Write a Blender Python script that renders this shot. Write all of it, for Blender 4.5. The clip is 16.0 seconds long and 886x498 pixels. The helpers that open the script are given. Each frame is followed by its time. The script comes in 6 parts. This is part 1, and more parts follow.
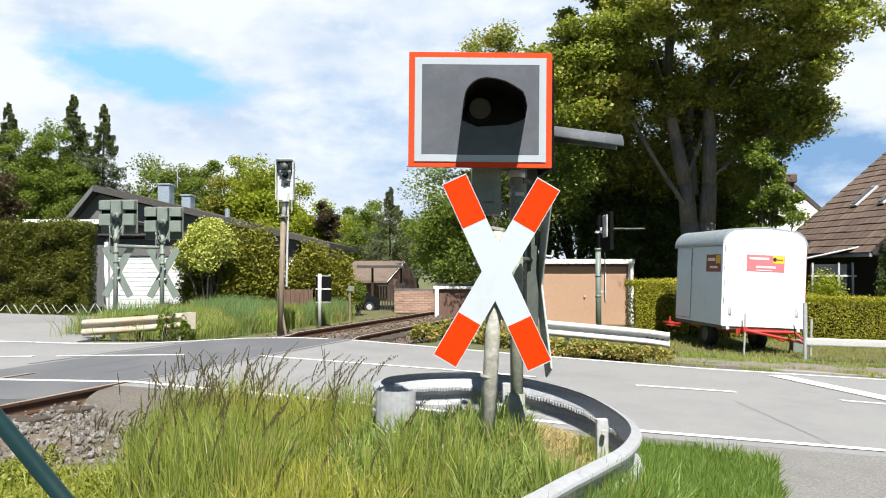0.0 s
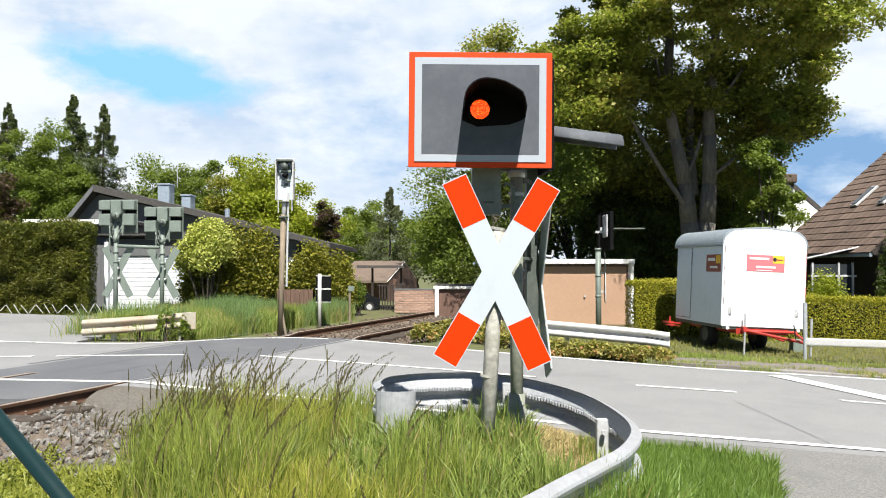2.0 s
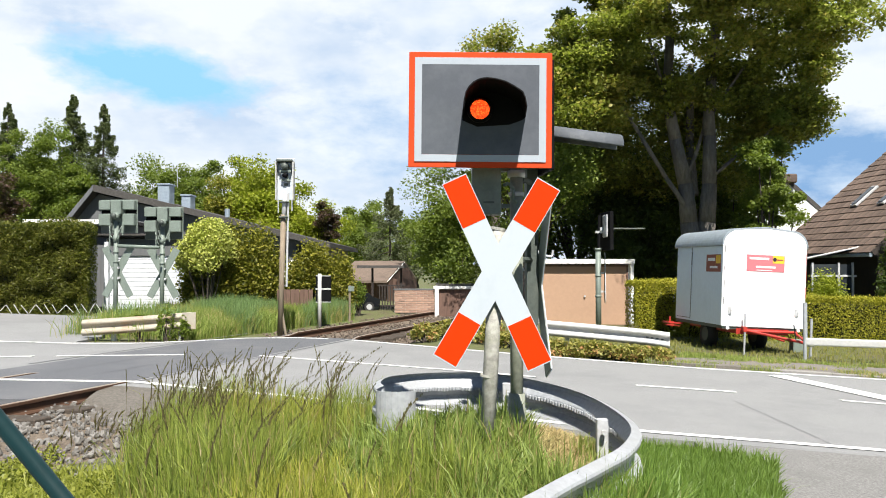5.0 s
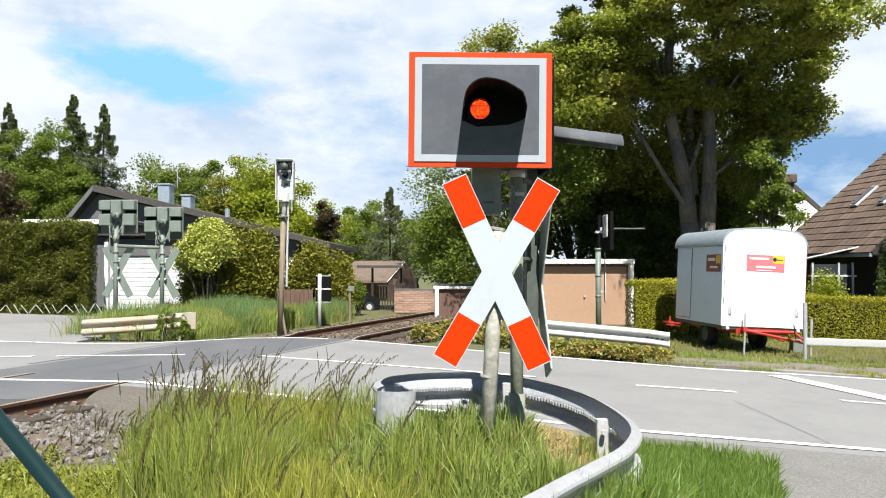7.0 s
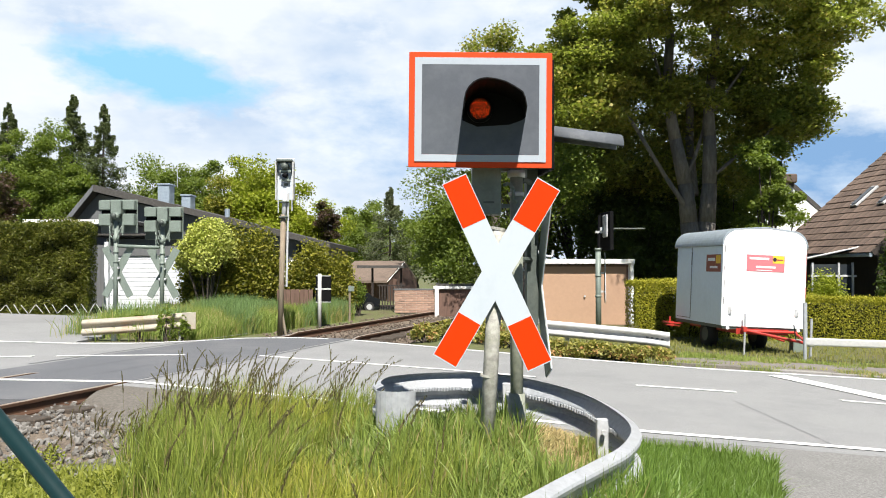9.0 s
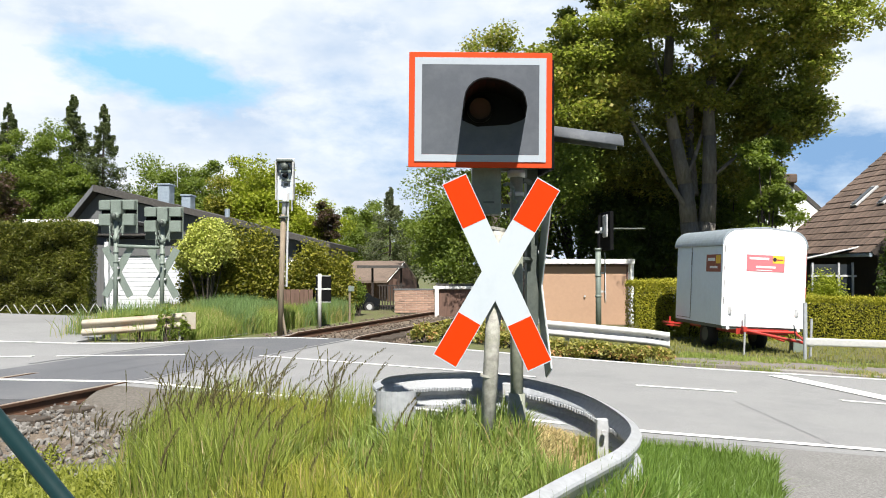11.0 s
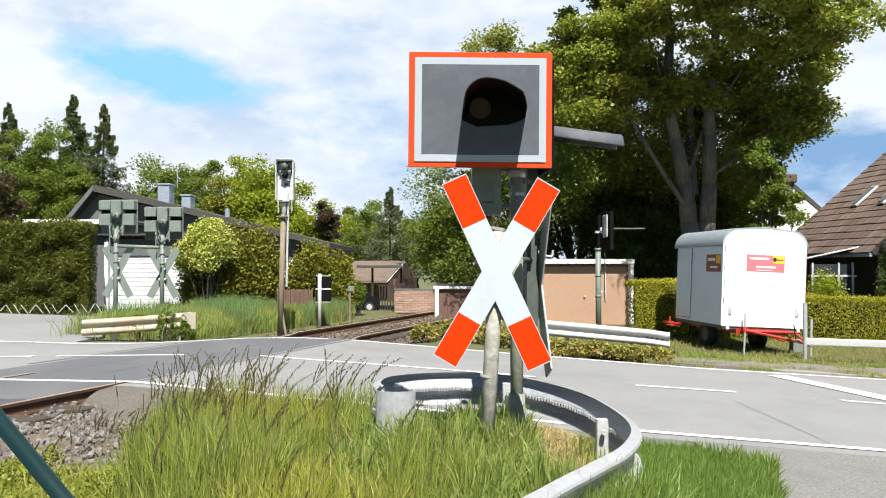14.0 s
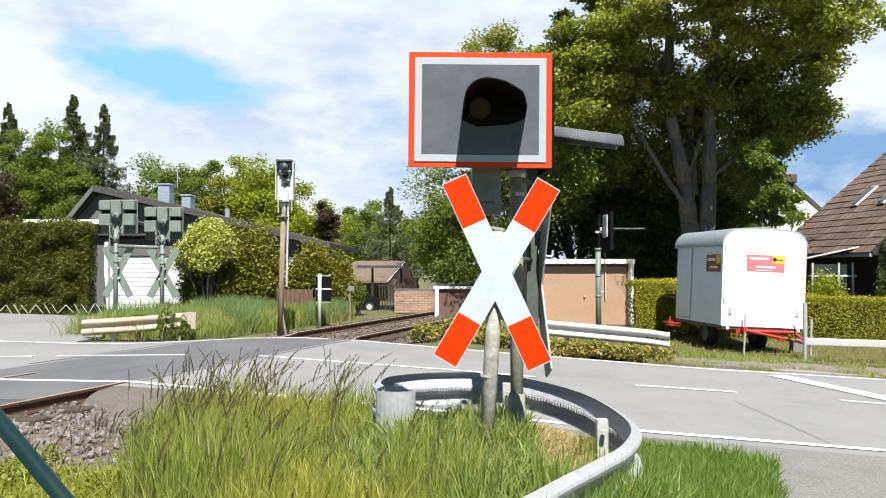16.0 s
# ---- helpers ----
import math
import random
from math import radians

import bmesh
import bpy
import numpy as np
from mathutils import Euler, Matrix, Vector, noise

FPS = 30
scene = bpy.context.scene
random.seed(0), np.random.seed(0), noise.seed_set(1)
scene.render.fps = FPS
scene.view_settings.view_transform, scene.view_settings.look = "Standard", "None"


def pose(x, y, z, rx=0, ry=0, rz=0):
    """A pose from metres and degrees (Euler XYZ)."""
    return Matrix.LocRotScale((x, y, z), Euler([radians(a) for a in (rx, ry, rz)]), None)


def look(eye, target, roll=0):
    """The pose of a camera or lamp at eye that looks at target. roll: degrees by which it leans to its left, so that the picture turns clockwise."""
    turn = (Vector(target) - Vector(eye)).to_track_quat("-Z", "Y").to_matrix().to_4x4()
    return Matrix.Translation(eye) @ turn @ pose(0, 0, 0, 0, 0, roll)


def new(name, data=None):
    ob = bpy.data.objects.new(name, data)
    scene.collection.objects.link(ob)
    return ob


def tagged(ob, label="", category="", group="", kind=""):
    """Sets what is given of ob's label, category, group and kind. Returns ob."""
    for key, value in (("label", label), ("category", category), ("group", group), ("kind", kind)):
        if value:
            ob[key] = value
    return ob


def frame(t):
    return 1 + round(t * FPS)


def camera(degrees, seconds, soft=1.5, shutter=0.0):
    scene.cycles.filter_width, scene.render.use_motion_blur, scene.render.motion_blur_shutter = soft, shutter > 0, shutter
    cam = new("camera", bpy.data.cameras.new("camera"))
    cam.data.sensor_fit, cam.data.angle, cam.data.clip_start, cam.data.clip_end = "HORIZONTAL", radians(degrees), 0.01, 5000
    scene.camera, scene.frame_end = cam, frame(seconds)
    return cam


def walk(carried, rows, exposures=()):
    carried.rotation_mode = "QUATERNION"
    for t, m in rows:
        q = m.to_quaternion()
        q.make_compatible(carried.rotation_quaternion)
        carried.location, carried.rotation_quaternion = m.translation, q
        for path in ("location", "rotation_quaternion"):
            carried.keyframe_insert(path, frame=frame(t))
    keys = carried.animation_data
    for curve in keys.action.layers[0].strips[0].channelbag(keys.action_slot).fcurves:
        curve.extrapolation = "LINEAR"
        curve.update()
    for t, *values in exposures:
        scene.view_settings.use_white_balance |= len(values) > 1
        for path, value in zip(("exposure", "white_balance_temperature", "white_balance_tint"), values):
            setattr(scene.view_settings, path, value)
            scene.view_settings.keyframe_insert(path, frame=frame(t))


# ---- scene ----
cam = camera(58.5, 16.0, soft=1.0)
EYE = pose(0, 0, 1.7, 91.27, 0, 0)
walk(cam, [(0, EYE), (16, EYE)])
scene.view_settings.exposure = 1.03

# ---- world, sun, sky ----
SUN_EL, SUN_AZ = radians(54), radians(170)        # azimuth from +y, clockwise
world = bpy.data.worlds.new("sky")
scene.world = world
world.use_nodes = True
wn = world.node_tree.nodes
wn.clear()
wout, wbg, wsky = wn.new("ShaderNodeOutputWorld"), wn.new("ShaderNodeBackground"), wn.new("ShaderNodeTexSky")
wsky.sky_type, wsky.sun_disc, wsky.sun_elevation, wsky.sun_rotation = "NISHITA", False, SUN_EL, SUN_AZ
wsky.dust_density, wsky.air_density = 0.1, 0.55
wbg.inputs[1].default_value = 0.05
world.node_tree.links.new(wsky.outputs[0], wbg.inputs[0])
world.node_tree.links.new(wbg.outputs[0], wout.inputs[0])

sun = new("sun", bpy.data.lights.new("sun", "SUN"))
sun.data.energy, sun.data.angle, sun.data.color = 4.9, radians(0.53), (1.0, 0.955, 0.88)
sun_dir = Vector((math.sin(SUN_AZ) * math.cos(SUN_EL), math.cos(SUN_AZ) * math.cos(SUN_EL), math.sin(SUN_EL)))
sun.matrix_world = look(sun_dir * 60, (0, 0, 0))

# ---- materials ----
MATS = {}


def nodes_of(name):
    m = bpy.data.materials.new(name)
    m.use_nodes = True
    return m, m.node_tree.nodes, m.node_tree.links, m.node_tree.nodes["Principled BSDF"]


def mixc(n, l, fac, a, b, blend="MIX"):
    x = n.new("ShaderNodeMix")
    x.data_type, x.blend_type = "RGBA", blend
    for sock, v in ((x.inputs[0], fac), (x.inputs[6], a), (x.inputs[7], b)):
        if isinstance(v, bpy.types.NodeSocket):
            l.new(v, sock)
        else:
            sock.default_value = (*v, 1) if isinstance(v, tuple) else v
    return x.outputs[2]


def ramp(n, l, src, a, b):
    r = n.new("ShaderNodeMapRange")
    l.new(src, r.inputs[0])
    r.inputs[1].default_value, r.inputs[2].default_value = a, b
    return r.outputs[0]


def noise_of(n, l, scale, detail=4.0, rough=0.6, coord="Object", stretch=None):
    tc, t = n.new("ShaderNodeTexCoord"), n.new("ShaderNodeTexNoise")
    t.inputs["Scale"].default_value, t.inputs["Detail"].default_value, t.inputs["Roughness"].default_value = scale, detail, rough
    src = tc.outputs[coord]
    if stretch:
        mp = n.new("ShaderNodeMapping")
        mp.inputs["Scale"].default_value = stretch
        l.new(src, mp.inputs[0])
        src = mp.outputs[0]
    l.new(src, t.inputs["Vector"])
    return t.outputs[0]


def surface(name, base, rough=0.6, metal=0.0, grain=40.0, vary=0.25, stain=None, stain_amt=0.5, stain_scale=1.5, bump=0.2, dist=0.004, stretch=None, each=0.0, spec=0.5):
    """A worn surface: base colour, fine grain, larger stains, relief; each: how far alike pieces differ."""
    if name in MATS:
        return MATS[name]
    m, n, l, p = nodes_of(name)
    dark = tuple(c * (1 - vary) for c in base)
    light = tuple(min(1, c * (1 + vary * 0.6)) for c in base)
    fine = noise_of(n, l, grain, 5, 0.65, stretch=stretch)
    col = mixc(n, l, ramp(n, l, fine, 0.3, 0.7), dark, light)
    big = noise_of(n, l, stain_scale, 6, 0.7)
    if stain:
        col = mixc(n, l, ramp(n, l, big, 0.62 - 0.25 * stain_amt, 0.75), col, stain)
    if each:
        oi = n.new("ShaderNodeObjectInfo")
        v = n.new("ShaderNodeHueSaturation")
        l.new(col, v.inputs["Color"])
        mr = n.new("ShaderNodeMapRange")
        l.new(oi.outputs["Random"], mr.inputs[0])
        mr.inputs[3].default_value, mr.inputs[4].default_value = 1 - each, 1 + each
        l.new(mr.outputs[0], v.inputs["Value"])
        col = v.outputs[0]
    l.new(col, p.inputs["Base Color"])
    rr = n.new("ShaderNodeMapRange")
    l.new(big, rr.inputs[0])
    rr.inputs[3].default_value, rr.inputs[4].default_value = max(0.05, rough - 0.12), min(1, rough + 0.12)
    l.new(rr.outputs[0], p.inputs["Roughness"])
    p.inputs["Metallic"].default_value = metal
    p.inputs["Specular IOR Level"].default_value = spec
    if bump:
        b = n.new("ShaderNodeBump")
        b.inputs["Strength"].default_value, b.inputs["Distance"].default_value = bump, dist
        l.new(fine, b.inputs["Height"])
        l.new(b.outputs[0], p.inputs["Normal"])
    MATS[name] = m
    return m


def foliage(name, dark, light, clear=0.35, rough=0.55, spot=None):
    """Leaves: colour differs from leaf to leaf and over the plant, and light comes through."""
    if name in MATS:
        return MATS[name]
    m, n, l, p = nodes_of(name)
    geo = n.new("ShaderNodeNewGeometry")
    col = mixc(n, l, geo.outputs["Random Per Island"], dark, light)
    big = noise_of(n, l, 0.55, 3, 0.6)
    col = mixc(n, l, ramp(n, l, big, 0.35, 0.7), col, tuple(c * 0.62 for c in light), "MIX")
    if spot:
        sp = n.new("ShaderNodeMath")
        sp.operation = "GREATER_THAN"
        ml = n.new("ShaderNodeMath")
        ml.operation = "MULTIPLY_ADD"
        l.new(geo.outputs["Random Per Island"], ml.inputs[0])
        ml.inputs[1].default_value = 0.35
        l.new(big, ml.inputs[2])
        l.new(ml.outputs[0], sp.inputs[0])
        sp.inputs[1].default_value = 0.78
        col = mixc(n, l, sp.outputs[0], col, spot)
    l.new(col, p.inputs["Base Color"])
    p.inputs["Roughness"].default_value = rough
    p.inputs["Specular IOR Level"].default_value = 0.35
    tr, mx = n.new("ShaderNodeBsdfTranslucent"), n.new("ShaderNodeMixShader")
    tcol = mixc(n, l, 0.5, col, (0.30, 0.42, 0.03), "MIX")
    l.new(tcol, tr.inputs[0])
    mx.inputs[0].default_value = clear
    l.new(p.outputs[0], mx.inputs[1])
    l.new(tr.outputs[0], mx.inputs[2])
    l.new(mx.outputs[0], n["Material Output"].inputs[0])
    MATS[name] = m
    return m


ASPHALT = surface("asphalt", (0.246, 0.249, 0.250), 0.85, 0, 90, 0.34, (0.178, 0.181, 0.184), 0.6, 0.45, 0.5, 0.006)
ASPHALT_DARK = surface("asphalt dark", (0.112, 0.117, 0.128), 0.8, 0, 90, 0.4, (0.15, 0.152, 0.158), 0.6, 0.9, 0.5, 0.006)
PAVING = surface("worn pavement", (0.185, 0.168, 0.145), 0.9, 0, 40, 0.4, (0.12, 0.112, 0.095), 0.6, 0.9, 0.5, 0.008)
GRIT = surface("gritty grey shoulder asphalt", (0.205, 0.202, 0.195), 0.92, 0, 55, 0.5, (0.15, 0.148, 0.142), 0.5, 1.4, 0.8, 0.010)
RAMP = surface("crumbling brown-grey asphalt", (0.135, 0.122, 0.105), 0.95, 0, 30, 0.45, (0.085, 0.072, 0.055), 0.6, 1.6, 0.7, 0.012)
LINE_PAINT = surface("road paint", (0.74, 0.74, 0.72), 0.7, 0, 60, 0.15, (0.42, 0.42, 0.41), 0.25, 3.0, 0.3, 0.002)
SOIL = surface("grassy soil", (0.105, 0.095, 0.045), 0.95, 0, 14, 0.5, (0.10, 0.14, 0.03), 0.9, 0.6, 0.7, 0.03)
STRAW = surface("dead grass", (0.40, 0.31, 0.14), 0.9, 0, 25, 0.4, (0.2, 0.19, 0.06), 0.4, 3, 0.6, 0.02)
BALLAST_BED = surface("ballast bed", (0.17, 0.135, 0.10), 0.95, 0, 22, 0.5, (0.08, 0.06, 0.045), 0.6, 1.5, 0.9, 0.03)
RAIL_SIDE = surface("rusty rail steel", (0.095, 0.048, 0.027), 0.8, 0.3, 60, 0.35, (0.07, 0.045, 0.035), 0.5, 4, 0.3)
RAIL_TOP = surface("worn rail head", (0.36, 0.29, 0.23), 0.45, 0.4, 80, 0.2, (0.25, 0.15, 0.10), 0.4, 6, 0.1, stretch=(1, 1, 1))
TIMBER = surface("weathered timber", (0.06, 0.047, 0.036), 0.85, 0, 30, 0.4, (0.10, 0.08, 0.06), 0.5, 4, 0.5, 0.006, stretch=(1, 1, 0.08))
SIGN_RED = surface("signal red reflective sheet", (0.60, 0.034, 0.001), 0.6, 0, 300, 0.05, (0.52, 0.03, 0.001), 0.2, 5, 0.03, 0.001, spec=0.08)
SIGN_WHITE = surface("white reflective sheet", (0.44, 0.485, 0.53), 0.55, 0, 300, 0.04, (0.40, 0.445, 0.49), 0.35, 3.5, 0.03, 0.001, spec=0.2)
FRAME_WHITE = surface("dulled white reflective frame", (0.36, 0.40, 0.45), 0.55, 0, 300, 0.05, (0.31, 0.35, 0.40), 0.4, 4, 0.03, 0.001, spec=0.2)
RIM_RED = surface("faded signal red rim", (0.56, 0.060, 0.016), 0.65, 0, 200, 0.06, (0.45, 0.075, 0.03), 0.35, 4, 0.04, 0.001, spec=0.1)
# the soft paler patches paint cloudy reflections along with the dust
BOARD_GREY = surface("dusty black board with painted reflections", (0.060, 0.069, 0.086), 0.6, 0, 120, 0.06, (0.098, 0.109, 0.130), 0.75, 3.2, 0.04, 0.001, spec=0.5)
HOOD_BLACK = surface("black hood enamel", (0.005, 0.005, 0.0055), 0.7, 0, 60, 0.3, (0.012, 0.012, 0.012), 0.3, 5, 0.1, spec=0.1)
GREEN_GREY = surface("grey-green paint", (0.165, 0.20, 0.175), 0.55, 0.0, 30, 0.18, (0.11, 0.14, 0.12), 0.45, 3.0, 0.12)
POST_GREEN = surface("faded grey-green post paint", (0.235, 0.25, 0.20), 0.65, 0.0, 26, 0.25, (0.15, 0.165, 0.13), 0.5, 3.5, 0.2)
GREEN_DARK = surface("dark green-grey paint", (0.07, 0.085, 0.075), 0.6, 0.0, 30, 0.25, (0.11, 0.12, 0.10), 0.4, 3.0, 0.12)
HOOD_GREY = surface("grey sheet hood", (0.092, 0.102, 0.118), 0.75, 0.0, 25, 0.15, (0.18, 0.19, 0.2), 0.4, 3, 0.08)
LICHEN_STEEL = surface("mottled old post paint", (0.36, 0.352, 0.315), 0.8, 0.0, 22, 0.4, (0.21, 0.22, 0.15), 0.6, 4.0, 0.4, 0.004)
GALV = surface("galvanised steel", (0.35, 0.365, 0.385), 0.5, 0.08, 18, 0.2, (0.33, 0.34, 0.34), 0.5, 3.0, 0.06)
GALV_DULL = surface("dull galvanised steel", (0.50, 0.51, 0.52), 0.55, 0.25, 18, 0.18, (0.36, 0.36, 0.35), 0.5, 3.0, 0.08)
CREAM_STEEL = surface("dirty cream crash barrier", (0.37, 0.335, 0.27), 0.6, 0.1, 18, 0.18, (0.33, 0.23, 0.15), 0.45, 2.2, 0.1)
WHITE_STEEL = surface("whitened crash barrier", (0.46, 0.46, 0.45), 0.55, 0.1, 18, 0.12, (0.48, 0.46, 0.42), 0.35, 2.0, 0.08)
BLUE_TUBE = surface("dark petrol-green fence paint", (0.005, 0.022, 0.024), 0.5, 0, 40, 0.2, (0.012, 0.03, 0.03), 0.3, 5, 0.08, spec=0.25)
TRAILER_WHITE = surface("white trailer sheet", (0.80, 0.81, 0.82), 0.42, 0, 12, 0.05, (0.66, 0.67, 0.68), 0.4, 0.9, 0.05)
# the blue of sky light on the trailer's shaded side is in this colour
TRAILER_SIDE = surface("white side sheet tinted as skylit", (0.68, 0.77, 0.88), 0.4, 0.05, 12, 0.04, (0.62, 0.70, 0.80), 0.3, 0.9, 0.05)
TRAILER_ROOF = surface("grey roof sheet", (0.36, 0.42, 0.47), 0.45, 0.3, 10, 0.15, (0.33, 0.36, 0.38), 0.5, 1.2, 0.08)
RED_STEEL = surface("red chassis paint", (0.42, 0.03, 0.02), 0.5, 0, 20, 0.2, (0.3, 0.05, 0.03), 0.4, 3, 0.1)
RED_TAG = surface("red sticker", (0.50, 0.15, 0.17), 0.5, 0, 30, 0.08, None, bump=0)
DARK_TAG = surface("dark red sticker", (0.25, 0.06, 0.04), 0.5, 0, 30, 0.08, None, bump=0)
YELLOW_TAG = surface("yellow sticker", (0.80, 0.47, 0.03), 0.5, 0, 30, 0.08, None, bump=0)
TEXT_WHITE = surface("white lettering", (0.8, 0.8, 0.8), 0.5, 0, 30, 0.05, None, bump=0)
BLACK = surface("black rubber", (0.015, 0.015, 0.016), 0.75, 0, 40, 0.3, (0.04, 0.037, 0.033), 0.4, 3, 0.2)
BROWN_DOOR = surface("tan garage door paint", (0.37, 0.235, 0.155), 0.75, 0, 9, 0.08, (0.33, 0.21, 0.14), 0.4, 0.8, 0.08)
WHITE_TRIM = surface("white painted trim", (0.78, 0.77, 0.74), 0.6, 0, 20, 0.08, (0.6, 0.58, 0.53), 0.3, 2, 0.1)
GARAGE_WHITE = surface("chalky white garage paint", (0.56, 0.585, 0.62), 0.7, 0, 30, 0.08, (0.47, 0.48, 0.49), 0.4, 1.2, 0.15)
ROOF_BROWN = surface("brown weathered roofing", (0.15, 0.112, 0.088), 0.85, 0, 14, 0.35, (0.08, 0.062, 0.05), 0.5, 1.2, 0.5, 0.015)
WHITE_WALL = surface("white rendered wall", (0.76, 0.76, 0.75), 0.85, 0, 50, 0.08, (0.62, 0.62, 0.6), 0.35, 0.8, 0.3, 0.004)
GREY_BOARD = surface("grey cladding", (0.11, 0.115, 0.12), 0.75, 0, 25, 0.2, (0.12, 0.12, 0.12), 0.4, 1.2, 0.25, stretch=(1, 1, 0.1))
ROOF_GREY = surface("weathered grey-brown roofing", (0.07, 0.066, 0.062), 0.85, 0, 12, 0.3, (0.06, 0.056, 0.05), 0.5, 0.8, 0.5, 0.02, spec=0.25)
TILE_RED = surface("brown clay tile", (0.165, 0.112, 0.088), 0.9, 0, 14, 0.45, (0.05, 0.043, 0.034), 1.0, 1.1, 0.35, 0.008, each=0.28)
TILE_SIDE = surface("tile underlay", (0.10, 0.07, 0.055), 0.9, 0, 14, 0.3)
# dark wood, taken further down so the gable's shade is in its colour
DARK_WOOD = surface("dark stained boards toned for shade", (0.03, 0.022, 0.018), 0.75, 0, 25, 0.35, (0.045, 0.035, 0.028), 0.4, 1.0, 0.3, stretch=(1, 1, 0.1))
BROWN_WOOD = surface("brown fence boards", (0.13, 0.075, 0.055), 0.8, 0, 25, 0.35, (0.08, 0.05, 0.04), 0.4, 1.0, 0.3, stretch=(1, 1, 0.1))
BRICK = surface("orange-brown brick", (0.36, 0.235, 0.175), 0.85, 0, 18, 0.25, (0.30, 0.17, 0.12), 0.4, 2.0, 0.3, 0.006, each=0.2)
MORTAR = surface("pale mortar", (0.42, 0.38, 0.33), 0.95, 0, 40, 0.2)
ZINC = surface("blue-grey sheet chimney", (0.30, 0.36, 0.42), 0.45, 0.3, 12, 0.15, (0.22, 0.25, 0.28), 0.4, 2, 0.08)
GLASS_DARK = surface("dark window glass", (0.03, 0.035, 0.04), 0.06, 0, 5, 0.2, None, bump=0)
BARK = surface("grey maple bark", (0.16, 0.145, 0.125), 0.9, 0, 14, 0.4, (0.11, 0.10, 0.08), 0.5, 1.4, 0.9, 0.03, stretch=(1, 1, 0.25))
BARK_DARK = surface("dark bark", (0.07, 0.055, 0.045), 0.9, 0, 14, 0.4, (0.04, 0.035, 0.03), 0.5, 1.4, 0.6, 0.03)
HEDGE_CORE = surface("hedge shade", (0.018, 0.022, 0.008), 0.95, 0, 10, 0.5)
KERB = surface("kerb stone", (0.22, 0.212, 0.20), 0.9, 0, 30, 0.25, (0.2, 0.19, 0.17), 0.5, 3, 0.5, 0.006, each=0.2)
CAR_PAINT = surface("dark car paint", (0.008, 0.009, 0.011), 0.2, 0.2, 8, 0.1, None, bump=0)
FAWN_POST = surface("fawn wooden pole", (0.22, 0.18, 0.13), 0.85, 0, 20, 0.3, (0.20, 0.14, 0.09), 0.5, 2.0, 0.4, 0.005, stretch=(1, 1, 0.08))

LEAF_MAPLE = foliage("maple leaves", (0.030, 0.050, 0.010), (0.44, 0.46, 0.09), 0.44, 0.42, (0.36, 0.31, 0.07))
LEAF_LIME = foliage("fresh lime leaves", (0.15, 0.19, 0.015), (0.42, 0.46, 0.04), 0.45)
LEAF_GREEN = foliage("green leaves", (0.065, 0.11, 0.02), (0.22, 0.28, 0.05), 0.42)
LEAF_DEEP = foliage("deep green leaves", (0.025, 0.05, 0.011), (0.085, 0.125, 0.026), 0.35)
LEAF_PURPLE = foliage("dark red leaves", (0.028, 0.012, 0.012), (0.085, 0.04, 0.035), 0.25)
NEEDLE = foliage("spruce needles", (0.024, 0.044, 0.018), (0.12, 0.15, 0.05), 0.15)
NEEDLE_GREY = foliage("grey-green needles", (0.042, 0.06, 0.028), (0.15, 0.17, 0.08), 0.15)
LEAF_YEW_TIPS = foliage("yew sprigs with fresh tips", (0.020, 0.034, 0.006), (0.31, 0.285, 0.032), 0.25)
LEAF_YEW = foliage("hedge sprigs", (0.020, 0.032, 0.007), (0.165, 0.165, 0.022), 0.25)
LEAF_GOLD = foliage("yellow-green hedge leaves", (0.17, 0.165, 0.012), (0.54, 0.50, 0.05), 0.35)
LEAF_SHRUB = foliage("pale yellow-green shrub leaves", (0.30, 0.33, 0.04), (0.66, 0.68, 0.20), 0.38)
LEAF_LOW = foliage("ground cover leaves", (0.15, 0.16, 0.03), (0.48, 0.42, 0.12), 0.35, 0.5, (0.40, 0.21, 0.09))
GRASS = foliage("meadow grass blades", (0.030, 0.062, 0.013), (0.37, 0.43, 0.085), 0.38, 0.45, (0.34, 0.27, 0.12))
GRASS_RING = foliage("lush bent grass blades", (0.028, 0.060, 0.012), (0.33, 0.42, 0.10), 0.38, 0.45, (0.34, 0.28, 0.12))
GRASS_YELLOW = foliage("sunny meadow grass blades", (0.07, 0.10, 0.012), (0.50, 0.50, 0.09), 0.4, 0.45, (0.40, 0.31, 0.13))
GRASS_SHORT = foliage("short verge grass blades", (0.035, 0.085, 0.014), (0.20, 0.31, 0.06), 0.36, 0.42)
GRASS_BANK = foliage("bank grass blades", (0.06, 0.12, 0.02), (0.40, 0.47, 0.12), 0.42, 0.5, (0.42, 0.36, 0.15))
GRASS_COOL = foliage("blue-green weed blades", (0.04, 0.10, 0.03), (0.26, 0.38, 0.15), 0.4, 0.5)
WEED = foliage("yellow-green weeds", (0.10, 0.13, 0.015), (0.38, 0.40, 0.07), 0.4, 0.5)
GRASS_DRY = foliage("sparse dry verge grass", (0.10, 0.13, 0.025), (0.36, 0.33, 0.10), 0.35, 0.6)
SEED_HEAD = foliage("grass seed heads", (0.05, 0.042, 0.018), (0.15, 0.12, 0.055), 0.25, 0.8)


# ---- building helpers ----
def part(name, bm, material, parent=None, label="", smooth=False):
    me = bpy.data.meshes.new(name)
    if smooth:
        for f in bm.faces:
            f.smooth = True
    bm.to_mesh(me)
    bm.free()
    me.materials.append(material)
    ob = new(name, me)
    if parent:
        ob.parent = parent
    if label:
        tagged(ob, label)
    return ob


def bits(name, maker, rows, material, parent, label=""):
    """Each row as a part of its own."""
    return [part(name, maker(r), material, parent, label) for r in rows]


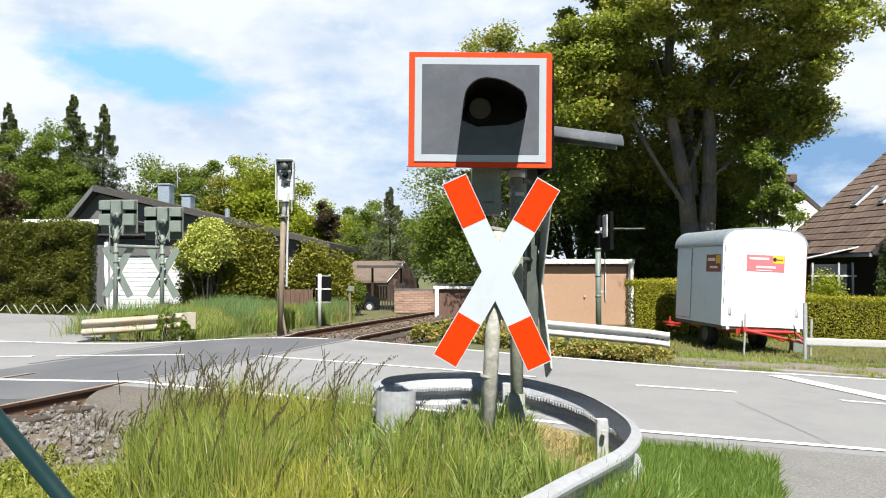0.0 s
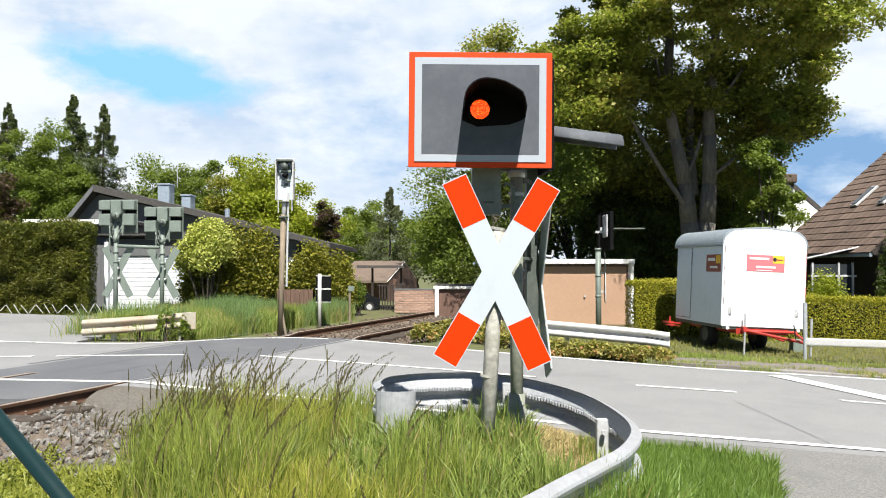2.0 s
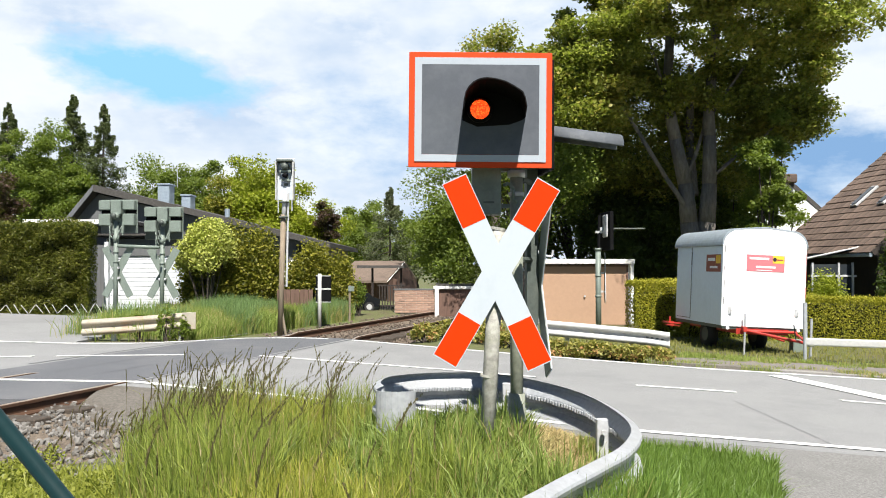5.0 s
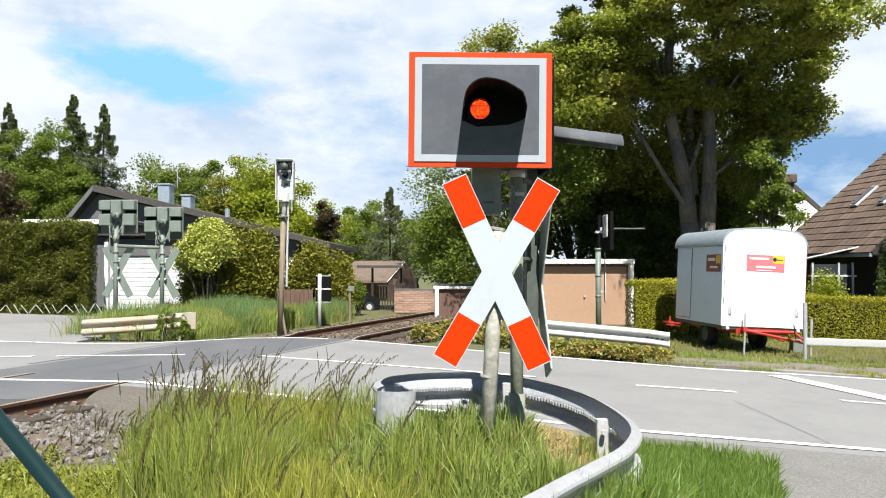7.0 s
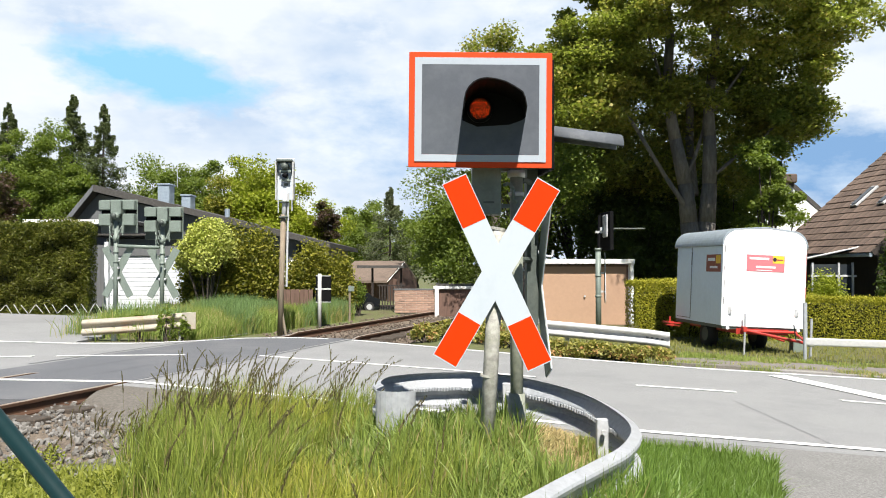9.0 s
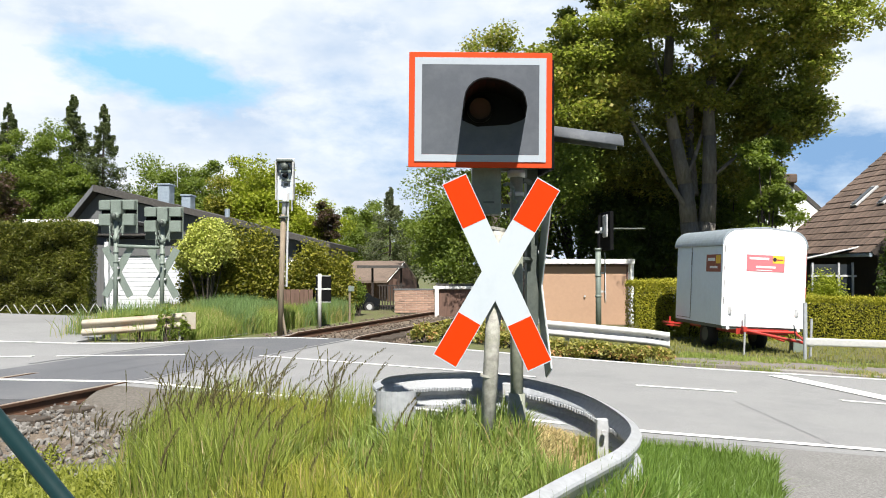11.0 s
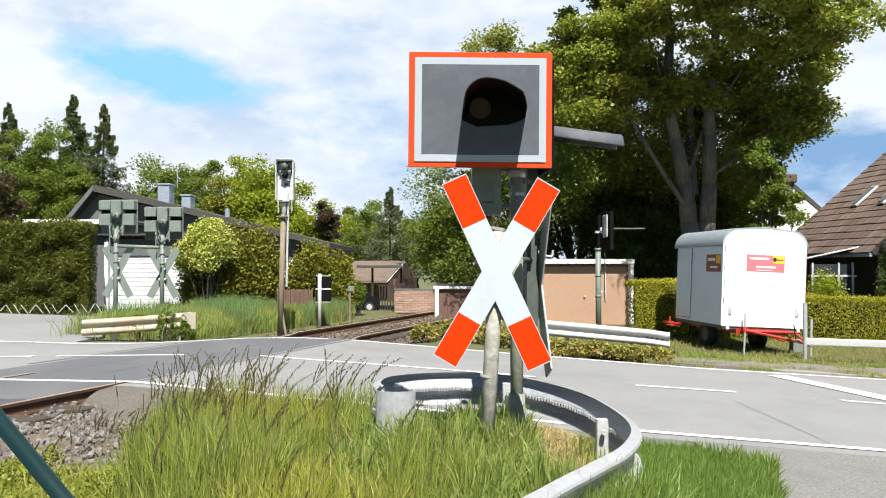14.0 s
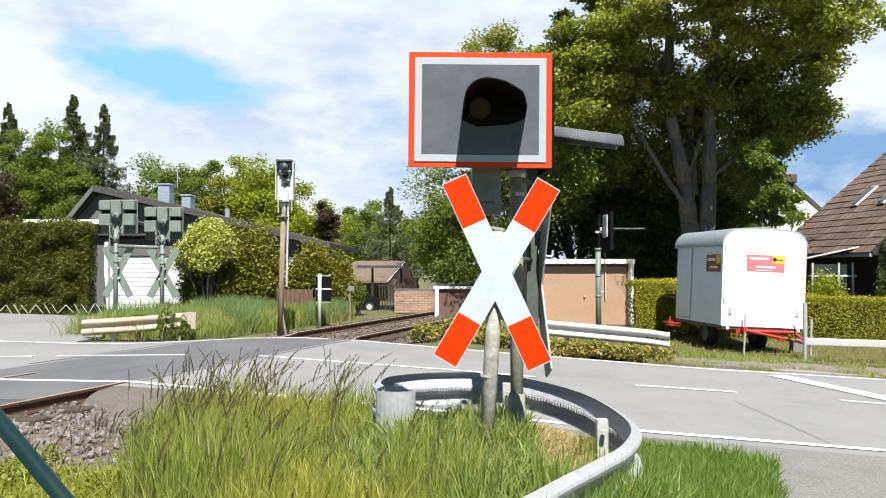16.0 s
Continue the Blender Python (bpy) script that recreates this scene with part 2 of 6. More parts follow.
def solid(name, verts, faces, material, parent=None, label="", smooth=False):
    me = bpy.data.meshes.new(name)
    me.from_pydata(verts, [], faces)
    if smooth:
        me.shade_smooth()
    me.materials.append(material)
    me.update()
    ob = new(name, me)
    if parent:
        ob.parent = parent
    if label:
        tagged(ob, label)
    return ob


def thing(name, m, label, category, group="", kind=""):
    ob = new(name)
    ob.empty_display_size = 0.1
    ob.matrix_basis = m
    return tagged(ob, label, category, group, kind)


def box(bm, x, y, z, sx, sy, sz, bevel=0.0, m=None, segs=1):
    r = bmesh.ops.create_cube(bm, size=1, matrix=Matrix.Translation((x, y, z)) @ (m or Matrix()) @ Matrix.Diagonal((sx, sy, sz, 1)))
    if bevel:
        edges = list({e for v in r["verts"] for e in v.link_edges})
        bmesh.ops.bevel(bm, geom=edges, offset=bevel, segments=segs, affect="EDGES", profile=0.5)
    return bm


def boxes(*rows):
    bm = bmesh.new()
    for r in rows:
        box(bm, *r)
    return bm


def tube(bm, a, b, r0, r1=None, n=12):
    a, b = Vector(a), Vector(b)
    q = (b - a).to_track_quat("Z", "Y").to_matrix().to_4x4()
    bmesh.ops.create_cone(bm, cap_ends=True, segments=n, radius1=r0, radius2=r0 if r1 is None else r1, depth=(b - a).length,
                          matrix=Matrix.Translation((a + b) / 2) @ q)
    return bm


def tubes(*rows, n=12):
    bm = bmesh.new()
    for a, b, r in rows:
        tube(bm, a, b, r, n=n)
    return bm


def extrude(bm, outline, y0, y1):
    """A closed outline in x and z, drawn out from y0 to y1."""
    k = len(outline)
    vs = [bm.verts.new((x, y, z)) for y in (y0, y1) for x, z in outline]
    bm.faces.new(vs[:k])
    bm.faces.new(vs[:k - 1:-1])
    for i in range(k):
        bm.faces.new((vs[i], vs[i + k], vs[(i + 1) % k + k], vs[(i + 1) % k]))
    bmesh.ops.recalc_face_normals(bm, faces=bm.faces)
    return bm


def sweep(name, path, profile, material, parent=None, label="", smooth=True):
    """A profile (across, up) carried along a path in plan (x, y, z), across to its right."""
    pts = [Vector(p) for p in path]
    verts, faces, k = [], [], len(profile)
    for i, p in enumerate(pts):
        d = pts[min(i + 1, len(pts) - 1)] - pts[max(i - 1, 0)]
        side = Vector((d.y, -d.x, 0)).normalized()
        verts += [p + side * a + Vector((0, 0, u)) for a, u in profile]
    for i in range(len(pts) - 1):
        for j in range(k):
            a, b = i * k + j, i * k + (j + 1) % k
            faces.append((a, b, b + k, a + k))
    faces += [tuple(range(k)), tuple(range(len(verts) - 1, len(verts) - k - 1, -1))]
    ob = solid(name, verts, faces, material, parent, label)
    bm = bmesh.new()
    bm.from_mesh(ob.data)
    bmesh.ops.recalc_face_normals(bm, faces=bm.faces)
    bm.to_mesh(ob.data)
    bm.free()
    return ob


def lerp_line(line, x):
    """y at x on a line of (x, y) corners."""
    return float(np.interp(x, [p[0] for p in line], [p[1] for p in line]))


def G(x, y):
    """Height of the road's plane: it falls to the right, and levels out far off."""
    return -0.0342 * max(-26.0, min(26.0, x)) + 0.006 * max(-20.0, min(60.0, y))


# ---- plan of road and track ----
NEAR_LINE = [(-60, 12.0), (-8, 9.95), (-5.67, 10.12), (-4.0, 10.30), (-1.74, 9.6), (2.12, 8.28), (4.38, 7.75), (12, 5.6), (60, -9)]
FAR_LINE = [(-60, 15.0), (-8, 14.2), (-6.67, 14.25), (-5.6, 14.6), (-4.82, 15.3), (-4.03, 16.15), (-3.0, 16.6), (-1.99, 16.55), (0, 15.6), (2.01, 14.7), (4.38, 13.75), (7.34, 13.05), (14, 11.1), (60, -3)]
MID_LINE = [(-60, 13.4), (-6.83, 12.19), (-6.41, 12.39), (-4.31, 13.2), (-3.01, 13.4), (0.14, 12.47), (2.8, 11.51), (4.13, 11.2), (5.42, 10.76), (12, 8.6), (60, -6)]
RAIL_0, RAIL_DIR = Vector((-4.71, 8.4)), Vector((0.309, 0.951)).normalized()
RAIL_LEFT = Vector((-RAIL_DIR.y, RAIL_DIR.x))
GAUGE = 1.50


def on_rail(s, across):
    p = RAIL_0 + RAIL_DIR * s + RAIL_LEFT * across
    return p.x, p.y


def from_rail(x, y):
    d = Vector((x, y)) - RAIL_0
    return d.dot(RAIL_DIR), d.dot(RAIL_LEFT)


def terrain(x, y):
    z = G(x, y) - 0.06
    s, a = from_rail(x, y)
    if not (lerp_line(NEAR_LINE, x) - 0.6 < y < lerp_line(FAR_LINE, x) + 0.6):
        wide = 3.9 if (s < 1.6 and a < 0.75) else 2.3
        t = min(1.0, max(0.0, (wide - abs(a - 0.75)) / 0.8))
        z -= 0.10 * t
    z += 0.30 * math.exp(-(((x - 0.35) / 1.15) ** 2 + ((y - 5.4) / 1.25) ** 2))
    z += 0.22 * math.exp(-(((x - 0.80) / 0.55) ** 2 + ((y - 6.35) / 0.65) ** 2))
    z += 0.16 * math.exp(-(((x + 0.9) / 1.3) ** 2 + ((y - 5.0) / 1.6) ** 2))
    return z + 0.02 * noise.noise((x * 0.7, y * 0.7, 0))


def spread(lo, hi, step, far):
    near = list(np.arange(lo, hi, step))
    out, d = [], step
    v = hi
    while v < far:
        out.append(v)
        d *= 1.35
        v += d
    left, d, v = [], step, lo
    while v > -far:
        d *= 1.35
        v -= d
        left.append(v)
    return left[::-1] + near + out + [far]


def build_ground():
    xs, ys = spread(-12, 12, 0.25, 1500), spread(2, 24, 0.25, 1500)
    verts = [(x, y, terrain(x, y)) for y in ys for x in xs]
    k = len(xs)
    faces = [(j * k + i, j * k + i + 1, (j + 1) * k + i + 1, (j + 1) * k + i) for j in range(len(ys) - 1) for i in range(k - 1)]
    tagged(solid("ground", verts, faces, SOIL, smooth=True), "soil with patchy grass reaching to the horizon", "ground", kind="structure")


def ribbon(name, low, high, xs, lift, material, label, category="road", rows=6, thick=0.0, drop=0.0):
    """A sheet on the road's plane between two lines y(x)."""
    verts, faces = [], []
    for x in xs:
        a, b = low(x), high(x)
        verts += [(x, a + (b - a) * j / rows, G(x, a + (b - a) * j / rows) + lift - drop * (1 - j / rows) ** 1.5) for j in range(rows + 1)]
    k = rows + 1
    faces = [(i * k + j, (i + 1) * k + j, (i + 1) * k + j + 1, i * k + j + 1) for i in range(len(xs) - 1) for j in range(rows)]
    ob = solid(name, verts, faces, material, None, "", False)
    if thick:
        md = ob.modifiers.new("thickness", "SOLIDIFY")
        md.thickness, md.offset = thick, -1
    return tagged(ob, label, category, kind="structure")


def build_road():
    xs = sorted(set(list(np.arange(-60, -10, 2.0)) + list(np.arange(-10, 12, 0.25)) + list(np.arange(12, 60.1, 2.0))))
    ribbon("road", lambda x: lerp_line(NEAR_LINE, x) - 0.28, lambda x: lerp_line(FAR_LINE, x) + 0.22, xs, 0.0, ASPHALT, "light grey worn asphalt road over the level crossing", "road", 8, 0.12)
    # side road that leaves beside the tall hedge
    sx = [x for x in xs if x <= -6.7]
    ribbon("side_road", lambda x: lerp_line(FAR_LINE, x) + 0.24, lambda x: 20.3 - max(0, x + 7.6) * 5.5, sx, -0.004, ASPHALT, "light grey asphalt side road joining at the crossing", "road", 6, 0.05)
    # pavement beside the far lane and the gravelly apron near the camera's verge
    px = [x for x in xs if 3.6 <= x <= 60]
    ribbon("pavement", lambda x: lerp_line(FAR_LINE, x) + 0.52, lambda x: lerp_line(FAR_LINE, x) + 0.52 + min(1.25, 0.5 + (x - 3.6) * 0.5), px, 0.02, PAVING, "cracked grey pavement with weeds along its edges", "pavement", 4, 0.1)
    ax = [x for x in xs if 2.4 <= x <= 40]
    ribbon("road_shoulder", lambda x: lerp_line(NEAR_LINE, x) - 3.6, lambda x: lerp_line(NEAR_LINE, x) - 0.27, ax, -0.003, GRIT, "gritty grey asphalt shoulder beside the road line", "road", 6, 0.1)
    wx = [x for x in xs if -4.4 <= x <= -1.9]
    ribbon("road_ramp", lambda x: lerp_line(NEAR_LINE, x) - 0.3 - 1.6 * math.sin(math.pi * (x + 4.5) / 2.7) ** 0.6, lambda x: lerp_line(NEAR_LINE, x) - 0.27, wx, -0.006, RAMP, "crumbling asphalt ramp beside the rail", "road", 6, 0.12, 0.13)
    # crossing deck between and beside the rails
    def rail_y(x):
        return RAIL_0.y + (x - RAIL_0.x) * RAIL_DIR.y / RAIL_DIR.x
    def deck_low(x):
        return max(lerp_line(NEAR_LINE, x) - 1.35, rail_y(x) + 0.05)
    def deck_high(x):
        return min(lerp_line(FAR_LINE, x) + 0.2, rail_y(x) + 6.9)
    dx = [x for x in np.arange(-8, -1, 0.05) if deck_high(x) > deck_low(x) + 0.02]
    ribbon("crossing_deck", deck_low, deck_high, dx, 0.004, ASPHALT_DARK, "darker asphalt deck round the rails of the crossing", "road", 8, 0.14)
    # painted lines
    def stripe(name, line, x0, x1, w, label):
        seg = sorted(set([x0, x1] + [x for x in np.arange(-60, 60, 0.25) if x0 < x < x1]))
        ribbon(name, lambda x: lerp_line(line, x) - w / 2, lambda x: lerp_line(line, x) + w / 2, seg, 0.009, LINE_PAINT, label, "road marking", 1)
    stripe("edge_line", NEAR_LINE, -60, 60, 0.125, "white painted line along the road edge")
    stripe("edge_line", FAR_LINE, -60, -2.4, 0.125, "white painted line along the road edge")
    stripe("edge_line", FAR_LINE, -1.9, 60, 0.125, "white painted line along the road edge")
    stripe("centre_line", MID_LINE, -20, -6.4, 0.11, "white painted dash in the middle of the road")
    stripe("centre_line", MID_LINE, -6.1, -4.3, 0.11, "white painted dash in the middle of the road")
    stripe("centre_line", MID_LINE, -3.1, 1.4, 0.11, "white painted line in the middle of the road")
    stripe("centre_line", MID_LINE, 2.8, 4.13, 0.11, "white painted dash in the middle of the road")
    stripe("centre_line", MID_LINE, 5.4, 6.8, 0.11, "white painted dash in the middle of the road")
    # broad stop line across the far lane
    a, b, h = Vector((5.52, 13.15)), Vector((6.40, 10.35)), Vector((0.165, 0.053))
    vs = [(p.x, p.y, G(p.x, p.y) + 0.012) for p in (a - h, b - h, b + h, a + h)]
    tagged(solid("stop_line", vs, [(0, 1, 2, 3)], LINE_PAINT), "broad white stop line across the lane", "road marking", kind="structure")
    # a tar seam from the stop line to the near edge
    def seam(p, q, w):
        d = (Vector(q) - Vector(p)).normalized()
        nn = Vector((-d.y, d.x)) * w / 2
        pts = [Vector(p) + (Vector(q) - Vector(p)) * k / 14 + Vector((noise.noise((k, p[0], 3)), noise.noise((k, 7, p[1])))) * 0.03 for k in range(15)]
        vv = [(c.x, c.y, G(c.x, c.y) + 0.0065) for t in pts for c in (t - nn, t + nn)]
        tagged(solid("road_seam", vv, [(2 * k, 2 * k + 2, 2 * k + 3, 2 * k + 1) for k in range(14)], ASPHALT_DARK), "dark tar seam in the asphalt", "road seam", kind="structure")
    seam((3.83, 10.4), (3.9, 8.0), 0.008)
    seam(on_rail(1.9, -0.08), on_rail(8.9, -0.1), 0.05)
    seam(on_rail(2.6, 2.25), on_rail(8.6, 2.25), 0.035)
    seam(on_rail(2.2, 1.42), on_rail(8.9, 1.42), 0.05)
    seam(on_rail(2.4, 0.78), on_rail(8.7, 0.72), 0.02)
    # kerb stones
    bm = bmesh.new()
    box(bm, 0, 0, 0, 0.98, 0.13, 0.16, 0.012)
    me = bpy.data.meshes.new("kerb_stone")
    bm.to_mesh(me)
    bm.free()
    me.materials.append(KERB)
    kerb = thing("kerb", pose(0, 0, 0), "low grey stone kerb between road and pavement", "kerb", kind="structure")
    x = 6.2
    while x < 26:
        ob = new("kerb_stone", me)
        ob.parent = kerb
        y = lerp_line(FAR_LINE, x) + 0.44
        y2 = lerp_line(FAR_LINE, x + 1) + 0.44
        ob.matrix_basis = pose(x, y, G(x, y) - 0.06 + random.uniform(-0.012, 0.008), 0, 2, math.degrees(math.atan2(y2 - y, 1)) + random.uniform(-1, 1))
        x += 0.96


def build_track():
    prof = [(-0.07, -0.15), (0.07, -0.15), (0.07, -0.135), (0.012, -0.115), (0.012, -0.04), (0.034, -0.03), (0.034, 0), (-0.034, 0), (-0.034, -0.03), (-0.012, -0.04), (-0.012, -0.115), (-0.07, -0.135)]
    head = [(-0.030, 0.001), (0.030, 0.001), (0.024, 0.005), (-0.024, 0.005)]
    track = thing("railway_track", pose(0, 0, 0), "single railway track with rusty rails on ballast and sleepers", "railway track")
    for a in (0, GAUGE):
        path = [(*on_rail(s, a), G(*on_rail(s, a)) + (-0.03 if 2.2 < s < 9.0 else 0.012)) for s in list(np.arange(-9, 1.9, 1.0)) + [1.9, 2.3, 5.0, 8.9, 9.3] + list(np.arange(10, 70, 1.0))]
        r = sweep("rail", path, prof, RAIL_SIDE, track, "rust-brown rail")
        sweep("running_surface", path, head, RAIL_TOP, r, "worn shining running surface")
    bm = bmesh.new()
    box(bm, 0, 0, 0, 2.6, 0.24, 0.15, 0.015)
    me = bpy.data.meshes.new("sleeper")
    bm.to_mesh(me)
    bm.free()
    me.materials.append(TIMBER)
    rz = math.degrees(math.atan2(RAIL_LEFT.y, RAIL_LEFT.x))
    for s in list(np.arange(-8.6, 1.6, 0.62)) + list(np.arange(9.4, 60, 0.62)):
        x, y = on_rail(s, 0.75)
        ob = new("sleeper", me)
        ob.parent = track
        ob.matrix_basis = pose(x, y, G(x, y) - (0.232 if s < 5 else 0.203), 0, 1.9, rz + random.uniform(-1, 1))
    # ballast bed and its stones
    rng = np.random.default_rng(5)
    for lo, hi, name in ((-9, 1.55, "ballast_bed"), (9.2, 70, "ballast_bed")):
        ss = np.arange(lo, hi + 0.01, 0.5)
        vs, k = [], 7
        for s in ss:
            for a, dz in (((-3.1, -0.20) if hi < 5 else (-1.5, -0.30)), ((-1.2, -0.135) if hi < 5 else (-0.9, -0.145)), (-0.2, -0.135), (0.75, -0.16), (1.7, -0.135), (2.4, -0.145), (3.0, -0.30)):
                x, y = on_rail(s, a)
                vs.append((x, y, G(x, y) + dz))
        fs = [(i * k + j, i * k + j + 1, (i + 1) * k + j + 1, (i + 1) * k + j) for i in range(len(ss) - 1) for j in range(k - 1)]
        tagged(solid(name, vs, fs, BALLAST_BED), "brown-grey crushed stone bed under the track", "ballast", kind="stuff")
    def stones(name, count, s0, s1, a0, a1, size, material):
        ico = bmesh.new()
        bmesh.ops.create_icosphere(ico, subdivisions=1, radius=1)
        bv = np.array([v.co for v in ico.verts])
        bf = np.array([[v.index for v in f.verts] for f in ico.faces])
        ico.free()
        vs, fs = [], []
        for i in range(count):
            s, a = rng.uniform(s0, s1), rng.uniform(a0, a1)
            x, y = on_rail(s, a)
            if lerp_line(NEAR_LINE, x) - 0.45 < y < lerp_line(FAR_LINE, x) + 0.25:
                continue
            r = size * rng.uniform(0.35, 1.0) ** 1.3 * 1.5 * np.array([1, rng.uniform(0.6, 1), rng.uniform(0.45, 0.8)])
            e = np.array(Euler(rng.uniform(0, 6.28, 3)).to_matrix())
            w = (bv * rng.uniform(0.75, 1.15, (len(bv), 1)) * r) @ e.T
            fs.append(bf + len(vs) * len(bv))
            base = G(x, y) - 0.135 + 0.055 * min(0.0, (a + 1.2) / 1.9)
            vs.append(w + np.array([x, y, base + rng.uniform(0, 0.03)]))
        ob = solid(name, np.concatenate(vs).tolist(), np.concatenate(fs).tolist(), material)
        tagged(ob, "loose grey ballast stones beside the rail", "ballast stones", kind="stuff")
    stones("ballast_stones", 6500, -5, 1.6, -2.9, 2.6, 0.031, BALLAST_LOOSE)
    stones("ballast_stones", 3000, 9.2, 28, -1.0, 2.5, 0.035, BALLAST_FAR)


def island_surface(name, a, b, rough=0.9):
    """Loose pieces whose colour differs from piece to piece."""
    m, n, l, p = nodes_of(name)
    geo = n.new("ShaderNodeNewGeometry")
    col = mixc(n, l, geo.outputs["Random Per Island"], a, b)
    fine = noise_of(n, l, 60, 4)
    col = mixc(n, l, ramp(n, l, fine, 0.3, 0.75), col, tuple(c * 0.55 for c in b))
    l.new(col, p.inputs["Base Color"])
    p.inputs["Roughness"].default_value = rough
    return m


BALLAST_LOOSE = island_surface("loose ballast", (0.05, 0.042, 0.032), (0.28, 0.268, 0.25))
BALLAST_FAR = island_surface("rusty ballast", (0.05, 0.036, 0.026), (0.21, 0.165, 0.13))


# ---- plants ----
def leaf_mesh(name, pts, size, material, parent=None, label="", seed=1, up=0.35, slim=0.6, hang=None):
    """Small folded leaves at the points given, each a face of its own."""
    rng = np.random.default_rng(seed)
    n = len(pts)
    d = rng.normal(size=(n, 3))
    d[:, 2] *= 0.7
    if hang is not None:
        d = hang + 0.35 * d
    d /= np.linalg.norm(d, axis=1, keepdims=True)
    nrm = rng.normal(size=(n, 3)) + np.array([0, 0, up * 3])
    side = np.cross(d, nrm)
    side /= np.linalg.norm(side, axis=1, keepdims=True) + 1e-9
    nn = np.cross(side, d)
    s = size * rng.uniform(0.65, 1.3, (n, 1))
    v = np.empty((n, 4, 3))
    v[:, 0] = pts - d * s * 0.5
    v[:, 1] = pts + side * s * slim * 0.5 + nn * s * 0.12
    v[:, 2] = pts + d * s * 0.5
    v[:, 3] = pts - side * s * slim * 0.5 + nn * s * 0.12
    me = bpy.data.meshes.new(name)
    me.vertices.add(4 * n)
    me.vertices.foreach_set("co", v.reshape(-1))
    me.loops.add(4 * n)
    me.loops.foreach_set("vertex_index", np.arange(4 * n))
    me.polygons.add(n)
    me.polygons.foreach_set("loop_start", np.arange(n) * 4)
    me.update(calc_edges=True)
    me.materials.append(material)
    ob = new(name, me)
    if parent:
        ob.parent = parent
    if label:
        tagged(ob, label)
    return ob


def ball_points(rng, n, centre, r):
    p = rng.normal(size=(n, 3))
    p /= np.linalg.norm(p, axis=1, keepdims=True)
    p *= np.minimum(1.12, np.abs(rng.normal(size=(n, 1))) * 0.35 + rng.uniform(0.15, 0.75, (n, 1)))
    return p * np.asarray(r) + np.asarray(centre)


def tree(x, y, h, r, low, count, leaf, material, seed, label, clumps=26, bark=None, trunk=0.18, name="tree", squash=1.0, clump_r=0.34, category="tree", lean=0.0):
    """A broad-leaved tree: tapered trunk, limbs, and a crown of leaf clumps with gaps."""
    rng = np.random.default_rng(seed)
    t = thing(name, pose(x, y, terrain(x, y) - 0.05), label, category)
    bm = bmesh.new()
    fork = low * 0.9
    top = Vector((lean, 0, fork))
    tube(bm, (0, 0, 0), (0, 0, 0.5), trunk * 1.5, trunk * 1.05, 10)
    tube(bm, (0, 0, 0.45), top, trunk * 1.08, trunk * 0.85, 10)
    cz, rz = (low + h) / 2, 0.55 * (h - low)
    pts = []
    clumps = int(clumps * 2.3)
    for i in range(clumps):
        a, u = rng.uniform(0, 2 * np.pi), rng.uniform(-0.95, 1.0)
        q = rng.uniform(0.25, 0.86)
        c = np.array([r * q * math.cos(a) * math.sqrt(1 - u * u * 0.8), r * squash * q * math.sin(a) * math.sqrt(1 - u * u * 0.8), cz + rz * q * u])
        cr = clump_r * 0.9 * r * rng.uniform(0.6, 1.25)
        pts.append(ball_points(rng, count // clumps, c, (cr, cr * squash ** 0.5, cr * 0.72)))
        if i % 4 == 0:
            mid = Vector(top) * 0.6 + Vector(c) * 0.4 + Vector((0, 0, 0.1 * h * rng.uniform(0, 1)))
            tube(bm, top, mid, trunk * 0.42, trunk * 0.24, 6)
            tube(bm, mid, Vector(c), trunk * 0.24, trunk * 0.06, 5)
    part("trunk", bm, bark or BARK_DARK, t, "", True)
    leaf_mesh("crown", np.concatenate(pts), leaf, material, t, "", seed)
    return t


def conifer(x, y, h, r, count, material, seed, label, name="spruce"):
    """A spruce: straight trunk, whorls of drooping boughs with needle sprays."""
    rng = np.random.default_rng(seed)
    t = thing(name, pose(x, y, terrain(x, y) - 0.05), label, "tree")
    bm = tube(bmesh.new(), (0, 0, 0), (0, 0, h * 0.98), 0.02 * h, 0.01, 8)
    boughs = int(h * 13)
    pts, dirs = [], []
    per = count // boughs
    whorl = rng.uniform(0.78, 1.2, int(h * 2.2) + 2)
    for i in range(boughs):
        z = h * (0.06 + 0.94 * (i / boughs))
        z = min(h * 0.985, (math.floor(z / 0.34) + 0.2) * 0.34 + rng.normal() * 0.07) if z < h * 0.93 else z
        length = r * (1 - z / h) ** 1.0 * whorl[int(z * 2.2)] * rng.uniform(0.7, 1.25) + 0.10
        a = rng.uniform(0, 2 * np.pi)
        f = rng.uniform(0.1, 1, per) ** 0.7
        dx, dy = math.cos(a), math.sin(a)
        w = rng.normal(size=per) * 0.24 * length * (1.15 - f) + rng.normal(size=per) * 0.03
        px = dx * f * length - dy * w
        py = dy * f * length + dx * w
        pz = z - 0.5 * length * f + 0.36 * length * f ** 3 - np.abs(rng.normal(size=per)) * (0.10 + 0.14 * f)
        pts.append(np.stack([px, py, pz], 1))
        dirs.append(np.tile([dx, dy, -0.45], (per, 1)))
        if i % 3 == 0:
            tube(bm, (0, 0, z), (dx * length * 0.8, dy * length * 0.8, z - 0.25 * length), 0.03, 0.008, 4)
    part("trunk", bm, BARK_DARK, t)
    leaf_mesh("crown", np.concatenate(pts), max(0.10, 0.0115 * h), material, t, "", seed, 0.3, 0.33, np.concatenate(dirs))
    return t


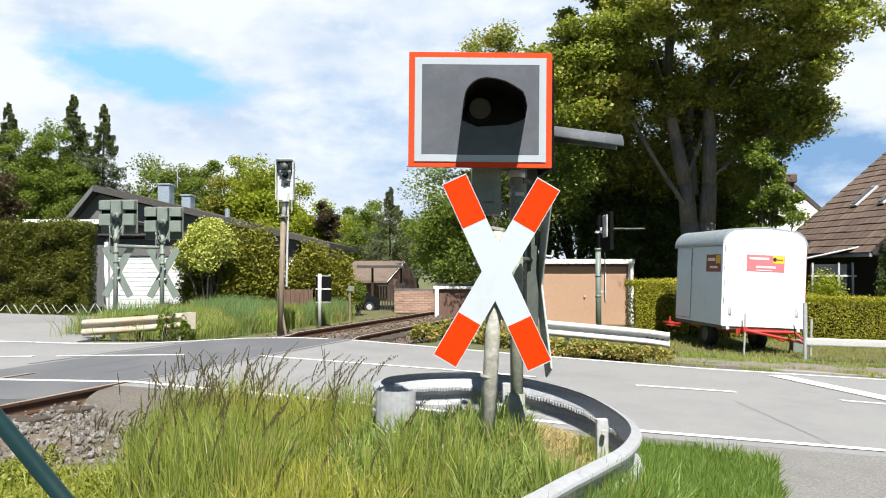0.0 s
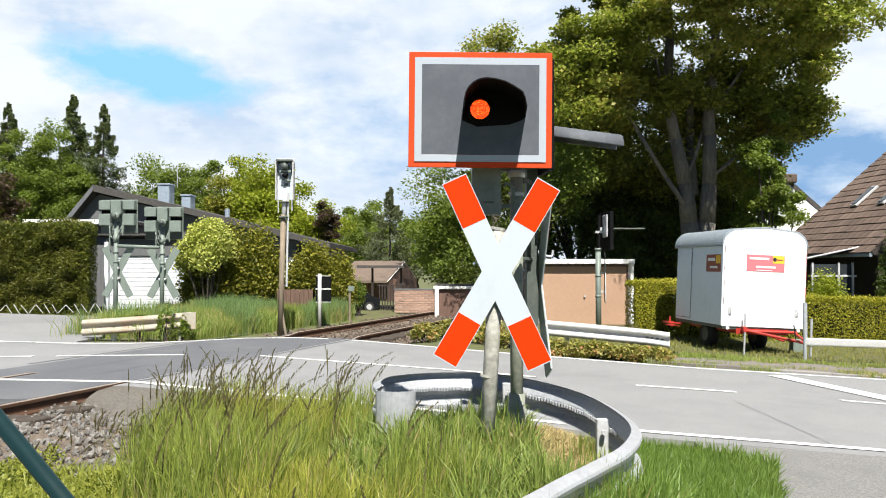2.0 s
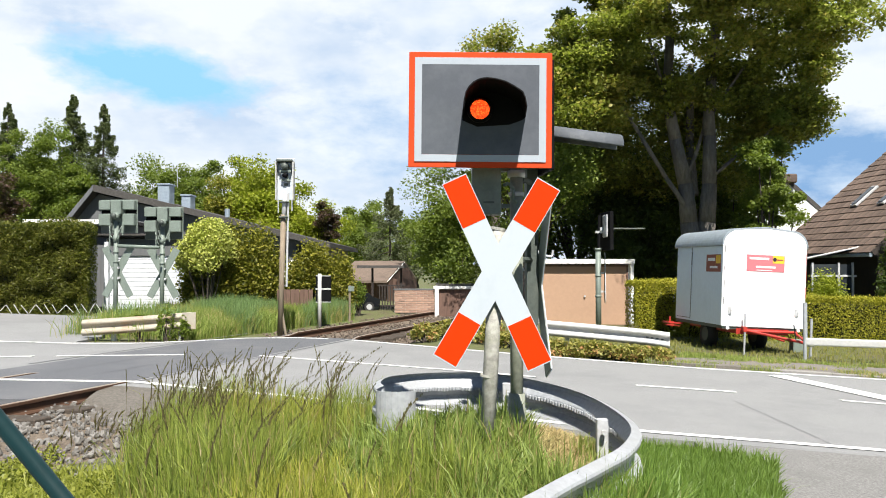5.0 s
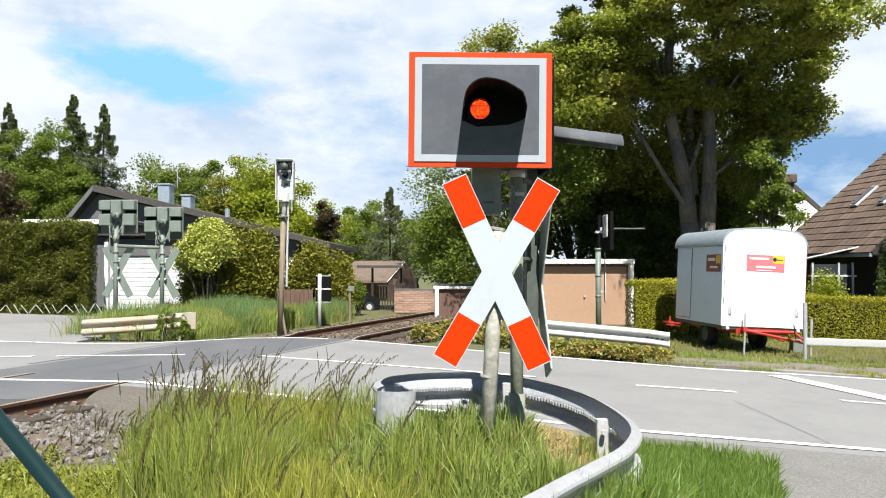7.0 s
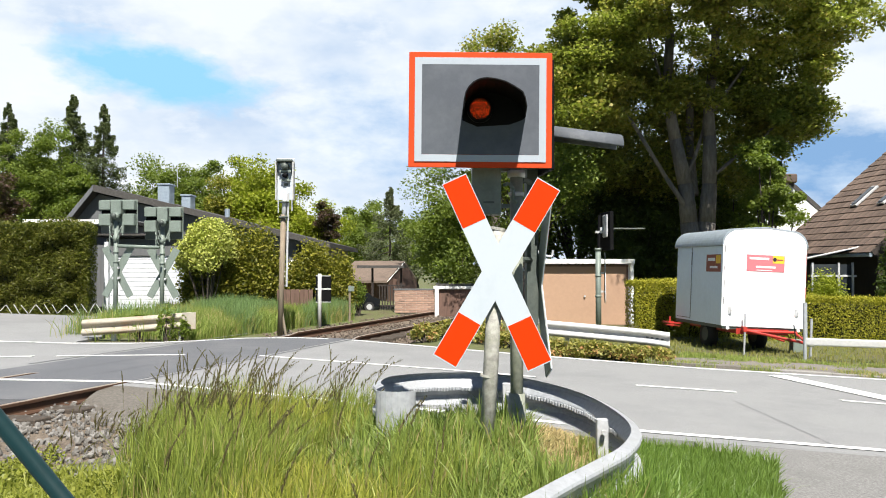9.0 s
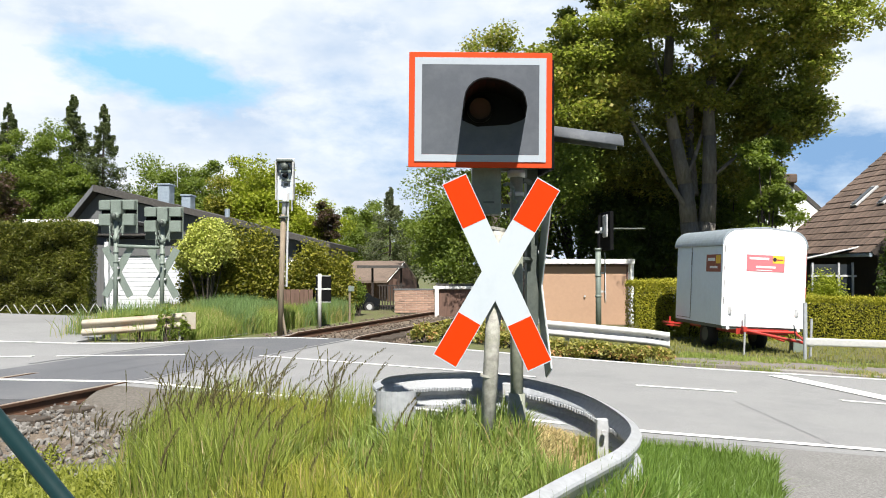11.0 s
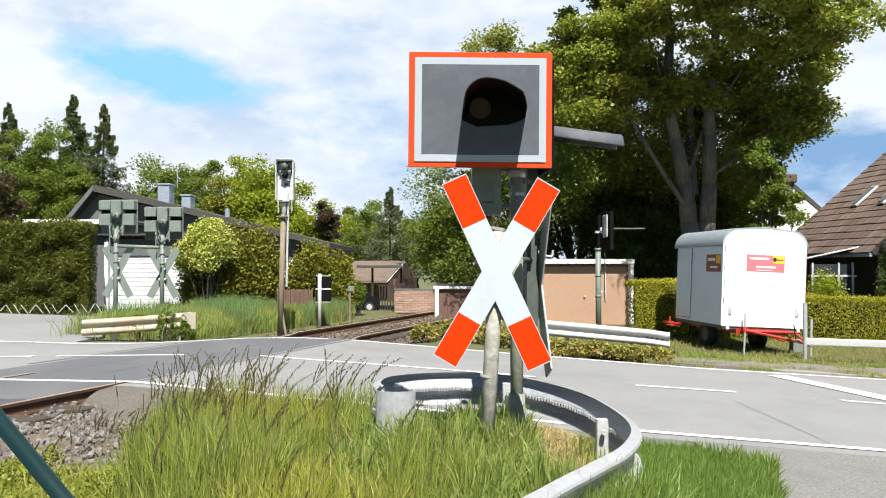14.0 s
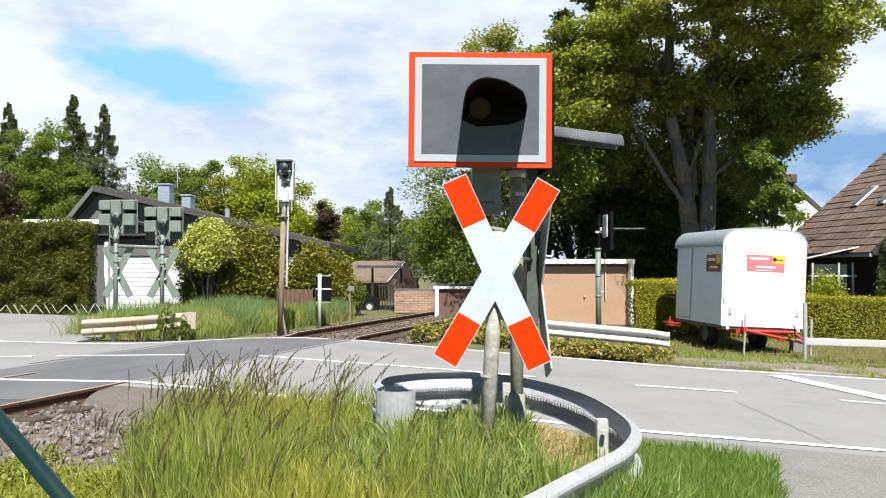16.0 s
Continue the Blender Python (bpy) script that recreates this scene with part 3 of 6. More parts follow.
def hedge(x0, y0, x1, y1, thick, h, count, leaf, material, seed, label, name="hedge", wobble=0.12, rise=0.0):
    """A hedge from one end to the other: a core painted dark as inner shade, and a coat of sprigs."""
    rng = np.random.default_rng(seed)
    d = Vector((x1 - x0, y1 - y0))
    L = d.length
    z0 = min(terrain(x0, y0), terrain(x1, y1))
    t = thing(name, pose(x0, y0, z0, 0, 0, math.degrees(math.atan2(d.y, d.x))), label, "hedge")
    # plain box whose near-black colour stands for the shade behind the leaves
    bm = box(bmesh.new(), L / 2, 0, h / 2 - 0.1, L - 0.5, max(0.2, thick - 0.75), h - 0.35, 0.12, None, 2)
    part("shade_core", bm, HEDGE_CORE, t, "solid core coloured as the shade between leaves")
    n = count
    face = rng.uniform(0, 1, n)
    u, v, w = rng.uniform(0, L, n), rng.uniform(0, h, n), rng.uniform(-thick / 2, thick / 2, n)
    # front, back, top and ends by turn
    fr, bk, tp = face < 0.5, (face >= 0.5) & (face < 0.62), (face >= 0.62) & (face < 0.9)
    en = face >= 0.9
    jit = np.abs(rng.normal(size=n)) * wobble
    lump = np.array([noise.noise((a * 0.9, b * 1.1, seed)) + 0.8 * noise.noise((a * 3.1, b * 2.6, seed + 5)) for a, b in zip(u, v)]) * wobble * 1.2
    w = np.where(fr, -thick / 2 + jit - lump - 0.02, np.where(bk, thick / 2 - jit, w))
    v = np.where(tp, h - jit + lump * 0.8 + rng.normal(size=n) * 0.035, v)
    u = np.where(en, np.where(rng.uniform(size=n) < 0.5, jit, L - jit), u)
    leaf_mesh("leaves", np.stack([u, w, v + rise * u], 1), leaf, material, t, "", seed, 0.3, 0.5)
    return t


def shrub(x, y, rx, ry, rz, count, leaf, material, seed, label, name="shrub", clumps=16, lift=0.0, category="shrub"):
    rng = np.random.default_rng(seed)
    t = thing(name, pose(x, y, terrain(x, y) - 0.02), label, category)
    bm = bmesh.new()
    pts = []
    for i in range(clumps):
        a, u = rng.uniform(0, 6.28), rng.uniform(0, 1)
        c = np.array([rx * 0.7 * math.cos(a) * math.sqrt(1 - u * u), ry * 0.7 * math.sin(a) * math.sqrt(1 - u * u), lift + rz * (0.35 + 0.55 * u)])
        pts.append(ball_points(rng, count // clumps, c, (rx * 0.38, ry * 0.38, rz * 0.33)))
        tube(bm, (c[0] * 0.15, c[1] * 0.15, 0), Vector(c), 0.02, 0.006, 5)
    part("stem", bm, BARK_DARK, t)
    leaf_mesh("leaves", np.concatenate(pts), leaf, material, t, "", seed, 0.4, 0.7)
    return t


def blades(name, pts, height, width, material, parent=None, seed=1, lean=0.35, wind=(0.02, 0.0)):
    """Grass: tapered blades in three bent pieces, rooted at the points (local space)."""
    rng = np.random.default_rng(seed)
    n = len(pts)
    h = height * rng.uniform(0.55, 1.15, (n, 1)) if np.isscalar(height) else height[:, None] * rng.uniform(0.35, 1.15, (n, 1))
    a = rng.uniform(0, 2 * np.pi, n)
    out = np.stack([np.cos(a), np.sin(a), np.zeros(n)], 1)
    bend = out * (np.abs(rng.normal(size=(n, 1))) * lean) + np.array([wind[0], wind[1], 0])
    a2 = rng.uniform(-0.9, 0.9, n)
    side = np.stack([np.cos(a2), np.sin(a2), np.zeros(n)], 1)
    w = width * rng.uniform(0.5, 1.7, (n, 1))
    v = np.empty((n, 7, 3))
    for k, (f, ww) in enumerate(((0, 0.8), (0.4, 1.0), (0.75, 0.65))):
        c = pts + np.array([0, 0, 1]) * h * (f - 0.12 * f * f * np.linalg.norm(bend, axis=1, keepdims=True)) + bend * h * f * f
        v[:, 2 * k] = c - side * w * ww * 0.5
        v[:, 2 * k + 1] = c + side * w * ww * 0.5
    v[:, 6] = pts + np.array([0, 0, 1]) * h * (1 - 0.25 * np.linalg.norm(bend, axis=1, keepdims=True)) + bend * h
    idx = np.arange(n)[:, None] * 7
    quads = np.concatenate([idx + np.array([0, 1, 3, 2]), idx + np.array([2, 3, 5, 4])]).tolist()
    tris = (idx + np.array([4, 5, 6])).tolist()
    me = bpy.data.meshes.new(name)
    me.from_pydata(v.reshape(-1, 3).tolist(), [], quads + tris)
    me.materials.append(material)
    ob = new(name, me)
    if parent:
        ob.parent = parent
    return ob


# ---- warning signs ----
def glow(name, colour, strength):
    m, n, l, p = nodes_of(name)
    dots = n.new("ShaderNodeTexVoronoi")
    dots.inputs["Scale"].default_value = 80
    tc = n.new("ShaderNodeTexCoord")
    l.new(tc.outputs["Object"], dots.inputs["Vector"])
    mr = n.new("ShaderNodeMapRange")
    l.new(dots.outputs["Distance"], mr.inputs[0])
    mr.inputs[1].default_value, mr.inputs[2].default_value = 0.1, 0.75
    mr.inputs[3].default_value, mr.inputs[4].default_value = strength * 1.6, strength * 0.35
    p.inputs["Base Color"].default_value = (0.25, 0.03, 0.01, 1)
    hot = (1.0, colour[1] * 2.1, colour[2] * 3)
    l.new(mixc(n, l, ramp(n, l, dots.outputs["Distance"], 0.08, 0.5), hot, colour), p.inputs["Emission Color"])
    l.new(mr.outputs[0], p.inputs["Emission Strength"])
    return m


LAMP_GLOW = glow("lit red signal lens", (1.0, 0.062, 0.006), 1.25)
SLAT_DARK = surface("dark red flash shutter", (0.020, 0.011, 0.010), 0.5, 0, 60, 0.2, None, bump=0)

SLATS = []


def hood_mesh(bm, back, rb, front, rf, a0=-8, a1=188, n=22, thick=0.006):
    """A visor: part of a pipe from a ring at the back to a ring at the front."""
    b, f = Vector(back), Vector(front)
    rows = []
    for i in range(n + 1):
        a = radians(a0 + (a1 - a0) * i / n)
        c = Vector((math.cos(a), 0, math.sin(a)))
        rows.append([bm.verts.new(p) for p in (b + c * rb, f + c * rf, f + c * (rf - thick), b + c * (rb - thick))])
    for p, q in zip(rows, rows[1:]):
        for j in range(4):
            bm.faces.new((p[j], q[j], q[(j + 1) % 4], p[(j + 1) % 4]))
    bm.faces.new(rows[0])
    bm.faces.new(rows[-1][::-1])
    bmesh.ops.recalc_face_normals(bm, faces=bm.faces)
    return bm


def cross_beams(parent, tilt_a, tilt_b, length, width, red, y=0.0, z=0.0, back=False):
    """Two crossed beams with red ends; their face looks along -y."""
    for k, tilt in enumerate((tilt_a, tilt_b)):
        m = pose(0, y + 0.0006 * k, z, 0, tilt, 0)
        bm = box(bmesh.new(), 0, 0, 0, width, 0.008, length)
        bm.transform(m)
        beam = part("beam", bm, SIGN_WHITE if not back else GREEN_GREY, parent, "white reflective beam" if not back else "grey-green back of a cross beam")
        for s in (-1, 1):
            bm = box(bmesh.new(), 0, -0.0035 if not back else -0.006, s * (length - red - 0.008) / 2, width - 0.009, 0.005, red - 0.006, 0.001)
            bm.transform(m)
            part("red_end", bm, SIGN_RED, beam, "orange-red reflective beam end")
        bm = box(bmesh.new(), 0, 0.007, 0, width * 0.96, 0.004, length * 0.99)
        bm.transform(m)
        part("back_plate", bm, GREEN_GREY, beam, "grey-green back plate")


def build_near_sign():
    x0, y0 = 0.315, 5.42
    z0 = terrain(x0, y0)
    # the cross on its own short post
    t = thing("level_crossing_cross", pose(x0, y0, z0), "white crossbuck with orange-red ends on a mottled post", "crossbuck")
    top = 1.95 - z0
    bm = tubes(((-0.025, 0.06, -0.1), (0.065, 0.06, top), 0.052), n=18)
    part("post", bm, LICHEN_STEEL, t, "mottled cream and lichen-green steel post", True)
    bm = tubes(((0.062, 0.06, top), (0.066, 0.06, top + 0.02), 0.056), n=18)
    part("post_cap", bm, LICHEN_STEEL, t)
    part("clamp", tubes(((-0.008, 0.06, 0.60), (-0.006, 0.06, 0.615), 0.055), n=18), LICHEN_STEEL, t, "weathered clamp")
    cross_beams(t, -24.6, 30.6, 1.405, 0.181, 0.335)
    for ob in [o for o in t.children if o.name.startswith("beam")]:
        ob.matrix_basis = pose(0.052, -0.02, 1.661 - z0)

    # flashing light on the taller post behind it
    x1, y1 = 0.545, 5.86
    z1 = terrain(x1, y1)
    s = thing("flashing_light_signal", pose(x1, y1, z1), "grey-green post with a red-framed flashing light board", "crossing signal")
    part("post", tubes(((0, 0, -0.1), (0, 0, 2.45 - z1), 0.048), n=18), POST_GREEN, s, "grey-green post, paint peeling", True)
    bm = tube(bmesh.new(), (-0.01, 0, -0.1), (0, 0, 0.42), 0.085, 0.06, 14)
    part("post_foot", bm, POST_GREEN, s, "flared mottled foot", True)
    part("upper_pipe", tubes(((0, 0, 2.40 - z1), (0.0, 0, 3.05 - z1), 0.037), ((0, 0, 2.36 - z1), (0, 0, 2.41 - z1), 0.066), ((0, 0, 2.22 - z1), (0, 0, 2.25 - z1), 0.058), n=16), GALV_DULL, s, "pale grey pipe with flanges", True)
    bx, by, bz = 0.264 - x1, 5.56 - y1, 2.806 - z1
    tilt = pose(0, 0, 0, 0, 0.5, 0)
    here = Matrix.Translation((bx, by, bz)) @ tilt

    def layer(name, w, h, y, d, mat, parent, label, cx=0, cz=0, bev=0.003):
        bm = box(bmesh.new(), cx, y, cz, w, d, h, bev)
        bm.transform(here)
        return part(name, bm, mat, parent, label)
    board = layer("board", 1.012, 0.818, 0.012, 0.02, RIM_RED, s, "board with a red rim")
    def rim(name, w, h, b, y, mat, label):
        bm = bmesh.new()
        for sx in (-1, 1):
            box(bm, sx * (w - b) / 2, y, 0, b, 0.006, h, 0.001)
            box(bm, 0, y - 0.0004, sx * (h - b) / 2, w - 2 * b + 0.001, 0.006, b, 0.001)
        bm.transform(here)
        part(name, bm, mat, board, label)
    rim("white_frame", 0.928, 0.738, 0.05, -0.002, FRAME_WHITE, "white reflective frame")
    layer("dark_panel", 0.83, 0.64, -0.001, 0.006, BOARD_GREY, board, "grey-black panel with dust and soft reflections in its colour", 0, 0.003, 0.001)
    layer("back_box", 0.60, 0.46, 0.075, 0.10, GREEN_GREY, s, "grey-green lamp housing")
    lx, lz = 0.258, 2.796
    bm = tubes(((lx - x1, 5.555 - y1, lz - z1), (lx - x1, 5.50 - y1, lz - z1), 0.088), ((lx - x1, 5.557 - y1, lz - z1), (lx - x1, 5.545 - y1, lz - z1), 0.105), n=28)
    lamp = part("lamp_body", bm, HOOD_BLACK, s, "black lamp housing", True)
    # a visor of bent sheet: round over the lens, falling to a corner on its far side
    rim_line = [(0.137, 2.765), (0.137, 2.802), (0.147, 2.846), (0.168, 2.884), (0.200, 2.914), (0.240, 2.935), (0.285, 2.942), (0.345, 2.936), (0.413, 2.917), (0.475, 2.884), (0.526, 2.850), (0.543, 2.808), (0.5535, 2.752)]
    bm, rings = bmesh.new(), []
    for yy, grow in ((5.556, 1.0), (5.158, 0.0)):
        out = [(px + grow * 0.028 * max(0.0, (px - 0.3) / 0.25), pz) for px, pz in rim_line]
        inn = [(0.345 + (px - 0.345) * 0.965, pz - 0.008 * (1 if 0.15 < px < 0.54 else 0)) for px, pz in out]
        rings.append([[bm.verts.new((px - x1, yy - y1, pz - z1)) for px, pz in line] for line in (out, inn)])
    (bo, bi), (fo, fi) = rings
    for k in range(len(rim_line) - 1):
        for a, b in ((bo, fo), (fo, fi), (fi, bi), (bi, bo)):
            bm.faces.new((a[k], a[k + 1], b[k + 1], b[k]))
    for k in (0, -1):
        bm.faces.new((bo[k], fo[k], fi[k], bi[k]))
    bmesh.ops.recalc_face_normals(bm, faces=bm.faces)
    part("hood", bm, HOOD_BLACK, s, "matt black sheet visor")
    # black sheet added to darken the shaded inside of the visor
    back = [(px + 0.026 * max(0.0, (px - 0.3) / 0.25) - x1, pz - z1) for px, pz in rim_line[1:]] + [(0.565 - x1, 2.735 - z1), (0.47 - x1, 2.70 - z1), (0.24 - x1, 2.685 - z1), (0.137 - x1, 2.73 - z1)]
    part("back_plate", extrude(bmesh.new(), back, 5.549 - y1, 5.556 - y1), HOOD_BLACK, s, "black plate added to deepen the shade under the visor")
    bm = tubes(((lx - x1, 5.503 - y1, lz - z1), (lx - x1, 5.494 - y1, lz - z1), 0.067), n=32)
    part("lens", bm, LAMP_GLOW, lamp, "round red ribbed lens")
    ring = bmesh.new()
    bmesh.ops.create_cone(ring, segments=28, radius1=0.088, radius2=0.075, depth=0.02, cap_ends=False, matrix=Matrix.Translation((lx - x1, 5.474 - y1, lz - z1)) @ pose(0, 0, 0, 90, 0, 0))
    part("lens_ring", ring, HOOD_BLACK, lamp)
    # slats added before the steady lens, to dim it between flashes
    k = 20
    for i in range(k):
        zc = -0.079 + 0.156 * (i + 0.5) / k
        half = math.sqrt(max(0.0006, 0.080 ** 2 - zc ** 2))
        o = part("flash_shutter", box(bmesh.new(), 0, 0, 0, 2 * half, 0.0005, 0.0081), SLAT_DARK, lamp)
        SLATS.append((o, (lx - x1, 5.484 - y1, lz + zc - z1)))
    # control box, pipe fittings and cables under the board
    part("junction_box", box(bmesh.new(), 0.30 - x1 + 0.02, 0.0 - 0.02, 2.28 - z1, 0.215, 0.12, 0.40, 0.012, None, 2), GREEN_GREY, s, "grey-green junction box")
    part("box_label", box(bmesh.new(), 0.335 - x1, -0.083, 2.17 - z1, 0.08, 0.003, 0.015), GREEN_DARK, s)
    bits("bracket", boxes, ((-0.12, 0.02, 2.42 - z1, 0.24, 0.04, 0.03), (-0.10, 0.02, 2.15 - z1, 0.2, 0.03, 0.03)), GREEN_GREY, s)
    bm = bmesh.new()
    pts = [Vector((-0.10, -0.05, 2.30 - z1)), Vector((-0.06, -0.07, 2.31 - z1)), Vector((-0.03, -0.07, 2.27 - z1)), Vector((-0.03, -0.06, 2.2 - z1)), Vector((0.0, -0.055, 2.17 - z1))]
    for a, b in zip(pts, pts[1:]):
        tube(bm, a, b, 0.013, n=8)
    part("cable", bm, GREEN_GREY, s, "grey cable loop", True)

    # second light and cross, turned towards the side road
    x2, y2 = 0.745, 6.14
    z2 = terrain(x2, y2)
    q = thing("side_signal", pose(x2, y2, z2, 0, 0, 96), "second signal and cross turned away to the side road", "crossing signal")
    part("board", box(bmesh.new(), 0.05, 0, 2.80 - z2, 0.98, 0.03, 0.80, 0.004), HOOD_BLACK, q, "black board edge-on")
    part("housing", box(bmesh.new(), 0.0, 0.10, 2.75 - z2, 0.5, 0.14, 0.6, 0.01), GREEN_GREY, q)
    bm = hood_mesh(bmesh.new(), (0, -0.02, 2.72 - z2), 0.088, (-0.10, -0.62, 2.63 - z2), 0.09, -10, 190)
    part("hood", bm, HOOD_GREY, q, "long grey sheet hood", True)
    cross_beams(q, -27, 27, 1.44, 0.187, 0.345, 0.0, 1.56 - z2)
    part("back_channel", boxes((0, 0.06, 1.9 - z2, 0.09, 0.09, 1.3), (0.0, 0.03, 1.75 - z2, 0.05, 0.10, 0.04), (0.0, 0.03, 1.42 - z2, 0.05, 0.10, 0.04)), GREEN_DARK, q, "dark green channel")
    part("hook", tubes(((0.02, -0.05, 1.78 - z2), (0.02, -0.11, 1.78 - z2), 0.008), ((0.02, -0.11, 1.78 - z2), (0.02, -0.115, 1.83 - z2), 0.008), n=8), GALV_DULL, q)
    part("bracket_arm", tubes(((0.0, 0.06, 1.75 - z2), (-0.26, 0.19, 1.75 - z2), 0.022), n=8), GREEN_DARK, q)
    part("bracket_arm", tubes(((0.0, 0.06, 2.35 - z2), (-0.26, 0.19, 2.35 - z2), 0.022), n=8), GREEN_DARK, q)


def back_signal(x, y, rz, label, arm=False, h=3.1):
    """A flashing light seen from behind: box-backed board, cross, post and pipework."""
    z = terrain(x, y)
    t = thing("flashing_light_signal", pose(x, y, z, 0, 0, rz), label, "crossing signal", "signals across the road")
    part("post", tubes(((0, 0, -0.1), (0, 0, h - 0.5), 0.058), ((0, 0, 1.45), (0, 0, 1.5), 0.07), ((0, 0, 1.7), (0, 0, 1.75), 0.07), ((0, 0, 1.98), (0, 0, 2.15), 0.075), n=14), GREEN_GREY, t, "", True)
    part("board", box(bmesh.new(), 0, 0.16, h - 0.36, 0.98, 0.03, 0.86, 0.006), GREEN_GREY, t, "grey-green back of the board")
    for sx in (-1, 1):
        part("upper_box", box(bmesh.new(), sx * 0.32, 0.06, h - 0.08, 0.31, 0.16, 0.24, 0.015), GREEN_GREY, t)
        part("lower_box", box(bmesh.new(), sx * 0.32, 0.06, h - 0.45, 0.31, 0.16, 0.30, 0.015), GREEN_GREY, t)
        # dark plates paint the shade in the gaps below the boxes
        part("recess_shade", box(bmesh.new(), sx * 0.32, 0.138, h - 0.25, 0.30, 0.012, 0.14), HOOD_BLACK, t)
        part("lower_recess_shade", box(bmesh.new(), sx * 0.32, 0.138, h - 0.69, 0.30, 0.012, 0.18), GREEN_DARK, t)
    part("middle_box", box(bmesh.new(), 0, 0.05, h - 0.14, 0.27, 0.2, 0.36, 0.015), GREEN_GREY, t)
    part("lamp_back", tubes(((0.03, 0.0, h - 0.36), (0.03, -0.14, h - 0.36), 0.085), ((0.03, -0.14, h - 0.36), (0.03, -0.2, h - 0.36), 0.05), n=16), GREEN_GREY, t, "", True)
    bm = bmesh.new()
    pts = [Vector((0, -0.16, h - 0.4)), Vector((-0.05, -0.14, h - 0.55)), Vector((-0.07, -0.1, h - 0.68)), Vector((-0.03, -0.08, h - 0.76))]
    for a, b in zip(pts, pts[1:]):
        tube(bm, a, b, 0.017, n=7)
    part("cable", bm, GREEN_DARK, t, "", True)
    for sx in (-1, 1):
        bm = bmesh.new()
        pts = [Vector((sx * 0.17, -0.03, h - 0.62)), Vector((sx * 0.13, -0.09, h - 0.72)), Vector((sx * 0.10, -0.10, h - 0.86)), Vector((sx * 0.05, -0.07, h - 0.95))]
        for a, b in zip(pts, pts[1:]):
            tube(bm, a, b, 0.014, n=7)
        part("conduit", bm, GREEN_GREY, t, "grey-green conduit", True)
    part("lamp_cap", tubes(((0.03, -0.19, h - 0.36), (0.03, -0.23, h - 0.36), 0.065), n=14), GREEN_DARK, t, "", True)
    part("side_rod", tubes(((-0.16, -0.02, h - 1.15), (-0.16, -0.02, h - 0.5), 0.018), ((0.18, -0.02, h - 0.85), (0.18, -0.02, h - 0.5), 0.018), n=8), GREEN_GREY, t)
    for k, tilt in enumerate((-29, 29)):
        bm = box(bmesh.new(), 0, 0, 0, 0.187, 0.012, 1.44, 0.003)
        bm.transform(pose(0, 0.085 + 0.014 * k, 1.22, 0, tilt, 0))
        beam = part("beam", bm, GREEN_GREY, t, "grey-green back of a cross beam")
    bits("clamp", boxes, ((0, 0.03, 1.06, 0.2, 0.11, 0.06, 0.008), (0, 0.03, 1.32, 0.16, 0.11, 0.05, 0.008)), GALV_DULL, t)
    if arm:
        part("cross_arm", tubes(((0, 0, 1.88), (1.1, 0.1, 1.84), 0.045), n=12), GREEN_GREY, t, "horizontal pipe between the signals", True)
    return t


def build_right_signal():
    x, y = 4.18, 21.3
    z = terrain(x, y)
    t = thing("flashing_light_signal", pose(x, y, z), "grey signal post seen edge-on with a flat hood", "crossing signal", "signals across the road")
    part("post", tubes(((0, 0, -0.1), (0, 0, 2.25), 0.075), ((0, 0, 2.2), (0, 0, 2.27), 0.095), ((0, 0, 1.5), (0, 0, 1.55), 0.085), ((0, 0, 0.95), (0, 0, 1.0), 0.085), n=14), GREEN_GREY, t, "", True)
    part("upper_post", tubes(((0.02, 0, 2.25), (0.04, 0, 3.15), 0.045), n=10), HOOD_BLACK, t)
    part("board", box(bmesh.new(), 0.22, 0, 2.72, 0.10, 0.95, 1.03, 0.01, pose(0, 0, 0, 0, 0, 6)), HOOD_BLACK, t, "black board edge-on")
    part("board_rim", box(bmesh.new(), 0.15, -0.2, 2.85, 0.05, 0.5, 0.6, 0.02), GALV_DULL, t)
    part("hood", box(bmesh.new(), 0.74, -0.1, 2.78, 0.95, 0.28, 0.05, 0.02), GREEN_DARK, t, "flat grey hood")
    bits("bracket", boxes, ((0.02, 0, 2.7, 0.2, 0.1, 0.06), (0.08, -0.05, 2.78, 0.08, 0.1, 0.1)), GALV_DULL, t)
    for k, tilt in enumerate((-27, 27)):
        bm = box(bmesh.new(), 0, 0, 0, 0.187, 0.014, 1.44, 0.003)
        bm.transform(pose(0.17 + 0.02 * k, 0, 1.47, 0, 0, 80) @ pose(0, 0, 0, 0, tilt, 0))
        part("beam", bm, SIGN_WHITE if k else GREEN_DARK, t, "cross beam seen edge-on")
    bits("clamp", boxes, ((0.08, 0, 1.6, 0.2, 0.1, 0.05), (0.08, 0, 1.1, 0.2, 0.1, 0.05)), GALV_DULL, t)


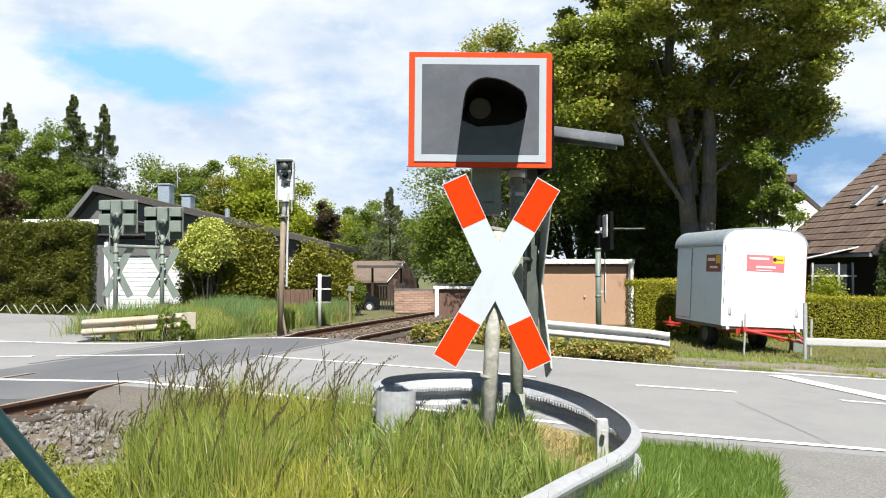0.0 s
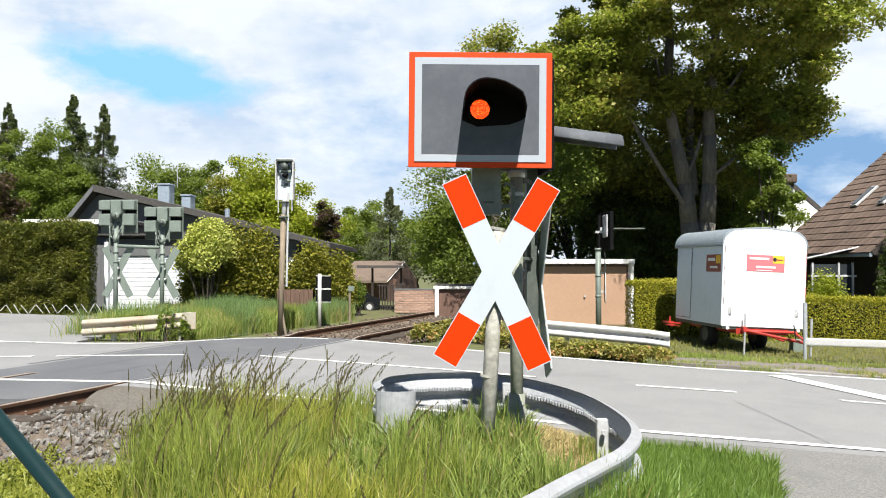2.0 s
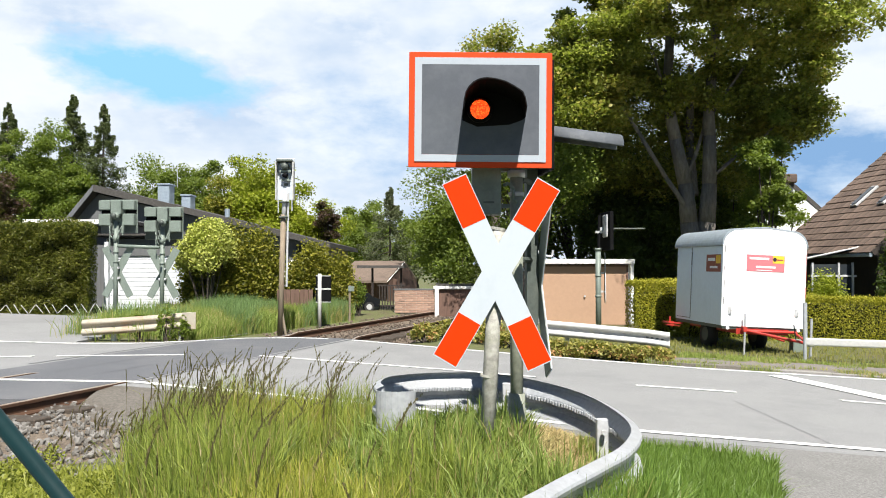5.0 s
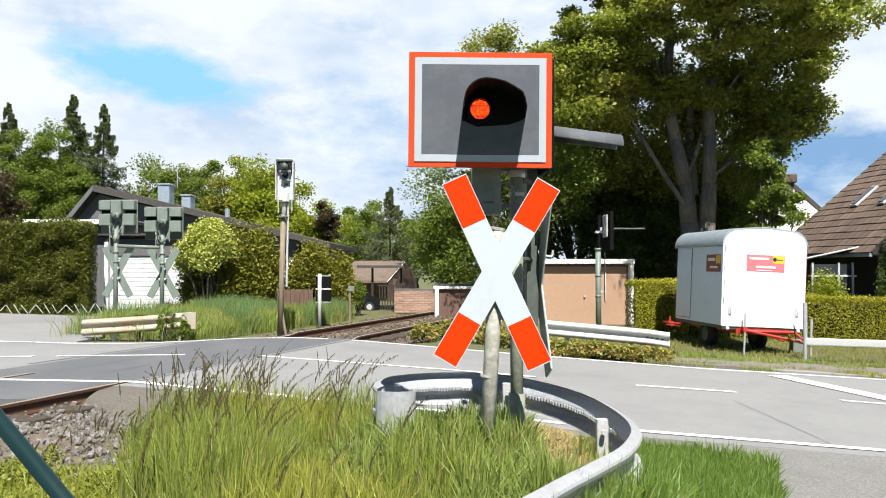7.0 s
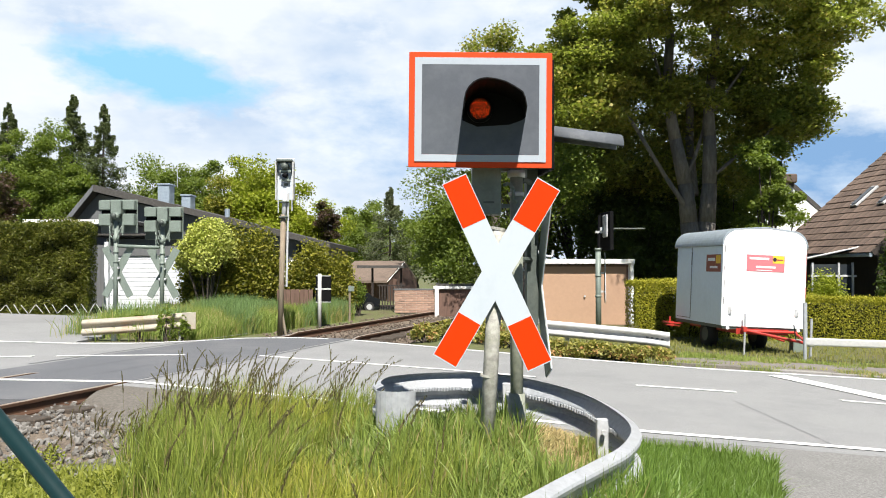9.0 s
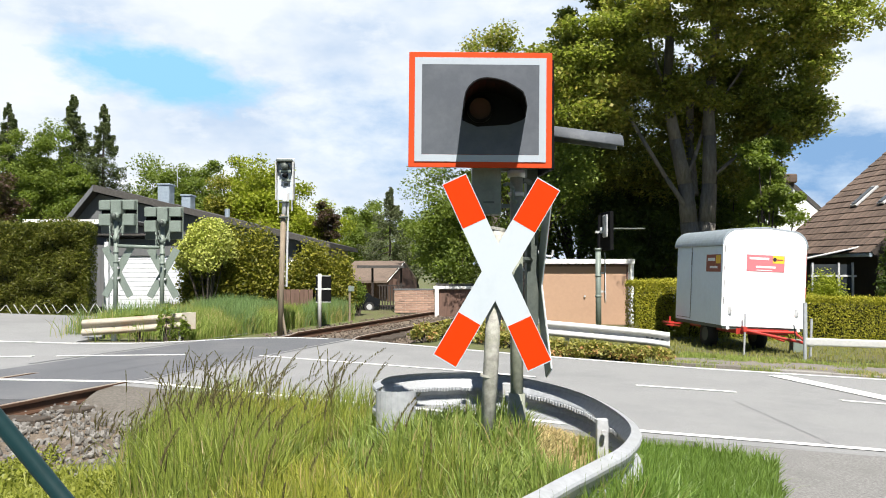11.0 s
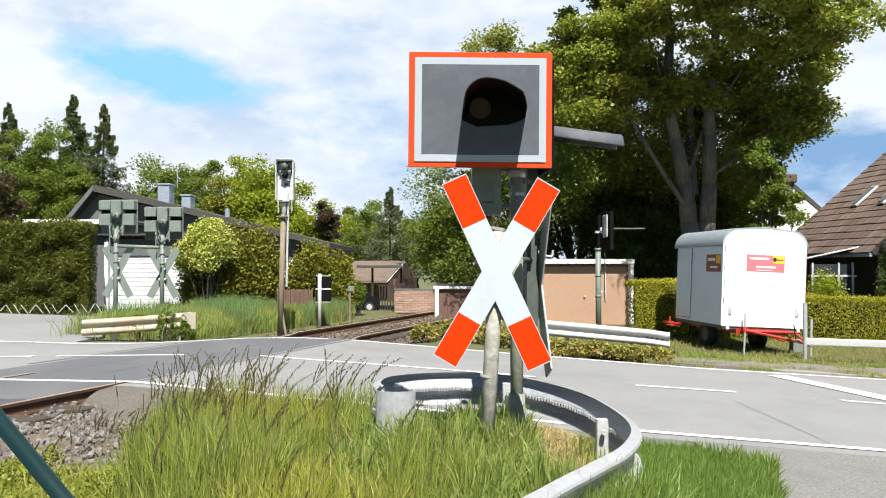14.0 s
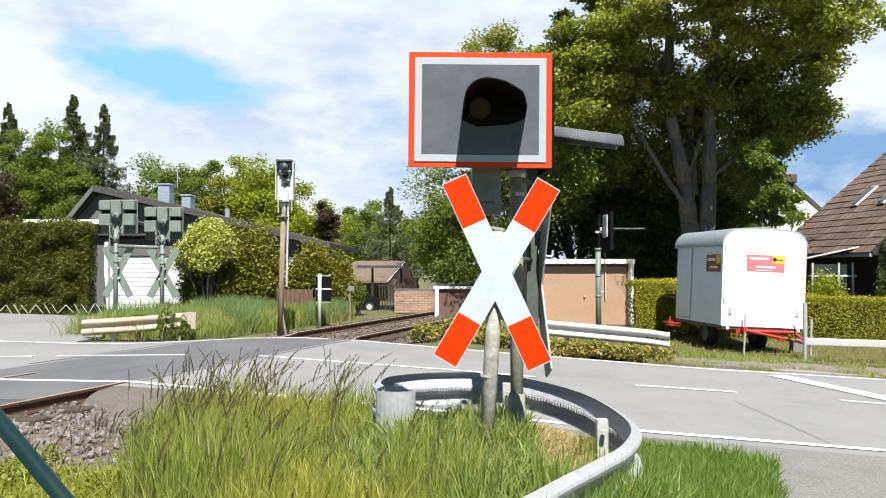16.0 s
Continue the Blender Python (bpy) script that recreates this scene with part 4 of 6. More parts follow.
def build_train_signal():
    x, y = -3.64, 17.8
    z = terrain(x, y)
    t = thing("train_signal", pose(x, y, z + 0.06), "wooden pole carrying a white-framed signal lamp box", "railway signal")
    part("pole", tubes(((-0.02, 0, -0.1), (0.045, 0, 2.72), 0.062), n=14), FAWN_POST, t, "fawn weathered pole", True)
    part("upper_pole", tubes(((0.05, 0.0, 2.6), (0.085, 0.0, 3.2), 0.055), n=10), GALV_DULL, t, "", True)
    part("wire_duct", tubes(((0.13, -0.03, 1.1), (0.16, -0.03, 3.2), 0.024), n=8), GALV_DULL, t)
    part("foot_stay", tubes(((0.12, 0, -0.05), (0.03, 0, 0.5), 0.03), n=8), FAWN_POST, t)
    part("backboard", box(bmesh.new(), 0.09, 0.02, 3.52, 0.40, 0.04, 0.95, 0.01), SIGN_WHITE, t, "white backboard")
    for sx in (-1, 1):
        part("side_flange", box(bmesh.new(), 0.09 + sx * 0.19, -0.06, 3.47, 0.03, 0.18, 0.86, 0.006), WHITE_STEEL, t)
    part("top_hood", box(bmesh.new(), 0.09, -0.10, 3.92, 0.36, 0.24, 0.05, 0.01), GREEN_DARK, t)
    part("lamp", tubes(((0.10, -0.04, 3.80), (0.10, -0.22, 3.79), 0.078), n=16), GREEN_DARK, t, "dark grey lamp", True)
    part("lower_lamp", tubes(((0.10, -0.04, 3.60), (0.10, -0.16, 3.59), 0.055), n=14), HOOD_BLACK, t, "", True)
    bits("lamp_bracket", boxes, ((0.10, -0.06, 3.69, 0.26, 0.1, 0.05), (0.10, -0.05, 3.50, 0.2, 0.08, 0.05)), GREEN_GREY, t)
    part("number_bar", box(bmesh.new(), 0.10, -0.012, 3.4, 0.1, 0.01, 0.06), GREEN_DARK, t)
    part("side_rods", tubes(((-0.07, -0.02, 2.75), (-0.07, -0.02, 3.06), 0.014), ((0.24, -0.02, 2.8), (0.24, -0.02, 3.06), 0.02), n=6), GALV_DULL, t)
    bits("clamp", boxes, ((0.06, -0.05, 2.66, 0.20, 0.14, 0.035, 0.01), (0.07, -0.05, 3.0, 0.22, 0.14, 0.035, 0.01)), GREEN_DARK, t)


def build_track_posts():
    x, y = -3.21, 20.6
    t = thing("track_marker", pose(x, y, terrain(x, y)), "white post with two dark square plates", "track sign")
    part("post", tubes(((0, 0, -0.1), (0, 0, 1.42), 0.05), n=12), WHITE_STEEL, t, "white post", True)
    for zc in (1.2, 0.85):
        p = part("plate", box(bmesh.new(), 0.09, 0.06, zc, 0.40, 0.02, 0.32, 0.004), HOOD_BLACK, t, "dark square plate")
        bits("plate_edge", boxes, ((0.09, 0.045, zc + 0.165, 0.40, 0.02, 0.02), (0.09, 0.045, zc - 0.165, 0.40, 0.02, 0.02)), WHITE_STEEL, p)
    x, y = -2.7, 22.9
    t = thing("marker_post", pose(x, y, terrain(x, y)), "short weathered grey marker post with a small plate", "track sign")
    part("post", tubes(((0, 0, -0.1), (0, 0, 1.05), 0.032), n=10), FAWN_POST, t)
    part("plate", box(bmesh.new(), 0.05, -0.045, 0.95, 0.17, 0.02, 0.15, 0.004), GREEN_GREY, t)


# ---- crash barriers ----
W_FRONT = [(0.0, 0.0), (0.028, 0.012), (0.075, 0.045), (0.08, 0.062), (0.075, 0.085), (0.01, 0.135), (0.004, 0.155), (0.01, 0.175), (0.075, 0.225), (0.08, 0.248), (0.075, 0.265), (0.028, 0.298), (0.0, 0.31)]
W_PROFILE = W_FRONT + [(a - 0.006, u) for a, u in reversed(W_FRONT)]

W_RING = W_FRONT[:8] + [(0.070, 0.248), (0.076, 0.270), (0.070, 0.285), (0.034, 0.302), (0.012, 0.31)]
RING_PROFILE = [(-a, u) for a, u in reversed(W_RING)] + [(0.006 - a, u) for a, u in W_RING]


def smooth_path(pts, per=8):
    pts = [Vector(p) for p in pts]
    out = []
    for i in range(len(pts) - 1):
        a, b, c, d = pts[max(i - 1, 0)], pts[i], pts[i + 1], pts[min(i + 2, len(pts) - 1)]
        for k in range(per):
            t = k / per
            out.append(0.5 * ((2 * b) + (c - a) * t + (2 * a - 5 * b + 4 * c - d) * t * t + (3 * b - a - 3 * c + d) * t ** 3))
    return out + [pts[-1]]


def barrier(name, path, material, posts, label, low=0.34, face=1, rise=(0, 0), shape=W_PROFILE):
    """A corrugated rail along a path in plan, on posts; face 1 or -1: the side its ridges stand out."""
    x0, y0 = path[0][0], path[0][1]
    t = thing(name, pose(x0, y0, G(x0, y0)), label, "crash barrier")
    loc = [(p[0] - x0, p[1] - y0, G(p[0], p[1]) - G(x0, y0) + low + rise[0] + (rise[1] - rise[0]) * i / (len(path) - 1)) for i, p in enumerate(path)]
    prof = [(a * face, u) for a, u in shape]
    sweep("beam", loc, prof, material, t, "corrugated steel beam")
    for px, py in posts:
        zt = G(px, py) - G(x0, y0)
        p = part("post", boxes((px - x0, py - y0, zt + (low + 0.24) / 2 - 0.1, 0.085, 0.06, low + 0.44, 0.006)), GALV_DULL, t, "galvanised steel post")
        part("bolt", tubes(((px - x0, py - y0 - 0.06, zt + low + 0.155), (px - x0, py - y0 - 0.1, zt + low + 0.155), 0.018), n=8), GALV_DULL, p)
    return t, loc


def build_barriers():
    ring = smooth_path([(-0.50, 6.80), (-0.545, 7.05), (-0.44, 7.38), (-0.06, 7.66), (0.42, 7.72), (0.85, 7.33), (1.15, 6.7), (1.265, 5.95), (1.245, 5.3), (1.06, 4.74), (0.80, 4.30), (0.575, 3.95), (0.40, 3.66), (0.2, 3.35)], 8)
    t, loc = barrier("curved_crash_barrier", [(p.x, p.y) if len(p) == 2 else (p[0], p[1]) for p in ring], GALV, [(0.60, 7.44), (1.17, 5.85), (-0.40, 7.05)], "galvanised corrugated barrier curving round the sign posts", 0.345, 1, (-0.035, 0.0), RING_PROFILE)
    barrier("crash_barrier", [(-6.92, 15.2), (-6.2, 15.35), (-5.6, 15.5), (-4.98, 15.7)], CREAM_STEEL, [(-6.4, 15.42), (-5.2, 15.72)], "short dirty cream corrugated barrier by the weeds", 0.14, 1, (-0.1, 0.08))
    far, _ = barrier("crash_barrier", [(2.0, 16.05), (3.0, 15.75), (4.0, 15.42), (4.38, 15.3)], WHITE_STEEL, [(2.5, 16.0), (3.7, 15.65)], "short white corrugated barrier above ground cover", 0.235, 1, (0.05, -0.06))
    def on_beam(bx, up, w, h, out):
        by = 15.42 - 0.316 * (bx - 4.0)
        rise = -0.023 - 0.037 * (bx - 4.0) / 0.38
        return (bx - 2.0, by - out - 16.05, G(bx, by) - G(2.0, 16.05) + 0.235 + rise + up, w, 0.006, h)
    bits("slot", boxes, [on_beam(bx, 0.155, 0.055, 0.022, 0.012) for bx in (3.97, 4.06, 4.15, 4.24)], BLACK, far, "dark bolt slot")
    bits("bolt", boxes, [on_beam(bx, up, 0.022, 0.022, 0.084) for bx in (3.98, 4.2) for up in (0.062, 0.248)], GALV_DULL, far)
    x, y = -5.02, 15.66
    e = thing("barrier_end_plate", pose(x, y, G(x, y) + 0.21, 0, 0, 16), "rusty cream end plate of the short barrier", "crash barrier")
    part("plate", box(bmesh.new(), 0, -0.07, 0.155, 0.26, 0.02, 0.33, 0.006), CREAM_STEEL, e)
    # wrinkles along the inner ridge of the bent beam
    bm = bmesh.new()
    for i in range(10, 58):
        p, q = Vector(loc[i]), Vector(loc[i + 1])
        for f in (0.25, 0.75):
            m = p.lerp(q, f)
            d = (q - p).normalized()
            box(bm, m.x + d.y * 0.006, m.y - d.x * 0.006, m.z + 0.150 + 0.004 * math.sin(i * 1.7), 0.020, 0.016, 0.038, 0.005, pose(0, 0, 0, 0, 0, math.degrees(math.atan2(d.y, d.x))))
    tagged(part("wrinkled_ridge", bm, GALV, t, "wrinkled ridge of the bent beam"), kind="stuff")
    # smooth end cap on the ring
    cap = [(0.165 * math.cos(a), 0.10 * math.sin(a), 0.0) for a in np.linspace(math.pi * 1.05, math.pi * 1.95, 10)]
    x, y = -0.40, 6.73
    e = thing("guard_rail_terminal", pose(x, y, G(x, y) + 0.2), "bent galvanised end plate of the curved barrier", "crash barrier")
    sweep("plate", cap, [(0, 0), (0.006, 0), (0.006, 0.40), (0, 0.40)], GALV, e)
    # low rail on two posts beside the trailer
    x, y = 7.28, 15.95
    t = thing("tubular_rail", pose(x, y, G(x, y)), "low white rail on tall galvanised posts", "railing")
    part("rail", box(bmesh.new(), 2.2, 0, 0.27, 4.4, 0.08, 0.16, 0.03, pose(0, 0, 0, 0, 1.9, 0), 2), WHITE_STEEL, t, "white rail")
    part("tall_post", tubes(((0, 0, -0.1), (0, 0, 1.12), 0.035), n=12), GALV, t)
    part("tall_post", tubes(((0.09, 0.15, 0.3), (0.09, 0.15, 1.12), 0.03), n=12), GALV, t)
    part("post", tubes(((3.0, 0.02, -0.25), (3.0, 0.02, 0.25), 0.03), n=10), GALV, t)


def build_fence_brace():
    t = thing("fence_brace", pose(0.575, 1.2, G(0.575, 1.2)), "dark petrol-green painted steel tube leaning by the camera", "fence")
    a, b = Vector((0, 0, 0)), Vector((-1.35, 0, 1.604))
    part("tube", tubes((a, b, 0.0126), n=20), BLUE_TUBE, t, "", True)
    part("footing", box(bmesh.new(), 0.0, 0, -0.03, 0.12, 0.12, 0.1, 0.01), KERB, t)


# ---- trailer ----
def build_trailer():
    W, L, H, R = 1.88, 2.55, 1.74, 0.36
    base = Vector((5.97, 17.0, 0.44))
    ang = math.degrees(math.atan2(0.22, 2.12))
    t = thing("site_trailer", pose(base.x, base.y, base.z, 0, 2.6, ang), "white box trailer with arched grey roof on the verge", "trailer")

    def arch(x0, x1, z0, top, n=10, inset=0.0):
        pts = [(x0, z0), (x1, z0)]
        pts.append((x1, H - 0.02))
        for i in range(n + 1):
            a = math.pi / 2 * i / n
            pts.append((x1 - R + R * math.cos(a), H + (top - H) * math.sin(a) * 0.86))
        pts.append(((x0 + x1) / 2, top))
        for i in range(n + 1):
            a = math.pi / 2 * (1 - i / n)
            pts.append((x0 + R - R * math.cos(a), H + (top - H) * math.sin(a) * 0.86))
        pts.append((x0, H - 0.02))
        return pts
    part("body", extrude(bmesh.new(), arch(0.02, W - 0.02, 0.0, 2.12), 0.03, L - 0.02), TRAILER_SIDE, t, "pale side panels with blue sky light in the colour")
    front = part("front_panel", extrude(bmesh.new(), arch(0.0, W, -0.01, 2.125), 0.0, 0.028), TRAILER_WHITE, t, "plain white front wall")
    # roof skin over the arch
    o = arch(-0.035, W + 0.035, 0, 2.165)[3:-1]
    inner = [(W / 2 + (x - W / 2) * 0.985, z - 0.03) for x, z in o]
    part("roof", extrude(bmesh.new(), o + inner[::-1], 0.0, L + 0.05), TRAILER_ROOF, t, "arched grey sheet roof", False)
    bits("eave_trim", boxes, ((-0.02, L / 2 + 0.02, H + 0.0, 0.03, L, 0.035), (W + 0.02, L / 2 + 0.02, H, 0.03, L, 0.035)), TRAILER_ROOF, t)
    part("corner_trim", boxes((0.0, 0.0, H / 2, 0.04, 0.03, H, 0.006)), TRAILER_WHITE, t)
    for i in range(5):
        part("hinge_mark", box(bmesh.new(), 0.028, -0.003, 0.16 + i * 0.37, 0.016, 0.006, 0.16), BLACK, front)
    for i in range(4):
        part("marker_tape", box(bmesh.new(), W + 0.001, 0.02, 0.42 + i * 0.36, 0.012, 0.05, 0.22), RED_STEEL, t, "red and white marking tape")
    # door on the side
    door = part("side_door", box(bmesh.new(), 0.017, 2.05, 0.87, 0.012, 0.75, 1.66, 0.004), TRAILER_SIDE, t, "narrow side door")
    bits("door_gap", boxes, ((0.011, 1.66, 0.87, 0.006, 0.012, 1.66), (0.011, 2.05, 0.06, 0.006, 0.76, 0.012)), GREEN_DARK, t)
    part("door_edge", boxes((0.008, 1.655, 1.45, 0.012, 0.02, 0.3)), GREEN_DARK, door)
    part("sill", boxes((W / 2, L / 2, -0.035, W - 0.06, L - 0.06, 0.07)), GREEN_DARK, t)
    # stickers; their lettering is drawn as bars
    s = part("sticker", box(bmesh.new(), 0.95, -0.004, 1.37, 0.86, 0.008, 0.36, 0.003), RED_TAG, front, "pale red sticker")
    part("sticker_logo", box(bmesh.new(), 1.235, -0.010, 1.46, 0.26, 0.006, 0.16, 0.002), YELLOW_TAG, front, "yellow logo field")
    part("logo_dot", tubes(((1.15, -0.012, 1.46), (1.15, -0.017, 1.46), 0.045), n=14), BLACK, front)
    part("logo_bar", box(bmesh.new(), 1.27, -0.014, 1.455, 0.14, 0.004, 0.03), DARK_TAG, front)
    part("lettering_bar", box(bmesh.new(), 0.80, -0.010, 1.47, 0.44, 0.004, 0.045), TEXT_WHITE, front)
    part("lettering_bar", box(bmesh.new(), 0.95, -0.010, 1.29, 0.44, 0.004, 0.04), TEXT_WHITE, front)
    part("lettering_bar", box(bmesh.new(), 0.92, -0.010, 1.22, 0.36, 0.004, 0.012), TEXT_WHITE, front)
    part("side_sticker", box(bmesh.new(), 0.016, 0.52, 1.34, 0.008, 0.72, 0.38, 0.003), DARK_TAG, t, "dark red sticker")
    part("side_logo", box(bmesh.new(), 0.010, 0.28, 1.42, 0.006, 0.22, 0.18, 0.002), YELLOW_TAG, t)
    bits("side_lettering_bar", boxes, ((0.010, 0.62, 1.42, 0.004, 0.36, 0.07), (0.010, 0.50, 1.25, 0.004, 0.38, 0.05)), TEXT_WHITE, t)
    for x in (0.17, 1.74):
        part("front_bracket", boxes((min(x, W - 0.2), -0.012, 0.33, 0.07, 0.02, 0.16, 0.004), (min(x, W - 0.2) + 0.02, -0.03, 0.30, 0.03, 0.03, 0.08)), GALV_DULL, front)
    for x in (0.14, W - 0.14):
        part("reflector", tubes(((x, 0.02, -0.05), (x, -0.015, -0.05), 0.035), n=12), TEXT_WHITE, t)
    # chassis, drawbar, props, wheels
    bits("chassis", boxes, ((0.45, L / 2, -0.11, 0.09, L, 0.12), (W - 0.45, L / 2, -0.11, 0.09, L, 0.12), (W / 2, 0.06, -0.11, W - 0.7, 0.08, 0.12)), RED_STEEL, t, "red steel chassis")
    part("drawbar", tubes(((0.55, 0.0, -0.09), (1.45, -0.9, -0.26), 0.03), n=10), RED_STEEL, t, "red drawbar")
    part("drawbar", tubes(((1.65, 0.0, -0.10), (1.46, -0.9, -0.26), 0.03), n=10), RED_STEEL, t, "red drawbar")
    part("cross_bar", tubes(((0.5, -0.02, -0.10), (1.7, -0.02, -0.10), 0.03), n=10), RED_STEEL, t, "red cross bar")
    part("brace", tubes(((0.9, 0, -0.13), (1.15, -0.5, -0.26), 0.02), n=8), RED_STEEL, t)
    part("coupling", boxes((1.46, -0.97, -0.27, 0.09, 0.18, 0.09, 0.02)), GALV_DULL, t)
    part("hand_lever", tubes(((1.35, -0.6, -0.2), (1.28, -0.62, 0.1), 0.012), n=8), BLACK, t)
    part("jockey_leg", tubes(((1.62, -0.7, -0.62), (1.62, -0.7, 0.25), 0.025), n=10), GALV, t)
    part("front_prop", tubes(((0.47, -0.12, -0.62), (0.47, -0.12, 0.28), 0.022), n=10), GALV, t, "galvanised prop")
    part("prop_clamp", box(bmesh.new(), 0.47, -0.1, -0.06, 0.09, 0.1, 0.12, 0.01), RED_STEEL, t)
    bits("rear_step", boxes, ((-0.16, 2.08, -0.10, 0.34, 0.03, 0.035), (-0.16, 2.48, -0.10, 0.34, 0.03, 0.035), (-0.32, 2.28, -0.10, 0.03, 0.42, 0.035), (-0.30, 2.10, -0.02, 0.03, 0.03, 0.14), (-0.16, 2.28, -0.17, 0.24, 0.36, 0.02)), RED_STEEL, t, "red folding step")
    for x in (0.35, W - 0.35):
        w = part("wheel", tubes(((x - 0.09, 1.35, -0.28), (x + 0.09, 1.35, -0.28), 0.30), n=24), BLACK, t, "black tyre", True)
        part("rim", tubes(((x - 0.1, 1.35, -0.28), (x + 0.1, 1.35, -0.28), 0.16), n=18), GREEN_DARK, w, "grey rim")
    part("chock", box(bmesh.new(), 2.0, 0.5, -0.42, 0.24, 0.2, 0.3, 0.02), GREEN_GREY, t)


# ---- buildings ----
def build_tan_garage():
    x0, x1, y = 2.88, 5.83, 24.2
    z = terrain(4.2, y)
    t = thing("garage", pose(x0, y, z, 0, 0, 1.5), "low garage with a tan tilting door and white frame", "garage")
    W, H = x1 - x0, 1.92 - z
    part("wall", boxes((0.06, 2.8, H / 2 - 0.05, 0.12, 5.5, H - 0.1), (W - 0.06, 2.8, H / 2 - 0.05, 0.12, 5.5, H - 0.1), (W / 2, 5.6, H / 2 - 0.05, W, 0.12, H - 0.1)), WHITE_WALL, t)
    part("roof", box(bmesh.new(), W / 2, 2.95, H - 0.03, W - 0.02, 5.6, 0.06, 0.01), ROOF_GREY, t)
    bits("frame", boxes, ((0.04, 0, H / 2, 0.1, 0.14, H), (W - 0.045, 0, H / 2, 0.10, 0.14, H), (W / 2, -0.01, H - 0.06, W + 0.06, 0.2, 0.14)), WHITE_TRIM, t, "white frame")
    d = part("door", box(bmesh.new(), W / 2, 0.14, (H - 0.2) / 2, W - 0.2, 0.05, H - 0.14, 0.006), BROWN_DOOR, t, "plain tan tilting door")
    part("door_edge", boxes((W - 0.15, 0.1, (H - 0.2) / 2, 0.05, 0.03, H - 0.2), (W / 2, 0.09, H - 0.19, W - 0.2, 0.04, 0.06)), BROWN_WOOD, t)
    part("handle", tubes(((W / 2, 0.1, 0.85), (W / 2, 0.06, 0.85), 0.03), n=10), GALV_DULL, d)


def build_far_garage():
    x, y = -1.62, 26.8
    z = terrain(x, y)
    t = thing("brick_garden_wall", pose(x, y, z), "low orange-brown brick wall between garages", "wall")
    part("mortar_bed", box(bmesh.new(), 0.65, 0.06, 0.38, 1.34, 0.20, 0.78), MORTAR, t, "pale mortar")
    bm = box(bmesh.new(), 0, 0, 0, 0.235, 0.03, 0.066, 0.004)
    me = bpy.data.meshes.new("brick")
    bm.to_mesh(me)
    bm.free()
    me.materials.append(BRICK)
    for j in range(10):
        for i in range(6):
            bx = 0.11 + i * 0.245 - (0.12 if j % 2 else 0)
            ob = new("brick", me)
            ob.parent = t
            ob.matrix_basis = pose(max(0.1, bx), -0.05 + random.uniform(-0.003, 0.003), 0.05 + j * 0.077)
    part("coping", box(bmesh.new(), 0.65, 0.05, 0.80, 1.4, 0.26, 0.05, 0.01), GREY_BOARD, t)
    g = thing("garage", pose(-0.27, 26.7, terrain(0, 26.7)), "small garage with brown door and white frame", "garage")
    part("wall", boxes((1.05, 2.6, 0.5, 2.1, 5.0, 1.0)), WHITE_WALL, g)
    bits("frame", boxes, ((0.06, 0, 0.5, 0.13, 0.14, 1.04), (2.1, 0, 0.5, 0.13, 0.14, 1.04), (1.05, 0, 1.0, 2.2, 0.16, 0.09)), WHITE_TRIM, g, "white frame")
    part("door", box(bmesh.new(), 1.05, 0.05, 0.47, 1.96, 0.05, 0.92, 0.004), BROWN_WOOD, g, "brown garage door")
    part("roof", box(bmesh.new(), 1.05, 2.75, 1.02, 2.1, 5.1, 0.04), ROOF_GREY, g)
    # carport with slatted gate, and a parked car
    c = thing("carport", pose(-2.55, 27.5, terrain(-2.7, 27.5)), "dark carport with a slatted gate", "carport")
    for i, px in enumerate((0.1, 1.1)):
        part("post", box(bmesh.new(), px, 0, 0.73, 0.07, 0.07, 1.46), DARK_WOOD, c)
    part("roof", box(bmesh.new(), 0.4, 0.7, 1.5, 1.6, 2.2, 0.09), ROOF_GREY, c)
    for i in range(9):
        part("slat", box(bmesh.new(), 0.35 + i * 0.095, -0.05, 0.45, 0.04, 0.03, 0.86), DARK_WOOD, c)
    bits("gate_rail", boxes, ((0.75, -0.03, 0.85, 0.95, 0.03, 0.05), (0.75, -0.03, 0.15, 0.95, 0.03, 0.05)), DARK_WOOD, c)
    car = thing("parked_car", pose(-3.12, 27.1, terrain(-3.1, 27.1) - 0.06, 0, 0, 10), "dark parked car half hidden by plants", "car")
    outline = [(-0.9, 0.18), (0.95, 0.18), (0.98, 0.42), (0.72, 0.52), (0.40, 0.80), (-0.30, 0.82), (-0.72, 0.52), (-0.95, 0.45)]
    part("body", extrude(bmesh.new(), outline, 0, 0.75), CAR_PAINT, car, "dark glossy body")
    bits("window", boxes, ((0.0, -0.006, 0.66, 0.6, 0.012, 0.18), (0.0, 0.756, 0.66, 0.6, 0.012, 0.18)), GLASS_DARK, car)
    for px in (-0.58, 0.6):
        w = part("wheel", tubes(((px, -0.02, 0.17), (px, 0.14, 0.17), 0.17), n=18), BLACK, car)
        part("rim", tubes(((px, -0.03, 0.17), (px, 0.1, 0.17), 0.1), n=14), GALV_DULL, w)
        part("wheel", tubes(((px, 0.6, 0.17), (px, 0.77, 0.17), 0.17), n=18), BLACK, car)
    part("headlight", box(bmesh.new(), 0.93, 0.1, 0.40, 0.06, 0.16, 0.07, 0.01), TEXT_WHITE, car)
    # brown gabled roof behind
    h = thing("house", pose(-1.72, 34, terrain(-1.7, 34)), "small brown-roofed house half hidden by trees", "house")
    e, r = 0.95, 1.75
    part("wall", extrude(bmesh.new(), [(-2.6, 0), (-0.25, 0), (-0.25, e), (-2.6, e)], 0.1, 2.6), BROWN_WOOD, h)
